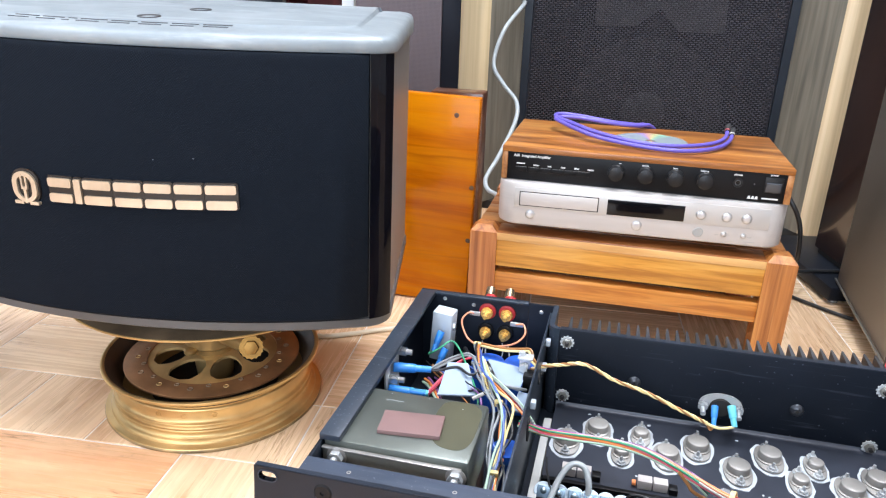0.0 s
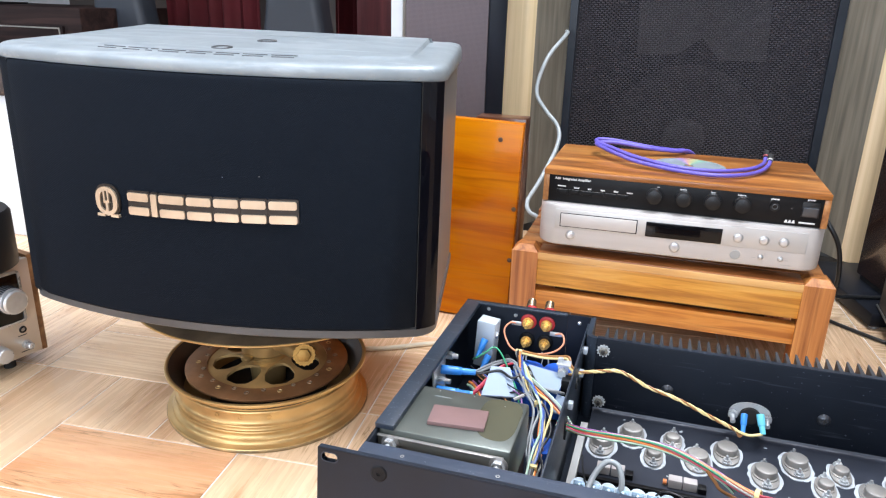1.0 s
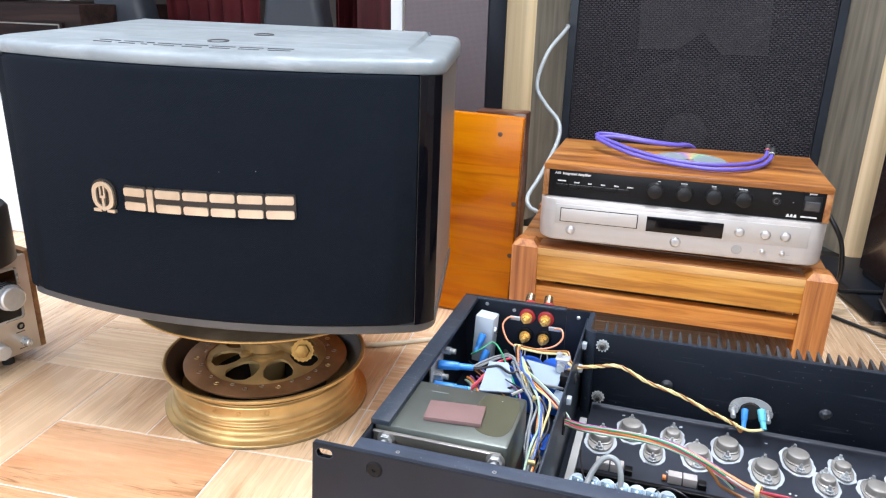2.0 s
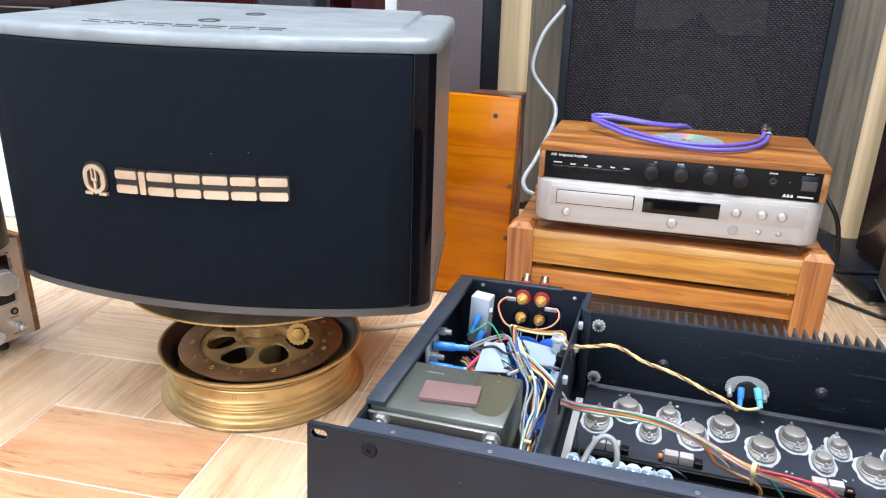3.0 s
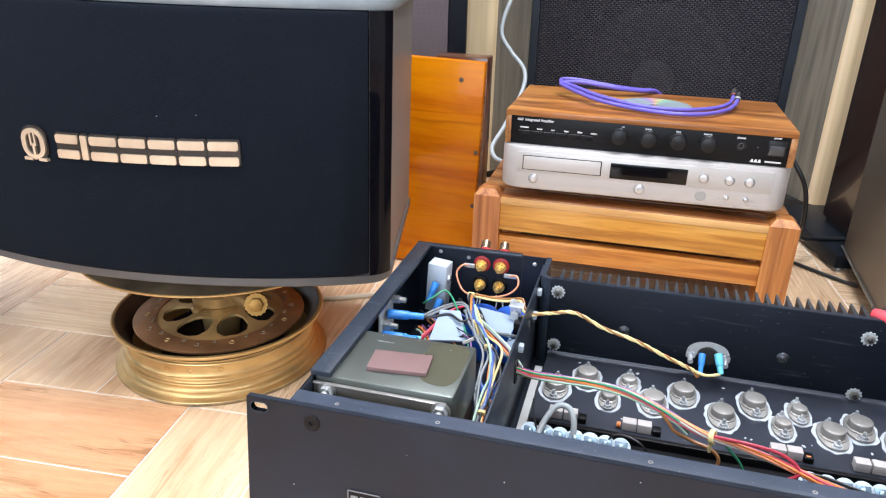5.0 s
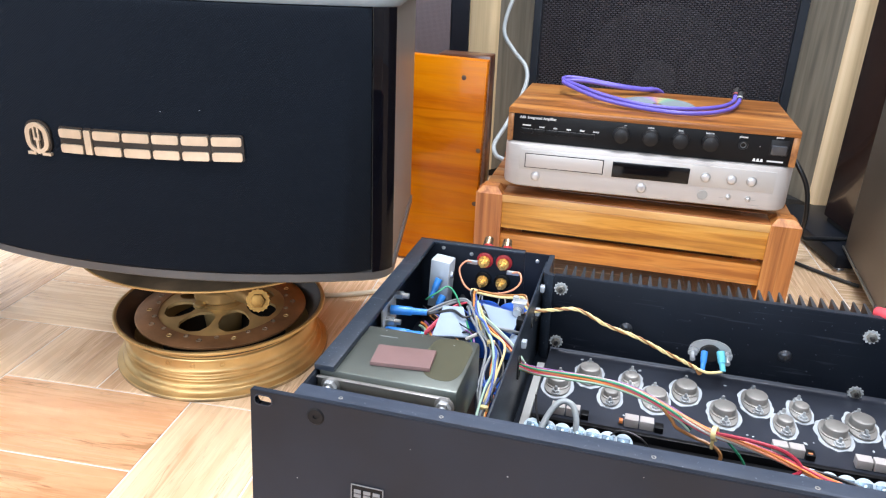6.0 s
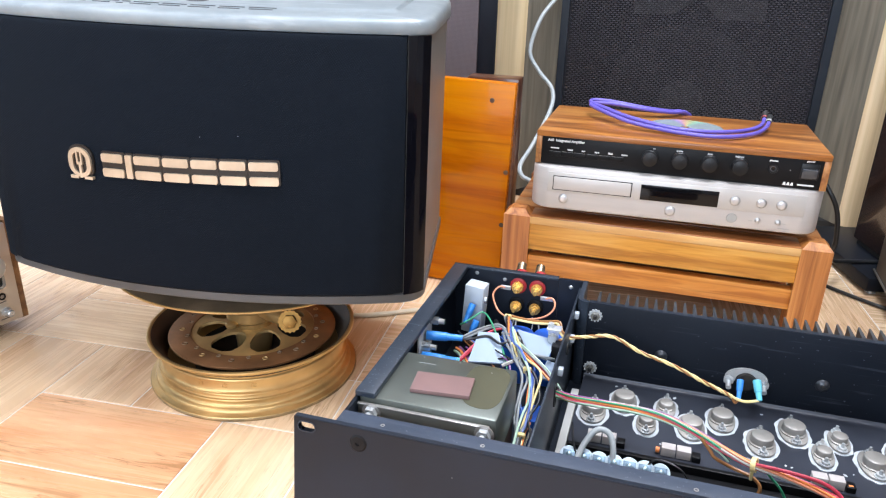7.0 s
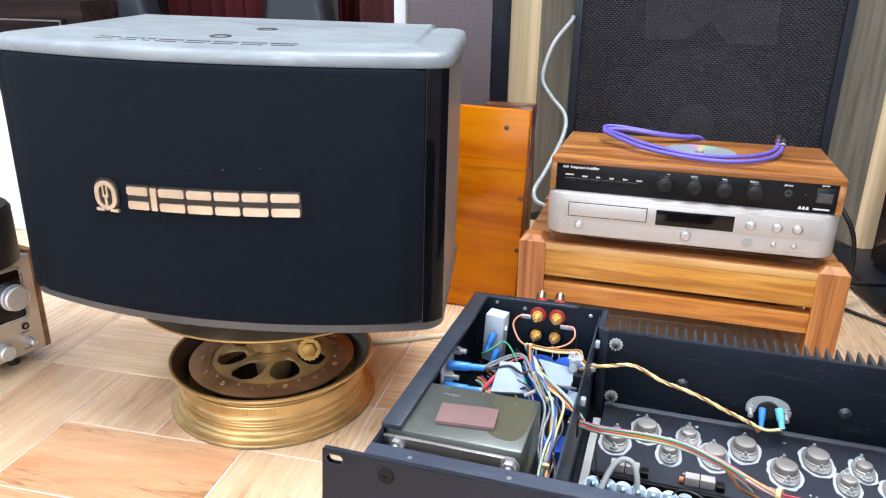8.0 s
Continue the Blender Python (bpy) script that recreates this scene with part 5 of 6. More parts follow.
cable("white_cable", [(-0.2745, 1.915, 0.5130), (-0.268, 1.885, 0.5120), (-0.272, 1.850, 0.5010), (-0.300, 1.788, 0.4526), (-0.314, 1.754, 0.3813), (-0.287, 1.739, 0.3387), (-0.251, 1.719, 0.3032), (-0.245, 1.679, 0.2641), (-0.267, 1.599, 0.1985),
                      (-0.283, 1.549, 0.1631), (-0.274, 1.530, 0.1431), (-0.252, 1.530, 0.1265), (-0.246, 1.530, 0.0565), (-0.235, 1.530, 0.0055), (-0.150, 1.550, 0.0055)], 0.0048, M["cable_white"], "loose white cable hanging down beside the big loudspeaker")
cable("floor_cable", [(-0.746, 1.055, 0.0045), (-0.550, 1.045, 0.0045), (-0.465, 1.052, 0.0045), (-0.414, 1.077, 0.0045), (-0.373, 1.104, 0.0045), (-0.302, 1.138, 0.0045), (-0.202, 1.131, 0.0045)], 0.004, M["cable_cream"], "cream cable lying on the floor behind the loudspeaker")
cable("power_cable", [(0.176, 1.4520, 0.2479), (0.216, 1.461, 0.2566), (0.264, 1.439, 0.2463), (0.295, 1.404, 0.2106), (0.316, 1.404, 0.1719), (0.326, 1.410, 0.1201), (0.332, 1.440, 0.0752), (0.354, 1.490, 0.0500), (0.386, 1.525, 0.0412), (0.452, 1.545, 0.0406)], 0.0042, M["cable_black"], "black power cable running from the amplifier down to the plinth")
cable("floor_cable", [(0.277, 1.569, 0.0045), (0.308, 1.513, 0.0045), (0.343, 1.473, 0.0045), (0.375, 1.443, 0.0045), (0.416, 1.408, 0.0045), (0.438, 1.394, 0.0045)], 0.0035, M["cable_black"], "black cable lying along the floor by the stand")

# ---- opened power amplifier ----
SUP = thing("low_box", pose(0.03, 0.53, 0), "plain dark wooden box under the opened amplifier", "box")
part("body", bx(-0.13, 0.22, 0.44, 0.64, 0.0, 0.1905, 0.003), M["dark_wood"], SUP, world=True)

AMP = thing("power_amplifier", pose(0.03, 0.53, 0.186), "black rack power amplifier with its lid off and wiring bare", "amplifier")
ZT, ZB = 0.287, 0.1985
XL, XR = -0.188, 0.255
YF, YB = 0.394, 0.673


def inside(name, bm, material, label="", parent=None, flat=False):
    return part(name, bm, material, parent or AMP, label, flat, world=True)


# front plate with slotted ears
def slotted_plate():
    """The rack plate: an upright sheet with four slots cut through its ears."""
    own = bmesh.new()
    xs = [-0.2120, -0.2090, -0.1970, 0.2550, 0.2675, 0.2735]
    zs = [ZB, ZB + 0.0032, ZB + 0.0098, ZT - 0.0092, ZT - 0.0026, ZT]
    y0, y1 = 0.3895, 0.3940
    v = {(i, j, k): own.verts.new((x, y, z)) for i, x in enumerate(xs) for j, z in enumerate(zs) for k, y in enumerate((y0, y1))}
    slots = {(1, 1), (1, 3), (3, 1), (3, 3)}
    for i in range(5):
        for j in range(5):
            if (i, j) in slots:
                for a, b in (((i, j), (i + 1, j)), ((i + 1, j), (i + 1, j + 1)), ((i + 1, j + 1), (i, j + 1)), ((i, j + 1), (i, j))):
                    own.faces.new((v[(*a, 0)], v[(*b, 0)], v[(*b, 1)], v[(*a, 1)]))
                continue
            for k in (0, 1):
                own.faces.new((v[(i, j, k)], v[(i + 1, j, k)], v[(i + 1, j + 1, k)], v[(i, j + 1, k)]))
    for i in range(5):
        for j in (0, 5):
            own.faces.new((v[(i, j, 0)], v[(i + 1, j, 0)], v[(i + 1, j, 1)], v[(i, j, 1)]))
    for j in range(5):
        for i in (0, 5):
            own.faces.new((v[(i, j, 0)], v[(i, j + 1, 0)], v[(i, j + 1, 1)], v[(i, j, 1)]))
    slot_edges = []
    for i, j in slots:
        for ii in (i, i + 1):
            for jj in (j, j + 1):
                slot_edges.append(own.edges.get((v[(ii, jj, 0)], v[(ii, jj, 1)])))
    bmesh.ops.bevel(own, geom=slot_edges, offset=0.0030, segments=4, profile=0.5, affect="EDGES")
    return own


plate = inside("front_plate", slotted_plate(), M["amp_black"], "black rack front plate with slotted ears")
inside("plate_edge", bx(-0.2115, 0.2730, 0.3900, 0.3936, ZT + 0.0001, ZT + 0.0006), M["amp_edge"], parent=plate)
for z in (ZT - 0.0059, ZB + 0.0065):
    rim = ring_plate(round_rect(0.0130, 0.0076, 0.0036, 4), round_rect(0.0116, 0.0062, 0.0030, 4), 0, 0.0004)
    rim.transform(pose(-0.2030, 0.3895, z, 90))
    inside("worn_slot_rim", rim, M["amp_edge"], "worn edge round the slot", plate)
for x, z in ((-0.1670, ZT - 0.0100), (-0.1670, ZB + 0.012), (0.222, ZT - 0.0155)):
    s = inside("plate_screw", lathe([(0.0, 0.0002), (0.0012, 0.0002), (0.0015, 0.0010), (0.0048, 0.0010), (0.0054, 0.0004), (0.0058, 0.0)], 28, m=pose(x, 0.3895, z, 90)), M["panel_black"], "dark recessed screw", plate)
PX0, PX1, PZ0, PZ1 = -0.1422, -0.1208, 0.2145, 0.2352
inside("maker_plate", bx(PX0, PX1, 0.3890, 0.3895, PZ0, PZ1, 0.0), M["panel_black"], "small outlined maker's plate", plate)
for x0, x1, z0, z1 in ((PX0, PX1, PZ1 - 0.0005, PZ1 + 0.0001), (PX0, PX1, PZ0 - 0.0001, PZ0 + 0.0005), (PX0 - 0.0001, PX0 + 0.0005, PZ0, PZ1), (PX1 - 0.0005, PX1 + 0.0001, PZ0, PZ1)):
    inside("outline", bx(x0, x1, 0.3886, 0.3892, z0, z1), M["print_grey"], parent=plate)
for i in range(3):
    x = PX0 + 0.0016 + i * 0.0063
    for z, h in ((0.2294, 0.0024), (0.2262, 0.0024)):
        inside("mark", bx(x + 0.0004, x + 0.0050, 0.3886, 0.3891, z, z + h), M["print_grey"], parent=plate)
inside("mark", bx(PX0 + 0.0016, PX1 - 0.0016, 0.3886, 0.3891, 0.2180, 0.2236), M["print_grey"], parent=plate)
for x, z in ((-0.170, 0.2765), (-0.105, 0.267), (-0.045, 0.262), (0.03, 0.279), (0.09, 0.265), (-0.18, 0.23)):
    inside("chip", bx(x, x + 0.0007, 0.38935, 0.3896, z, z + 0.0006), M["zinc"], "bare metal paint chip", plate)

# the plate is leaned to fit the camera's view: its foot stands forward
plate.matrix_basis = Matrix.Translation((0, 0.3895, ZT)) @ pose(0, 0, 0, -7) @ Matrix.Translation((0, -0.3895, -ZT))

# sheet-metal body
inside("bottom_sheet", bx(XL, XR, YF + 0.0005, YB, ZB + 0.0005, ZB + 0.002), M["amp_black"])
for fx, fy in ((-0.1, 0.46), (0.19, 0.46), (-0.1, 0.62), (0.19, 0.62)):
    inside("foot", cyl((fx, fy, 0.186), (fx, fy, ZB + 0.0004), 0.010, 20), M["rubber"])
lip = inside("front_lip", bx(XL + 0.001, XR, YF + 0.0006, 0.4110, ZT - 0.0055, ZT - 0.0035, 0.0006), M["lip_blue"], "scratched front lip")
for x in (-0.156, -0.09, 0.035, 0.12):
    inside("rivet_hole", lathe([(0.0007, -0.0003), (0.0009, 0.0002), (0.0013, 0.0002), (0.0015, 0.0)], 16, (x, 0.4025, ZT - 0.0034)), M["nickel"], parent=lip)
inside("side_wall", bx(XL, XL + 0.0015, YF + 0.0008, YB - 0.0012, ZB + 0.0022, ZT - 0.0058), M["amp_black"])
inside("side_wall", bx(XR - 0.0015, XR, YF + 0.0008, YB - 0.05, ZB + 0.0022, ZT - 0.0058), M["amp_black"])
inside("side_rail", bx(XL, -0.1735, 0.4310, YB - 0.0018, ZT - 0.0056, ZT - 0.0010, 0.0008), M["rail_black"], "folded left rail")
inside("rail_flange", bx(XL + 0.0001, XL + 0.0020, 0.4116, 0.4305, ZT - 0.0300, ZT - 0.0060), M["amp_edge"])
inside("back_wall", bx(XL, -0.0850, YB - 0.0016, YB, ZB + 0.0022, ZT - 0.0012), M["amp_black"], "black back wall of the supply side")
inside("back_rail", bx(XL + 0.0002, -0.0850, YB - 0.0060, YB - 0.0017, ZT - 0.0036, ZT - 0.0011, 0.0006), M["rail_black"])
inside("back_overlap", bx(-0.0846, -0.0600, YB - 0.0036, YB - 0.0018, ZB + 0.0022, ZT - 0.0022), M["amp_black"])
for x, z in ((-0.1650, 0.2785), (-0.1370, 0.2755), (-0.0730, 0.2775)):
    inside("rivet", lathe([(0.0, 0.0014), (0.0012, 0.0012), (0.0020, 0.0)], 14, m=pose(x, YB - 0.0017 if x < -0.08 else YB - 0.0037, z, 90)), M["zinc"])
div = inside("divider", bx(-0.0650, -0.0632, 0.4120, YB - 0.0040, ZB + 0.0022, 0.2790, 0.0006), M["rail_black"], "black dividing wall")
for y, z, h in ((0.640, 0.262, 0.012), (0.585, 0.2585, 0.010), (0.525, 0.250, 0.020), (0.610, 0.250, 0.006)):
    gr = ring_plate(round_rect(0.009, h, 0.0042, 4), round_rect(0.006, h - 0.003, 0.0028, 4), -0.0005, 0.0012)
    gr.transform(pose(-0.0632, y, z, 90, 0, 90))
    inside("grommet", gr, M["rubber"], parent=div)
for y, z in ((0.600, 0.2565), (0.530, 0.2640), (0.622, 0.2685)):
    inside("clip", bx(-0.0630, -0.0590, y, y + 0.006, z, z + 0.006, 0.0008), M["white_plastic"], "small white plastic clip", div)

# heat sink along the back
hs = inside("heat_sink", bx(-0.0520, 0.2300, 0.6260, 0.6320, ZB + 0.0022, ZT - 0.0025, 0.0008), M["sink_black"], "black heat sink plate")
inside("heat_sink_edge", bx(-0.0515, 0.2295, 0.6264, 0.6316, ZT - 0.0024, ZT - 0.0019), M["amp_edge"], parent=hs)
bend = [(-0.0521, 0.6260)] + [(-0.0521 - 0.0100 * math.sin(radians(a)), 0.6360 - 0.0100 * math.cos(radians(a))) for a in range(10, 91, 10)] + [(-0.0621, YB - 0.0005), (-0.0575, YB - 0.0005)]
bend += [(-0.0521 - 0.0054 * math.sin(radians(a)), 0.6360 - 0.0054 * math.cos(radians(a))) for a in range(90, 9, -10)] + [(-0.0521, 0.6306)]
inside("heat_sink_return", prism(bend, ZB + 0.0022, ZT - 0.0022), M["rail_black"], "rounded return of the heat sink plate")
for i in range(34):
    x = -0.0440 + i * 0.0081
    inside("fin", prism([(x - 0.0018, 0.6322), (x + 0.0018, 0.6322), (x + 0.0008, 0.6535), (x, 0.6548), (x - 0.0008, 0.6535)], ZB + 0.0025, ZT - 0.0028), M["fin_lit"], parent=hs, flat=True)


def star_nut(x, y, z, r=0.0052):
    n = inside("star_washer", cyl((x, y, z), (x, y - 0.0014, z), r, 20), M["zinc_pale"], "toothed zinc washer and nut")
    for i in range(12):
        a = 2 * math.pi * i / 12
        inside("tooth", bx(x + 0.0054 * math.cos(a) - 0.0006, x + 0.0054 * math.cos(a) + 0.0006, y - 0.0019, y - 0.0004, z + 0.0054 * math.sin(a) - 0.0006, z + 0.0054 * math.sin(a) + 0.0006), M["zinc_pale"], parent=n)
    h = prism([(0.0042 * math.cos(radians(60 * i)), 0.0042 * math.sin(radians(60 * i))) for i in range(6)], 0.0014, 0.0042, None, 0.0004)
    h.transform(pose(x, y, z, 90))
    inside("nut", h, M["steel_grey"], parent=n)
    inside("stud", cyl((x, y - 0.004, z), (x, y - 0.0066, z), 0.0021, 12, 0.0016), M["screw_dark"], parent=n)


for x, z in ((-0.0450, 0.2740), (-0.0450, 0.2215), (0.2010, 0.2690), (0.2010, 0.2165)):
    star_nut(x, 0.6258, z)
for x, z in ((0.1430, 0.2400), (0.0140, 0.2440)):
    s = inside("pan_screw", lathe([(0.0, 0.0032), (0.0030, 0.0028), (0.0050, 0.0012), (0.0056, 0.0), ], 24, m=pose(x, 0.6258, z, 90)), M["screw_steel"], "dark steel cross-head screw")
    inside("cross_slot", bx(x - 0.0022, x + 0.0022, 0.6222, 0.6228, z - 0.0005, z + 0.0005), M["shade_black"], parent=s)
    inside("cross_slot", bx(x - 0.0005, x + 0.0005, 0.6221, 0.6229, z - 0.0022, z + 0.0022), M["shade_black"], parent=s)

# shelf that carries the power transistors, curved up against the heat sink
SZ = 0.2110
sec = [(0.5250, SZ), (0.6180, SZ)]
for i in range(1, 7):
    a = radians(90 * i / 6)
    sec.append((0.6180 + 0.0075 * math.sin(a), SZ + 0.003 * (1 - math.cos(a))))
sec += [(0.6258, SZ + 0.0035), (0.6258, SZ - 0.002), (0.5250, SZ - 0.002)]
sh = bmesh.new()
lo = [sh.verts.new((-0.0500, y, z)) for y, z in sec]
hi = [sh.verts.new((0.2350, y, z)) for y, z in sec]
for i in range(len(sec)):
    j = (i + 1) % len(sec)
    sh.faces.new((lo[i], lo[j], hi[j], hi[i]))
sh.faces.new(lo[::-1])
sh.faces.new(hi)
shelf = inside("transistor_shelf", sh, M["shelf_grey"], "dark grey metal shelf of the power transistors")
inside("grey_strip", bx(-0.0570, -0.0508, 0.4400, 0.6000, ZB + 0.0022, SZ + 0.0010), M["strip_grey"], "pale grey insulating strip")


def blob(outline, amount, seed):
    rng = random.Random(seed)
    return [(x * (1 + rng.uniform(-amount, amount)), y * (1 + rng.uniform(-amount, amount))) for x, y in outline]


def rhomb(w, length, n=28):
    """The oval flange of a metal-can transistor: wide middle, narrow ends along y."""
    out = []
    for i in range(n):
        a = 2 * math.pi * i / n
        c, s = math.cos(a), math.sin(a)
        y = length / 2 * (abs(s) ** 0.95) * (1 if s >= 0 else -1)
        x = w / 2 * (abs(c) ** 0.8) * (1 if c >= 0 else -1)
        out.append((x, y))
    return out


def transistor(x, y, power, seed):
    """A metal-can transistor: the large or the small kind, on a smear of heat paste."""
    w, length, r, pitch, high = (0.0215, 0.0350, 0.0085, 0.0285, 0.0094) if power else (0.0160, 0.0290, 0.0058, 0.0240, 0.0080)
    turn = Matrix.Translation((x, y, SZ)) @ pose(0, 0, 0, 0, 0, 2.5 * math.sin(seed * 2.1))
    grease = prism(rounded(blob(rhomb(w + 0.0048, length + 0.0054, 26), 0.085, seed), 2), 0, 0.0005)
    grease.transform(turn)
    t = inside("transistor", grease, M["paste"], "metal-can power transistor on white heat paste", shelf)
    fl = prism(rhomb(w, length), 0.0006, 0.0024, None, 0.0003)
    fl.transform(turn)
    inside("flange", fl, M["can_steel"], parent=t)
    can = lathe([(r + 0.0014, 0.0024), (r + 0.0014, 0.0032), (r + 0.0002, 0.0037), (r, 0.0042), (r, high - 0.0008), (r - 0.0004, high - 0.0002), (r - 0.0010, high), (0.0, high)], 40)
    can.transform(turn)
    inside("can", can, M["can_steel"], parent=t)
    for s in (-1, 1):
        q = turn @ Vector((0, s * pitch / 2, 0.0024))
        nut = cyl(q, q + Vector((0, 0, 0.0026)), 0.0031, 6)
        cyl(q + Vector((0, 0, 0.0026)), q + Vector((0, 0, 0.0060)), 0.0015, 10, 0.0011, bm=nut)
        cyl(q, q + Vector((0, 0, 0.0007)), 0.0040, 16, bm=nut)
        inside("nut", nut, M["zinc"], parent=t, flat=True)


for i, (x, y, power) in enumerate(((-0.0355, 0.5700, 1), (-0.0117, 0.5930, 1), (0.0230, 0.5937, 0), (0.0080, 0.5654, 0), (0.0430, 0.5715, 1), (0.0670, 0.5905, 1), (0.0955, 0.5680, 1),
                                   (0.1213, 0.5915, 1), (0.1395, 0.5663, 0), (0.1545, 0.5897, 0), (0.1745, 0.5655, 1), (0.1965, 0.5820, 1), (0.2215, 0.5660, 1))):
    transistor(x, y, power, i)
for i, (x, y) in enumerate(((0.078, 0.545), (0.111, 0.546), (0.152, 0.548), (0.186, 0.545), (0.199, 0.553), (0.1, 0.612), (0.03, 0.614), (0.020, 0.543), (-0.02, 0.617), (0.158, 0.551), (0.200, 0.546), (0.115, 0.545))):
    rng = random.Random(40 + i)
    s = 0.0005 + 0.0008 * rng.random()
    b = prism(blob([(s * 1.6 * math.cos(0.7 * q), s * math.sin(0.7 * q)) for q in range(9)], 0.3, i), 0, 0.0003)
    b.transform(Matrix.Translation((x, y, SZ + 0.0001)) @ pose(0, 0, 0, 0, 0, 70 * i))
    inside("paste_smear", b, M["paste"], parent=shelf)
st = inside("shelf_nut", cyl((0.0837, 0.5398, SZ), (0.0837, 0.5398, SZ + 0.003), 0.0038, 6), M["zinc"], "loose zinc nut", flat=True)

# driver board edge, ceramic resistors, terminal rows
inside("board_edge", bx(-0.0490, 0.2350, 0.5205, 0.5247, ZB + 0.0022, 0.2118, 0.0004), M["panel_black"], "black edge of the driver board")
inside("board_step", bx(-0.0490, 0.2350, 0.5000, 0.5200, 0.2040, 0.2055), M["panel_black"])
for i, x in enumerate((-0.0355, -0.0240, 0.0205, 0.0318, 0.1260, 0.1373, 0.1815, 0.1930)):
    inside("resistor", bx(x, x + 0.0104, 0.5285, 0.5365, SZ + 0.0002, SZ + 0.0075, 0.0005), M["ceramic"], "white ceramic resistor block")
    if i % 2:
        inside("clip_spring", bx(x + 0.0112, x + 0.0175, 0.5275, 0.5350, SZ + 0.0002, SZ + 0.0050, 0.0005), M["panel_black"])
inside("choke", cyl((0.0165, 0.5315, SZ + 0.003), (0.0193, 0.5315, SZ + 0.003), 0.0022, 12), WIRE["orange"], "small orange coil")
inside("choke", cyl((0.1500, 0.5300, SZ + 0.003), (0.1530, 0.5300, SZ + 0.003), 0.0022, 12), WIRE["orange"], "small orange coil")
for k, (x, n) in enumerate(((-0.0462, 7), (0.1480, 8))):
    row = inside("terminal_row", bx(x - 0.006, x + n * 0.0112 - 0.005, 0.4985, 0.5090, 0.2078, 0.2115, 0.0004), M["panel_black"], "black terminal row")
    for i in range(n):
        q = Matrix.Translation((x + i * 0.0112, 0.5050, 0.2125)) @ pose(0, 0, 0, 38)
        d = lathe([(0.0, 0.0), (0.0070, 0.0), (0.0070, 0.0016), (0.0066, 0.0020), (0.0, 0.0020)], 24, m=q)
        inside("terminal_disc", d, M["disc_plastic"], "pale blue plastic disc", row)
        pl = bx(-0.0046, 0.0046, -0.0058, 0.0036, 0.0021, 0.0027, 0.0002)
        pl.transform(q)
        inside("terminal_plate", pl, M["plate_blue"], parent=row)
        inside("terminal_screw", lathe([(0.0, 0.0048), (0.0012, 0.0047), (0.0021, 0.0040), (0.0023, 0.0027)], 18, m=q), M["screw_blue"], "bluish zinc screw", row)

# transformer
TR = inside("transformer", bx(-0.1862, -0.0885, 0.4335, 0.5010, 0.2420, 0.2812, 0.0022), M["steel_olive"], "olive steel-cased power transformer")
inside("core", bx(-0.1840, -0.0905, 0.4370, 0.5010, ZB + 0.0022, 0.2418), M["core_brown"], "brown laminated core", TR)
inside("bracket", bx(-0.1855, -0.0925, 0.4290, 0.4333, 0.2640, 0.2770, 0.0010), M["steel_grey"], "steel mounting bracket", TR)
inside("bracket_lip", bx(-0.1855, -0.0925, 0.4282, 0.4310, 0.2771, 0.2780, 0.0003), M["nickel"], parent=TR)
for x in (-0.1751, -0.0955):
    h = prism([(0.0052 * math.cos(radians(60 * i)), 0.0052 * math.sin(radians(60 * i))) for i in range(6)], 0.0, 0.0042, None, 0.0005)
    h.transform(pose(x, 0.4282, 0.2725, 90))
    nut = inside("bolt", h, M["zinc"], "zinc bolt and nut", TR)
    inside("washer", cyl((x, 0.4290, 0.2725), (x, 0.4281, 0.2725), 0.0068, 24), M["nickel"], parent=TR)
    inside("bolt_end", cyl((x, 0.4240, 0.2725), (x, 0.4200, 0.2725), 0.0026, 12, 0.0022), M["zinc"], parent=TR)
pad = bx(-0.0210, 0.0210, -0.0120, 0.0120, 0.0, 0.0030, 0.0004)
pad.transform(pose(-0.1342, 0.4612, 0.2813, 0, 0, 5.5))
inside("heat_pad", pad, M["pad_pink"], "brownish pink rubber pad", TR)
inside("oil_stain", prism(rounded([(-0.1225, 0.4650), (-0.1180, 0.4520), (-0.1120, 0.4450), (-0.1000, 0.4430), (-0.0940, 0.4470), (-0.0912, 0.4560), (-0.0908, 0.4650), (-0.0908, 0.4985), (-0.1180, 0.4990), (-0.1220, 0.4880)]), 0.2812, 0.28135), M["oil"], "olive oily stain", TR)
for i, (x, y) in enumerate(((-0.1600, 0.4960), (-0.1320, 0.4965), (-0.1060, 0.4900))):
    inside("speck", bx(x, x + 0.0009, y, y + 0.0005, 0.2812, 0.2814), M["paste"], parent=TR)
scr = bx(-0.1610, -0.1480, 0.4880, 0.4884, 0.2812, 0.2814)
inside("scratch", scr, M["zinc"], parent=TR)

# supply side: bracket, switch, capacitors, posts
br = inside("terminal_bracket", bx(-0.1835, -0.1815, 0.5460, 0.5800, 0.2300, 0.2720, 0.0006), M["bracket_pale"], "pale metal terminal bracket")
for z, sx, zz in ((0.2640, 0.5770, 0.2700), (0.2440, 0.5550, 0.2560)):
    inside("bolt", cyl((-0.1815, sx, zz), (-0.1740, sx, zz), 0.0040, 6), M["zinc"], parent=br)
    inside("bolt_end", cyl((-0.1740, sx, zz), (-0.1690, sx, zz), 0.0024, 12), M["nickel"], parent=br)


def sleeve(p0, p1, material, r=0.0036, label="blue insulated spade connector"):
    p0, p1 = Vector(p0), Vector(p1)
    d = (p1 - p0)
    b = cyl(p0, p0 + d * 0.6, r * 1.15, 16, r * 1.05, bevel=0.0006)
    cyl(p0 + d * 0.58, p1, r * 0.85, 16, r * 0.75, bm=b)
    return inside("spade_connector", b, material, label)


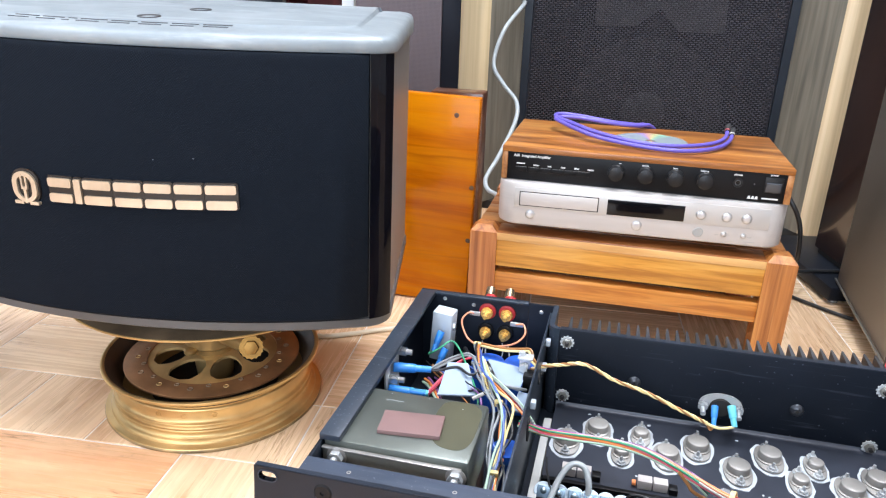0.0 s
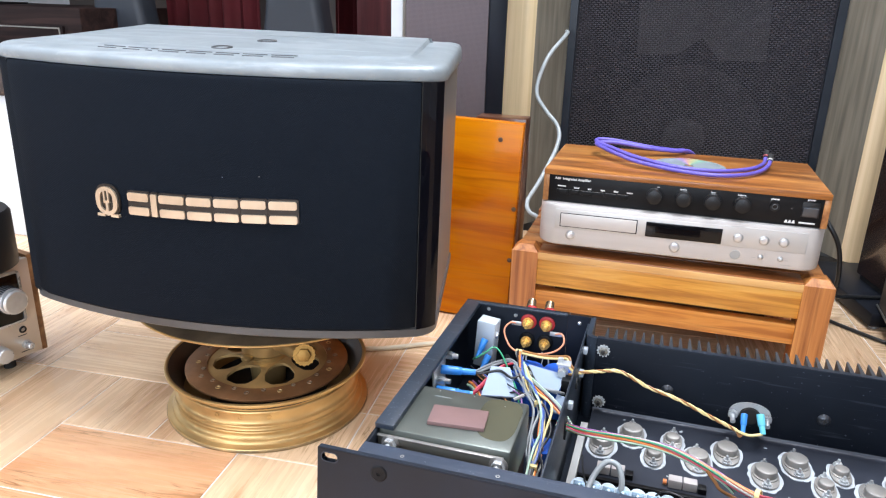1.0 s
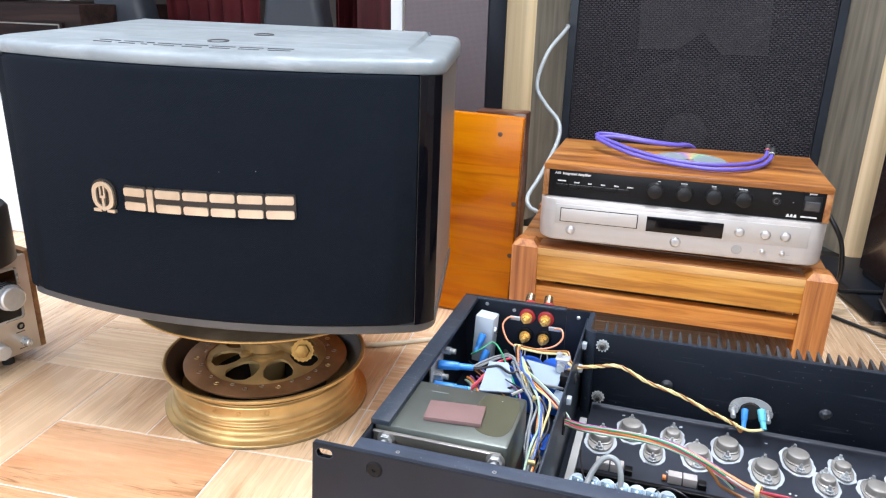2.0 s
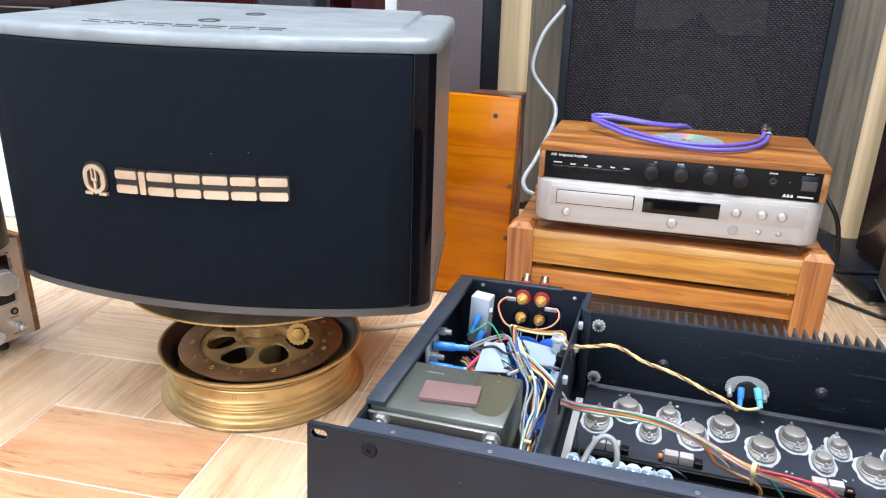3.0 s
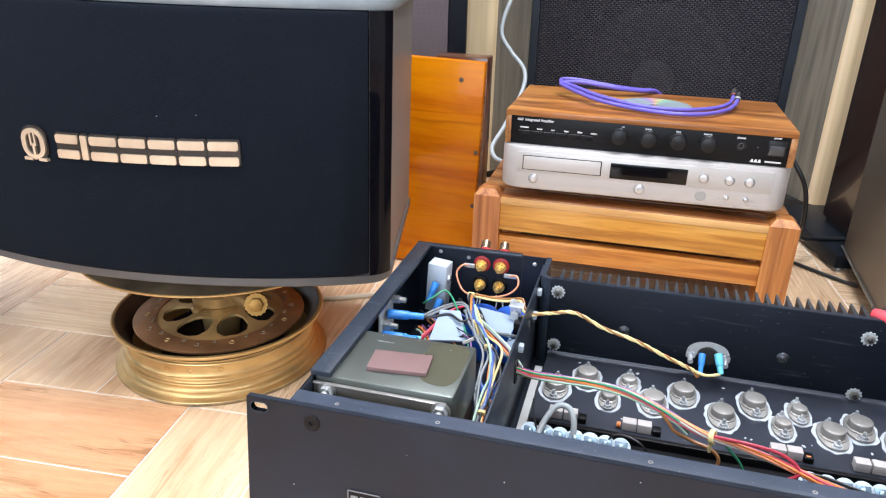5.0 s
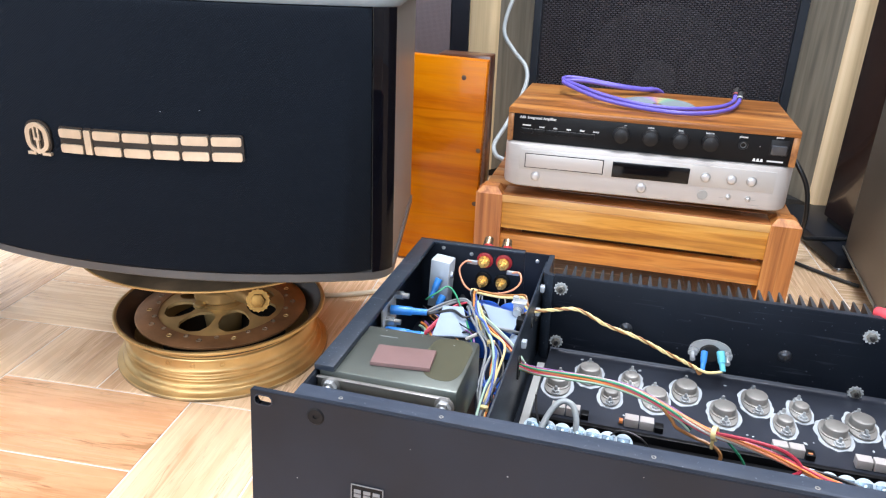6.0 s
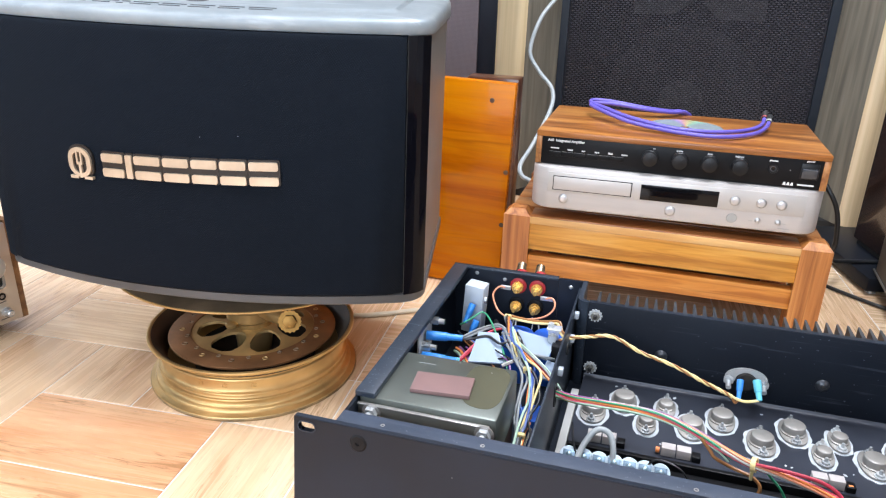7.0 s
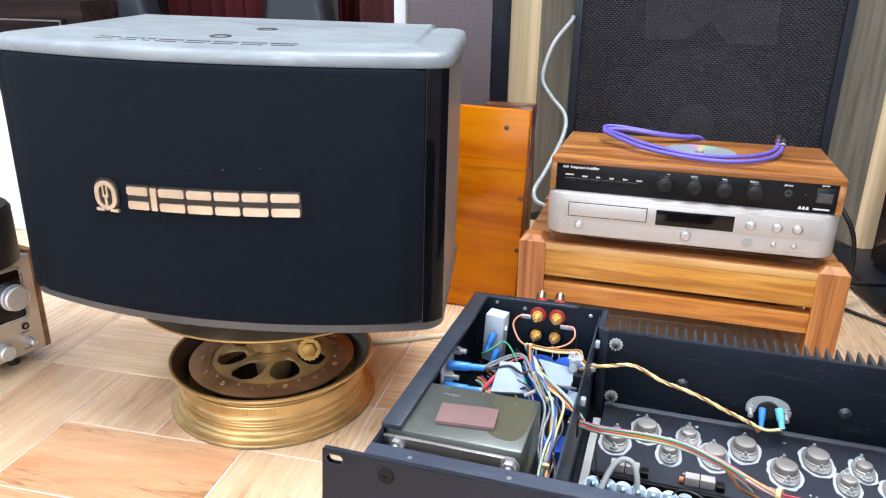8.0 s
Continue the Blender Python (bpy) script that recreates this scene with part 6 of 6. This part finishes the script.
sleeve((-0.1800, 0.5600, 0.2640), (-0.1500, 0.5680, 0.2620), M["blue_sleeve"])
sleeve((-0.1790, 0.5500, 0.2480), (-0.1480, 0.5540, 0.2480), M["cyan_sleeve"], label="light blue insulated spade connector")
sleeve((-0.1800, 0.5480, 0.2500), (-0.1500, 0.5500, 0.2500), M["blue_sleeve"])
sw = bx(-0.0095, 0.0095, -0.0080, 0.0080, -0.0265, 0.0230, 0.0010)
sw.transform(pose(-0.1605, 0.6500, 0.2540, 0, 4, -6))
SWI = inside("thermal_switch", sw, M["white_plastic"], "white plastic switch block")
inside("switch_screw", cyl((-0.151, 0.648, 0.262), (-0.1485, 0.648, 0.262), 0.0035, 14), M["zinc"], parent=SWI)
sleeve((-0.1590, 0.6360, 0.2620), (-0.1640, 0.6270, 0.2460), M["blue_sleeve"], 0.0030)
sleeve((-0.1550, 0.6360, 0.2450), (-0.1595, 0.6260, 0.2320), M["blue_sleeve"], 0.0030)
for x, y in ((-0.1120, 0.6220), (-0.0840, 0.6260)):
    c = inside("capacitor", lathe([(0.0, 0.0), (0.0140, 0.0), (0.0150, 0.001), (0.0150, 0.0440), (0.0142, 0.0455), (0.0, 0.0455)], 40, (x, y, ZB + 0.0025)), M["cap_blue"], "blue electrolytic capacitor")
inside("capacitor", lathe([(0.0, 0.0), (0.0110, 0.0), (0.0115, 0.001), (0.0115, 0.036), (0.0, 0.036)], 32, (-0.0765, 0.5150, ZB + 0.0025)), M["cap_blue"], "blue electrolytic capacitor")
def card(corners, thick=0.0012):
    b = bmesh.new()
    f = b.faces.new([b.verts.new(c) for c in corners])
    r = bmesh.ops.extrude_face_region(b, geom=[f])
    bmesh.ops.translate(b, vec=(0, 0, -thick), verts=[g for g in r["geom"] if isinstance(g, bmesh.types.BMVert)])
    return b
inside("insulator", card([(-0.1385, 0.5450, 0.2545), (-0.1075, 0.5520, 0.2545), (-0.1215, 0.5800, 0.2660), (-0.1380, 0.5770, 0.2660)]), M["sheet_white"], "pale blue insulating sheet", flat=True)
inside("insulator", card([(-0.1110, 0.5770, 0.2570), (-0.0770, 0.5710, 0.2530), (-0.0740, 0.5960, 0.2590), (-0.1080, 0.5990, 0.2620)]), M["sheet_white"], "pale blue insulating sheet", flat=True)
inside("insulator", card([(-0.0800, 0.5480, 0.2490), (-0.0668, 0.5460, 0.2490), (-0.0664, 0.5690, 0.2520), (-0.0770, 0.5720, 0.2520)]), M["sheet_white"], "pale blue insulating sheet", flat=True)
cl = bx(-0.0815, -0.0720, 0.5965, 0.5985, 0.2500, 0.2690, 0.0006)
bx(-0.0825, -0.0700, 0.5925, 0.6025, 0.2690, 0.2702, 0.0005, cl)
bx(-0.0800, -0.0740, 0.5880, 0.5965, 0.2560, 0.2572, 0.0004, cl)
CLAMP = inside("rectifier_clamp", cl, M["clear_plastic"], "clear plastic clamp with zinc screws")
inside("clamp_bolt", cyl((-0.0770, 0.5955, 0.2620), (-0.0770, 0.5900, 0.2620), 0.0038, 6), M["zinc"], parent=CLAMP)
inside("clamp_bolt", cyl((-0.0795, 0.5985, 0.2702), (-0.0795, 0.5985, 0.2735), 0.0028, 6), M["zinc"], parent=CLAMP)
inside("clamp_block", bx(-0.0760, -0.0660, 0.5830, 0.5950, 0.2440, 0.2600, 0.0008), M["panel_black"], parent=CLAMP)

for x, z, red in ((-0.1232, 0.2715, 1), (-0.1047, 0.2715, 1), (-0.1240, 0.2510, 0), (-0.1055, 0.2510, 0)):
    y = YB - 0.0017
    p = inside("binding_post", cyl((x, y, z), (x, y - 0.0022, z), 0.0080, 28, bevel=0.0006), M["red_plastic"] if red else M["panel_black"], "brass binding post with coloured washer")
    b = cyl((x, y - 0.0022, z), (x, y - 0.0046, z), 0.0048, 6)
    cyl((x, y - 0.0046, z), (x, y - 0.0052, z), 0.0056, 20, bm=b)
    cyl((x, y - 0.0052, z), (x, y - 0.0078, z), 0.0046, 6, bm=b)
    cyl((x, y - 0.0078, z), (x, y - 0.0085, z), 0.0050, 20, bm=b)
    cyl((x, y - 0.0085, z), (x, y - 0.0108, z), 0.0040, 6, bm=b)
    cyl((x, y - 0.0108, z), (x, y - 0.0160, z), 0.0022, 14, 0.0019, bm=b)
    inside("brass_nut", b, M["brass"], parent=p, flat=True)
    if red:
        o = inside("post_cap", cyl((x - 0.001, YB, z), (x + 0.0004, YB + 0.0140, z + 0.0060), 0.0068, 20, bevel=0.0010), M["red_plastic"], "red binding post cap", p)
        inside("post_tip", cyl((x - 0.0015, YB + 0.0130, z + 0.0062), (x - 0.0020, YB + 0.0225, z + 0.0120), 0.0052, 16, 0.0044), M["post_metal"], parent=p)
inside("solder_lug", bx(-0.1390, -0.1290, 0.6620, 0.6640, 0.2690, 0.2730, 0.0004), M["zinc"], "tinned solder lug")
inside("solder_lug", bx(-0.1000, -0.0880, 0.6600, 0.6620, 0.2640, 0.2680, 0.0004), M["zinc"], "tinned solder lug")

# clear saddle clamp and thermal sensor on the heat sink
arc_o, arc_i = [], []
for i in range(17):
    a = radians(180 * i / 16)
    arc_o.append((0.0172 * math.cos(a), 0.0105 * math.sin(a)))
    arc_i.append((0.0085 * math.cos(a), 0.0066 * math.sin(a) - 0.0006))
sd = prism(arc_o + [(-0.0172, -0.0060), (-0.0100, -0.0060)] + arc_i[::-1] + [(0.0100, -0.0060), (0.0172, -0.0060)], 0.0, 0.0016)
sd.transform(pose(0.0850, 0.6258, 0.2350, 90))
SD = inside("saddle_clamp", sd, M["clear_plastic"], "clear plastic saddle clamp")
for x in (0.0710, 0.0990):
    inside("clamp_screw", cyl((x, 0.6240, 0.2330), (x, 0.6150, 0.2300), 0.0022, 12), M["zinc"], parent=SD)
    inside("clamp_nut", cyl((x, 0.6240, 0.2335), (x, 0.6210, 0.2330), 0.0042, 6), M["zinc"], parent=SD)
inside("sensor", lathe([(0.0, 0.004), (0.0075, 0.004), (0.0082, 0.0), ], 24, m=pose(0.0850, 0.6256, 0.2335, 90)), M["shade_black"], parent=SD)
sleeve((0.0800, 0.6200, 0.2365), (0.0795, 0.6080, 0.2245), M["blue_sleeve"], 0.0025)
sleeve((0.0925, 0.6200, 0.2385), (0.0955, 0.6080, 0.2265), M["cyan_sleeve"], 0.0030, "light blue insulated spade connector")
end = cyl((0.2050, 0.640, 0.284), (0.2130, 0.628, 0.287), 0.005, 14, bevel=0.001)
cyl((0.2130, 0.628, 0.287), (0.232, 0.615, 0.284), 0.005, 14, bm=end)
inside("red_grip", end, M["coral"], "coral red rubber grip at the corner")

# wiring


def wire(pts, colour, r=0.0011, n=6):
    return inside("wire", tube(pts, r, 7, n=n), WIRE[colour], colour + " insulated wire")


def twisted(pts, colours, r, spread, turns, phase=0.0):
    path = smooth_path(pts, 12)
    count = len(colours)
    for c, col in enumerate(colours):
        out = []
        for i, q in enumerate(path):
            d = (path[min(i + 1, len(path) - 1)] - path[max(i - 1, 0)]).normalized()
            side = d.cross(Vector((0, 0, 1))).normalized()
            other = d.cross(side)
            a = 2 * math.pi * (c / count + turns * i / len(path)) + phase
            out.append(q + spread * (math.cos(a) * side + math.sin(a) * other))
        inside("wire", sweep(out, r, 7), WIRE[col], col + " insulated wire")


def loose(pts, colours, r, spread, seed, wander=0.6):
    """Wires that run side by side with small drifts."""
    rng = random.Random(seed)
    n = len(pts)
    for c, col in enumerate(colours):
        a0, drift = 2 * math.pi * c / len(colours), rng.uniform(-1.4, 1.4)
        out = []
        for i, q in enumerate(pts):
            q = Vector(q)
            d = (Vector(pts[min(i + 1, n - 1)]) - Vector(pts[max(i - 1, 0)])).normalized()
            side = d.cross(Vector((0, 0, 1))).normalized()
            other = d.cross(side)
            a = a0 + drift * i / n
            s = spread * (1 + rng.uniform(-wander, wander) * 0.4)
            out.append(q + s * (math.cos(a) * side + math.sin(a) * other))
        wire(out, col, r)


twisted([(-0.0720, 0.598, 0.258), (-0.063, 0.600, 0.261), (-0.046, 0.605, 0.263), (-0.027, 0.605, 0.266), (-0.003, 0.605, 0.2555), (0.024, 0.605, 0.248), (0.048, 0.605, 0.238), (0.066, 0.605, 0.231), (0.074, 0.606, 0.227)],
        ["straw", "straw", "brown"], 0.00082, 0.00095, 8)
wire([(0.074, 0.606, 0.227), (0.084, 0.606, 0.2245), (0.095, 0.608, 0.2265)], "straw", 0.0012)
wire([(0.074, 0.606, 0.227), (0.077, 0.606, 0.222), (0.0795, 0.608, 0.2245)], "brown", 0.0012)
MAIN = [(-0.070, 0.530, 0.250), (-0.060, 0.527, 0.250), (-0.048, 0.524, 0.250), (-0.029, 0.525, 0.250), (-0.004, 0.529, 0.248), (0.017, 0.527, 0.247), (0.037, 0.518, 0.246), (0.056, 0.507, 0.244), (0.075, 0.497, 0.242), (0.096, 0.493, 0.240),
        (0.117, 0.488, 0.238), (0.134, 0.482, 0.236), (0.150, 0.478, 0.233), (0.175, 0.476, 0.228)]
twisted(MAIN, ["orange", "salmon", "white", "pink", "orange", "pink"], 0.0009, 0.0018, 1.1)
loose(MAIN[:8] + [(0.066, 0.503, 0.238)], ["mint", "green", "black", "violet", "green"], 0.0008, 0.0026, 2)
tie = lathe([(0.0040, -0.0016), (0.0052, -0.0016), (0.0052, 0.0016), (0.0040, 0.0016), (0.0040, -0.0016)], 24, m=Matrix.Translation((0.0800, 0.4965, 0.2415)) @ pose(0, 0, 0, 0, 82, -20))
inside("cable_tie", tie, WIRE["straw"], "yellowed cable tie")
inside("cable_tie", bx(0.0785, 0.0805, 0.4950, 0.4985, 0.2290, 0.2400, 0.0004), WIRE["straw"], "yellowed cable tie")
wire([(0.080, 0.495, 0.243), (0.099, 0.491, 0.245), (0.120, 0.488, 0.244), (0.131, 0.484, 0.240), (0.133, 0.480, 0.235), (0.124, 0.479, 0.229), (0.112, 0.482, 0.222)], "red", 0.0013)
wire([(0.045, 0.510, 0.246), (0.052, 0.507, 0.239), (0.056, 0.505, 0.235), (0.069, 0.504, 0.230), (0.081, 0.501, 0.228), (0.087, 0.498, 0.222), (0.083, 0.496, 0.210)], "brown", 0.0013)
wire([(0.086, 0.497, 0.240), (0.092, 0.496, 0.234), (0.100, 0.496, 0.225), (0.106, 0.496, 0.213)], "green", 0.0009)
inside("shielded_lead", tube([(-0.041, 0.494, 0.212), (-0.036, 0.508, 0.223), (-0.028, 0.516, 0.232), (-0.019, 0.516, 0.231), (-0.0145, 0.510, 0.222), (-0.0145, 0.505, 0.212)], 0.0023, 12), M["cable_white"], "off-white looped lead")
wire([(-0.047, 0.520, 0.232), (-0.045, 0.512, 0.224), (-0.040, 0.504, 0.214), (-0.033, 0.500, 0.213)], "black", 0.0008)
wire([(0.010, 0.507, 0.214), (0.016, 0.508, 0.221), (0.026, 0.506, 0.2225), (0.036, 0.503, 0.219), (0.042, 0.505, 0.208)], "black", 0.0007)
loose([(0.140, 0.500, 0.222), (0.155, 0.498, 0.222), (0.172, 0.492, 0.221), (0.195, 0.486, 0.218)], ["black", "black"], 0.0013, 0.0016, 5)
inside("shielded_lead", tube([(0.150, 0.500, 0.214), (0.158, 0.488, 0.218), (0.166, 0.480, 0.216)], 0.0018, 10), M["cable_cream"], "cream lead")
# speaker leads
wire([(-0.134, 0.663, 0.271), (-0.140, 0.660, 0.272), (-0.1445, 0.655, 0.265), (-0.137, 0.645, 0.255), (-0.127, 0.636, 0.2535)], "salmon", 0.0009)
wire([(-0.095, 0.661, 0.266), (-0.087, 0.656, 0.2690), (-0.0845, 0.650, 0.263), (-0.091, 0.645, 0.2560), (-0.104, 0.641, 0.2525), (-0.124, 0.636, 0.2530)], "salmon", 0.0009)
loose([(-0.126, 0.636, 0.254), (-0.101, 0.630, 0.2555), (-0.085, 0.626, 0.2590), (-0.076, 0.622, 0.262), (-0.072, 0.6150, 0.2575), (-0.066, 0.606, 0.258)], ["straw", "yellow", "brown"], 0.0011, 0.0014, 6)
wire([(-0.100, 0.655, 0.246), (-0.098, 0.648, 0.236), (-0.109, 0.645, 0.233), (-0.119, 0.648, 0.236), (-0.121, 0.656, 0.243)], "grey", 0.0008)
TRUNK = [(-0.126, 0.636, 0.254), (-0.1215, 0.618, 0.260), (-0.113, 0.592, 0.262), (-0.105, 0.569, 0.2625), (-0.095, 0.549, 0.262), (-0.085, 0.535, 0.256), (-0.081, 0.518, 0.246), (-0.080, 0.502, 0.239), (-0.0805, 0.484, 0.233), (-0.079, 0.460, 0.224)]
twisted(TRUNK, ["straw", "blue", "orange", "black", "grey"], 0.0009, 0.0020, 2.4)
loose(TRUNK[2:], ["grey", "blue", "salmon", "black", "white", "black", "straw", "mint", "blue", "grey"], 0.0010, 0.0048, 21, 2.6)
loose([(-0.111, 0.582, 0.262), (-0.093, 0.561, 0.262), (-0.076, 0.547, 0.257), (-0.066, 0.538, 0.252), (-0.0600, 0.530, 0.250)], ["orange", "salmon", "red", "black", "mint", "grey"], 0.0009, 0.0022, 9)
for x, y, z in ((-0.124, 0.630, 0.2565), (-0.1045, 0.568, 0.263), (-0.088, 0.539, 0.259), (-0.0805, 0.486, 0.2345)):
    inside("wire_tie", bx(x - 0.0032, x + 0.0032, y - 0.0019, y + 0.0019, z - 0.0026, z + 0.0028, 0.0009), WIRE["straw"], "yellowed cable tie")
wire([(-0.150, 0.567, 0.262), (-0.142, 0.568, 0.263), (-0.129, 0.573, 0.265), (-0.117, 0.566, 0.264), (-0.108, 0.573, 0.263), (-0.094, 0.566, 0.262)], "black", 0.0012)
loose([(-0.150, 0.568, 0.262), (-0.143, 0.580, 0.262), (-0.135, 0.595, 0.261), (-0.127, 0.606, 0.259), (-0.117, 0.600, 0.258)], ["grey", "white", "grey"], 0.0010, 0.0015, 10)
loose([(-0.149, 0.553, 0.248), (-0.143, 0.560, 0.254), (-0.1365, 0.572, 0.2595), (-0.131, 0.590, 0.2605), (-0.124, 0.600, 0.260)], ["red", "pink"], 0.0009, 0.0012, 11)
wire([(-0.168, 0.6285, 0.243), (-0.160, 0.600, 0.258), (-0.150, 0.600, 0.266), (-0.143, 0.608, 0.269), (-0.135, 0.603, 0.266), (-0.124, 0.584, 0.262), (-0.108, 0.552, 0.256), (-0.100, 0.530, 0.235)], "green", 0.0008)
loose([(-0.163, 0.6275, 0.231), (-0.156, 0.606, 0.240), (-0.148, 0.590, 0.248), (-0.136, 0.576, 0.250)], ["brown", "blue"], 0.0012, 0.0014, 12)
loose([(-0.158, 0.584, 0.240), (-0.150, 0.570, 0.246), (-0.142, 0.558, 0.246), (-0.132, 0.545, 0.240), (-0.120, 0.530, 0.232)], ["mint", "blue", "yellow", "black", "violet", "orange"], 0.0011, 0.0030, 13)
wire([(-0.120, 0.588, 0.262), (-0.105, 0.583, 0.263), (-0.092, 0.566, 0.260), (-0.078, 0.566, 0.258), (-0.072, 0.575, 0.252)], "grey", 0.0014)
wire([(-0.109, 0.541, 0.258), (-0.100, 0.546, 0.262), (-0.094, 0.556, 0.262)], "white", 0.0016)
wire([(-0.1395, 0.650, 0.240), (-0.136, 0.640, 0.243), (-0.132, 0.632, 0.246)], "black", 0.0020)
# tangle of thin leads round the supply board
rng = random.Random(77)
for i, col in enumerate(("black", "violet", "black", "blue", "black", "brown")):
    a = Vector((rng.uniform(-0.166, -0.140), rng.uniform(0.548, 0.600), rng.uniform(0.238, 0.252)))
    b = Vector((rng.uniform(-0.112, -0.086), rng.uniform(0.540, 0.582), rng.uniform(0.250, 0.262)))
    run = [a]
    for s in (0.3, 0.55, 0.8):
        run.append(a.lerp(b, s) + Vector((rng.uniform(-0.008, 0.008), rng.uniform(-0.012, 0.012), rng.uniform(0.0, 0.009))))
    wire(run + [b, b + Vector((0.004, -0.012, -0.010))], col, rng.uniform(0.00055, 0.0009))
# fine tails from the posts to the clip
for x in (-0.1255, -0.1065):
    wire([(x, 0.660, 0.2450), (x + 0.002, 0.655, 0.2410), (x + 0.001, 0.648, 0.2340), (x - 0.004, 0.640, 0.2260)], "grey", 0.0006)

# the whole amplifier sits askew on its box to fit the camera's view
AMP.matrix_basis = pose(0.0254, 0.5294, 0.1946, 0, -0.7757, -1.0124)

# ---- floor pieces: short planks in a woven pattern ----
CELL, TA = 0.1363, radians(4.29)
TO = Vector((-0.7826, 0.7026, 0.0))
GAP, THICK = 0.0012, 0.0045
tile_cache = {}


def tile_mesh(w, h):
    key = (round(w, 3), round(h, 3))
    if key not in tile_cache:
        b = bx(-w / 2 + GAP, w / 2 - GAP, -h / 2 + GAP, h / 2 - GAP, -THICK, 0.0)
        rim = [e for e in b.edges if e.verts[0].co.z > -1e-6 and e.verts[1].co.z > -1e-6]
        bmesh.ops.bevel(b, geom=rim, offset=0.0006, segments=1, affect="EDGES")
        tile_cache[key] = finish(b, "tile", M["tile_wood"], True)
    return tile_cache[key]


def tile_cells():
    """Planks as (u0, u1, v0, v1, along_v), in cells of the pattern."""
    out = set()
    for zone, (us, vs, keep, flip) in enumerate(((0, 0, lambda u, v: u >= 0 and v < 1, 1), (-1, 1, lambda u, v: v >= 1, 0), (0, -1, lambda u, v: u < 0 and v < 1, 0))):
        for i in range(-14, 14):
            for j in range(-14, 14):
                u0, v0 = us + 2 * i, vs + 2 * j
                upright = (i + j + flip) % 2 == 1 or (zone == 0 and (i, j) == (1, 0))
                for k in (0, 1):
                    a = [u0 + k, u0 + k + 1, v0, v0 + 2] if upright else [u0, u0 + 2, v0 + k, v0 + k + 1]
                    cells = [(u, v) for u in range(a[0], a[1]) for v in range(a[2], a[3]) if keep(u, v)]
                    if cells:
                        out.add((min(c[0] for c in cells), max(c[0] for c in cells) + 1, min(c[1] for c in cells), max(c[1] for c in cells) + 1, upright))
    return sorted(out)


near_tiles, far_tiles = [], []
for u0, u1, v0, v1, upright in tile_cells():
    c = TO + Matrix.Rotation(TA, 3, "Z") @ Vector(((u0 + u1) / 2 * CELL, (v0 + v1) / 2 * CELL, 0))
    if not (X0 - 0.1 < c.x < X1 + 0.1 and Y0 - 0.1 < c.y < Y1 + 0.1):
        continue
    w, h = (v1 - v0, u1 - u0) if upright else (u1 - u0, v1 - v0)
    turn = TA + (math.pi / 2 if upright else 0.0)
    row = (c, w * CELL, h * CELL, turn)
    row += (upright,)
    (near_tiles if -1.75 < c.x < 0.75 and 0.35 < c.y < 2.1 else far_tiles).append(row)
for c, w, h, turn, upright in near_tiles:
    ob = new("tile", tile_mesh(w, h))
    pale = (upright and c.x < -0.52) or (c.y > 0.84 and c.x < -0.45) or (upright and c.y < 0.70) or (c.x > 0.15 and c.y > 1.0)
    ob.material_slots[0].link = "OBJECT"
    # tiles right of the wheel are painted paler to stand in for light
    ob.material_slots[0].material = M["tile_pale" if pale else "tile_mid" if c.x > -0.45 else "tile_warm"]
    ob.matrix_basis = Matrix.Translation(c) @ Matrix.Rotation(turn, 4, "Z")
    ob.parent = floor
verts, faces = [], []
for c, w, h, turn, upright in far_tiles:
    me = tile_mesh(w, h)
    m = Matrix.Translation(c) @ Matrix.Rotation(turn, 4, "Z")
    base = len(verts)
    verts += [tuple(m @ v.co) for v in me.vertices]
    faces += [tuple(base + i for i in p.vertices) for p in me.polygons]
far = bpy.data.meshes.new("far_tiles")
far.from_pydata(verts, [], faces)
far.materials.append(M["tile_wood"])
rest = new("far_tiles", far)
rest.parent = floor
tagged(rest, "the farther wood-look tiles of the floor", kind="stuff")
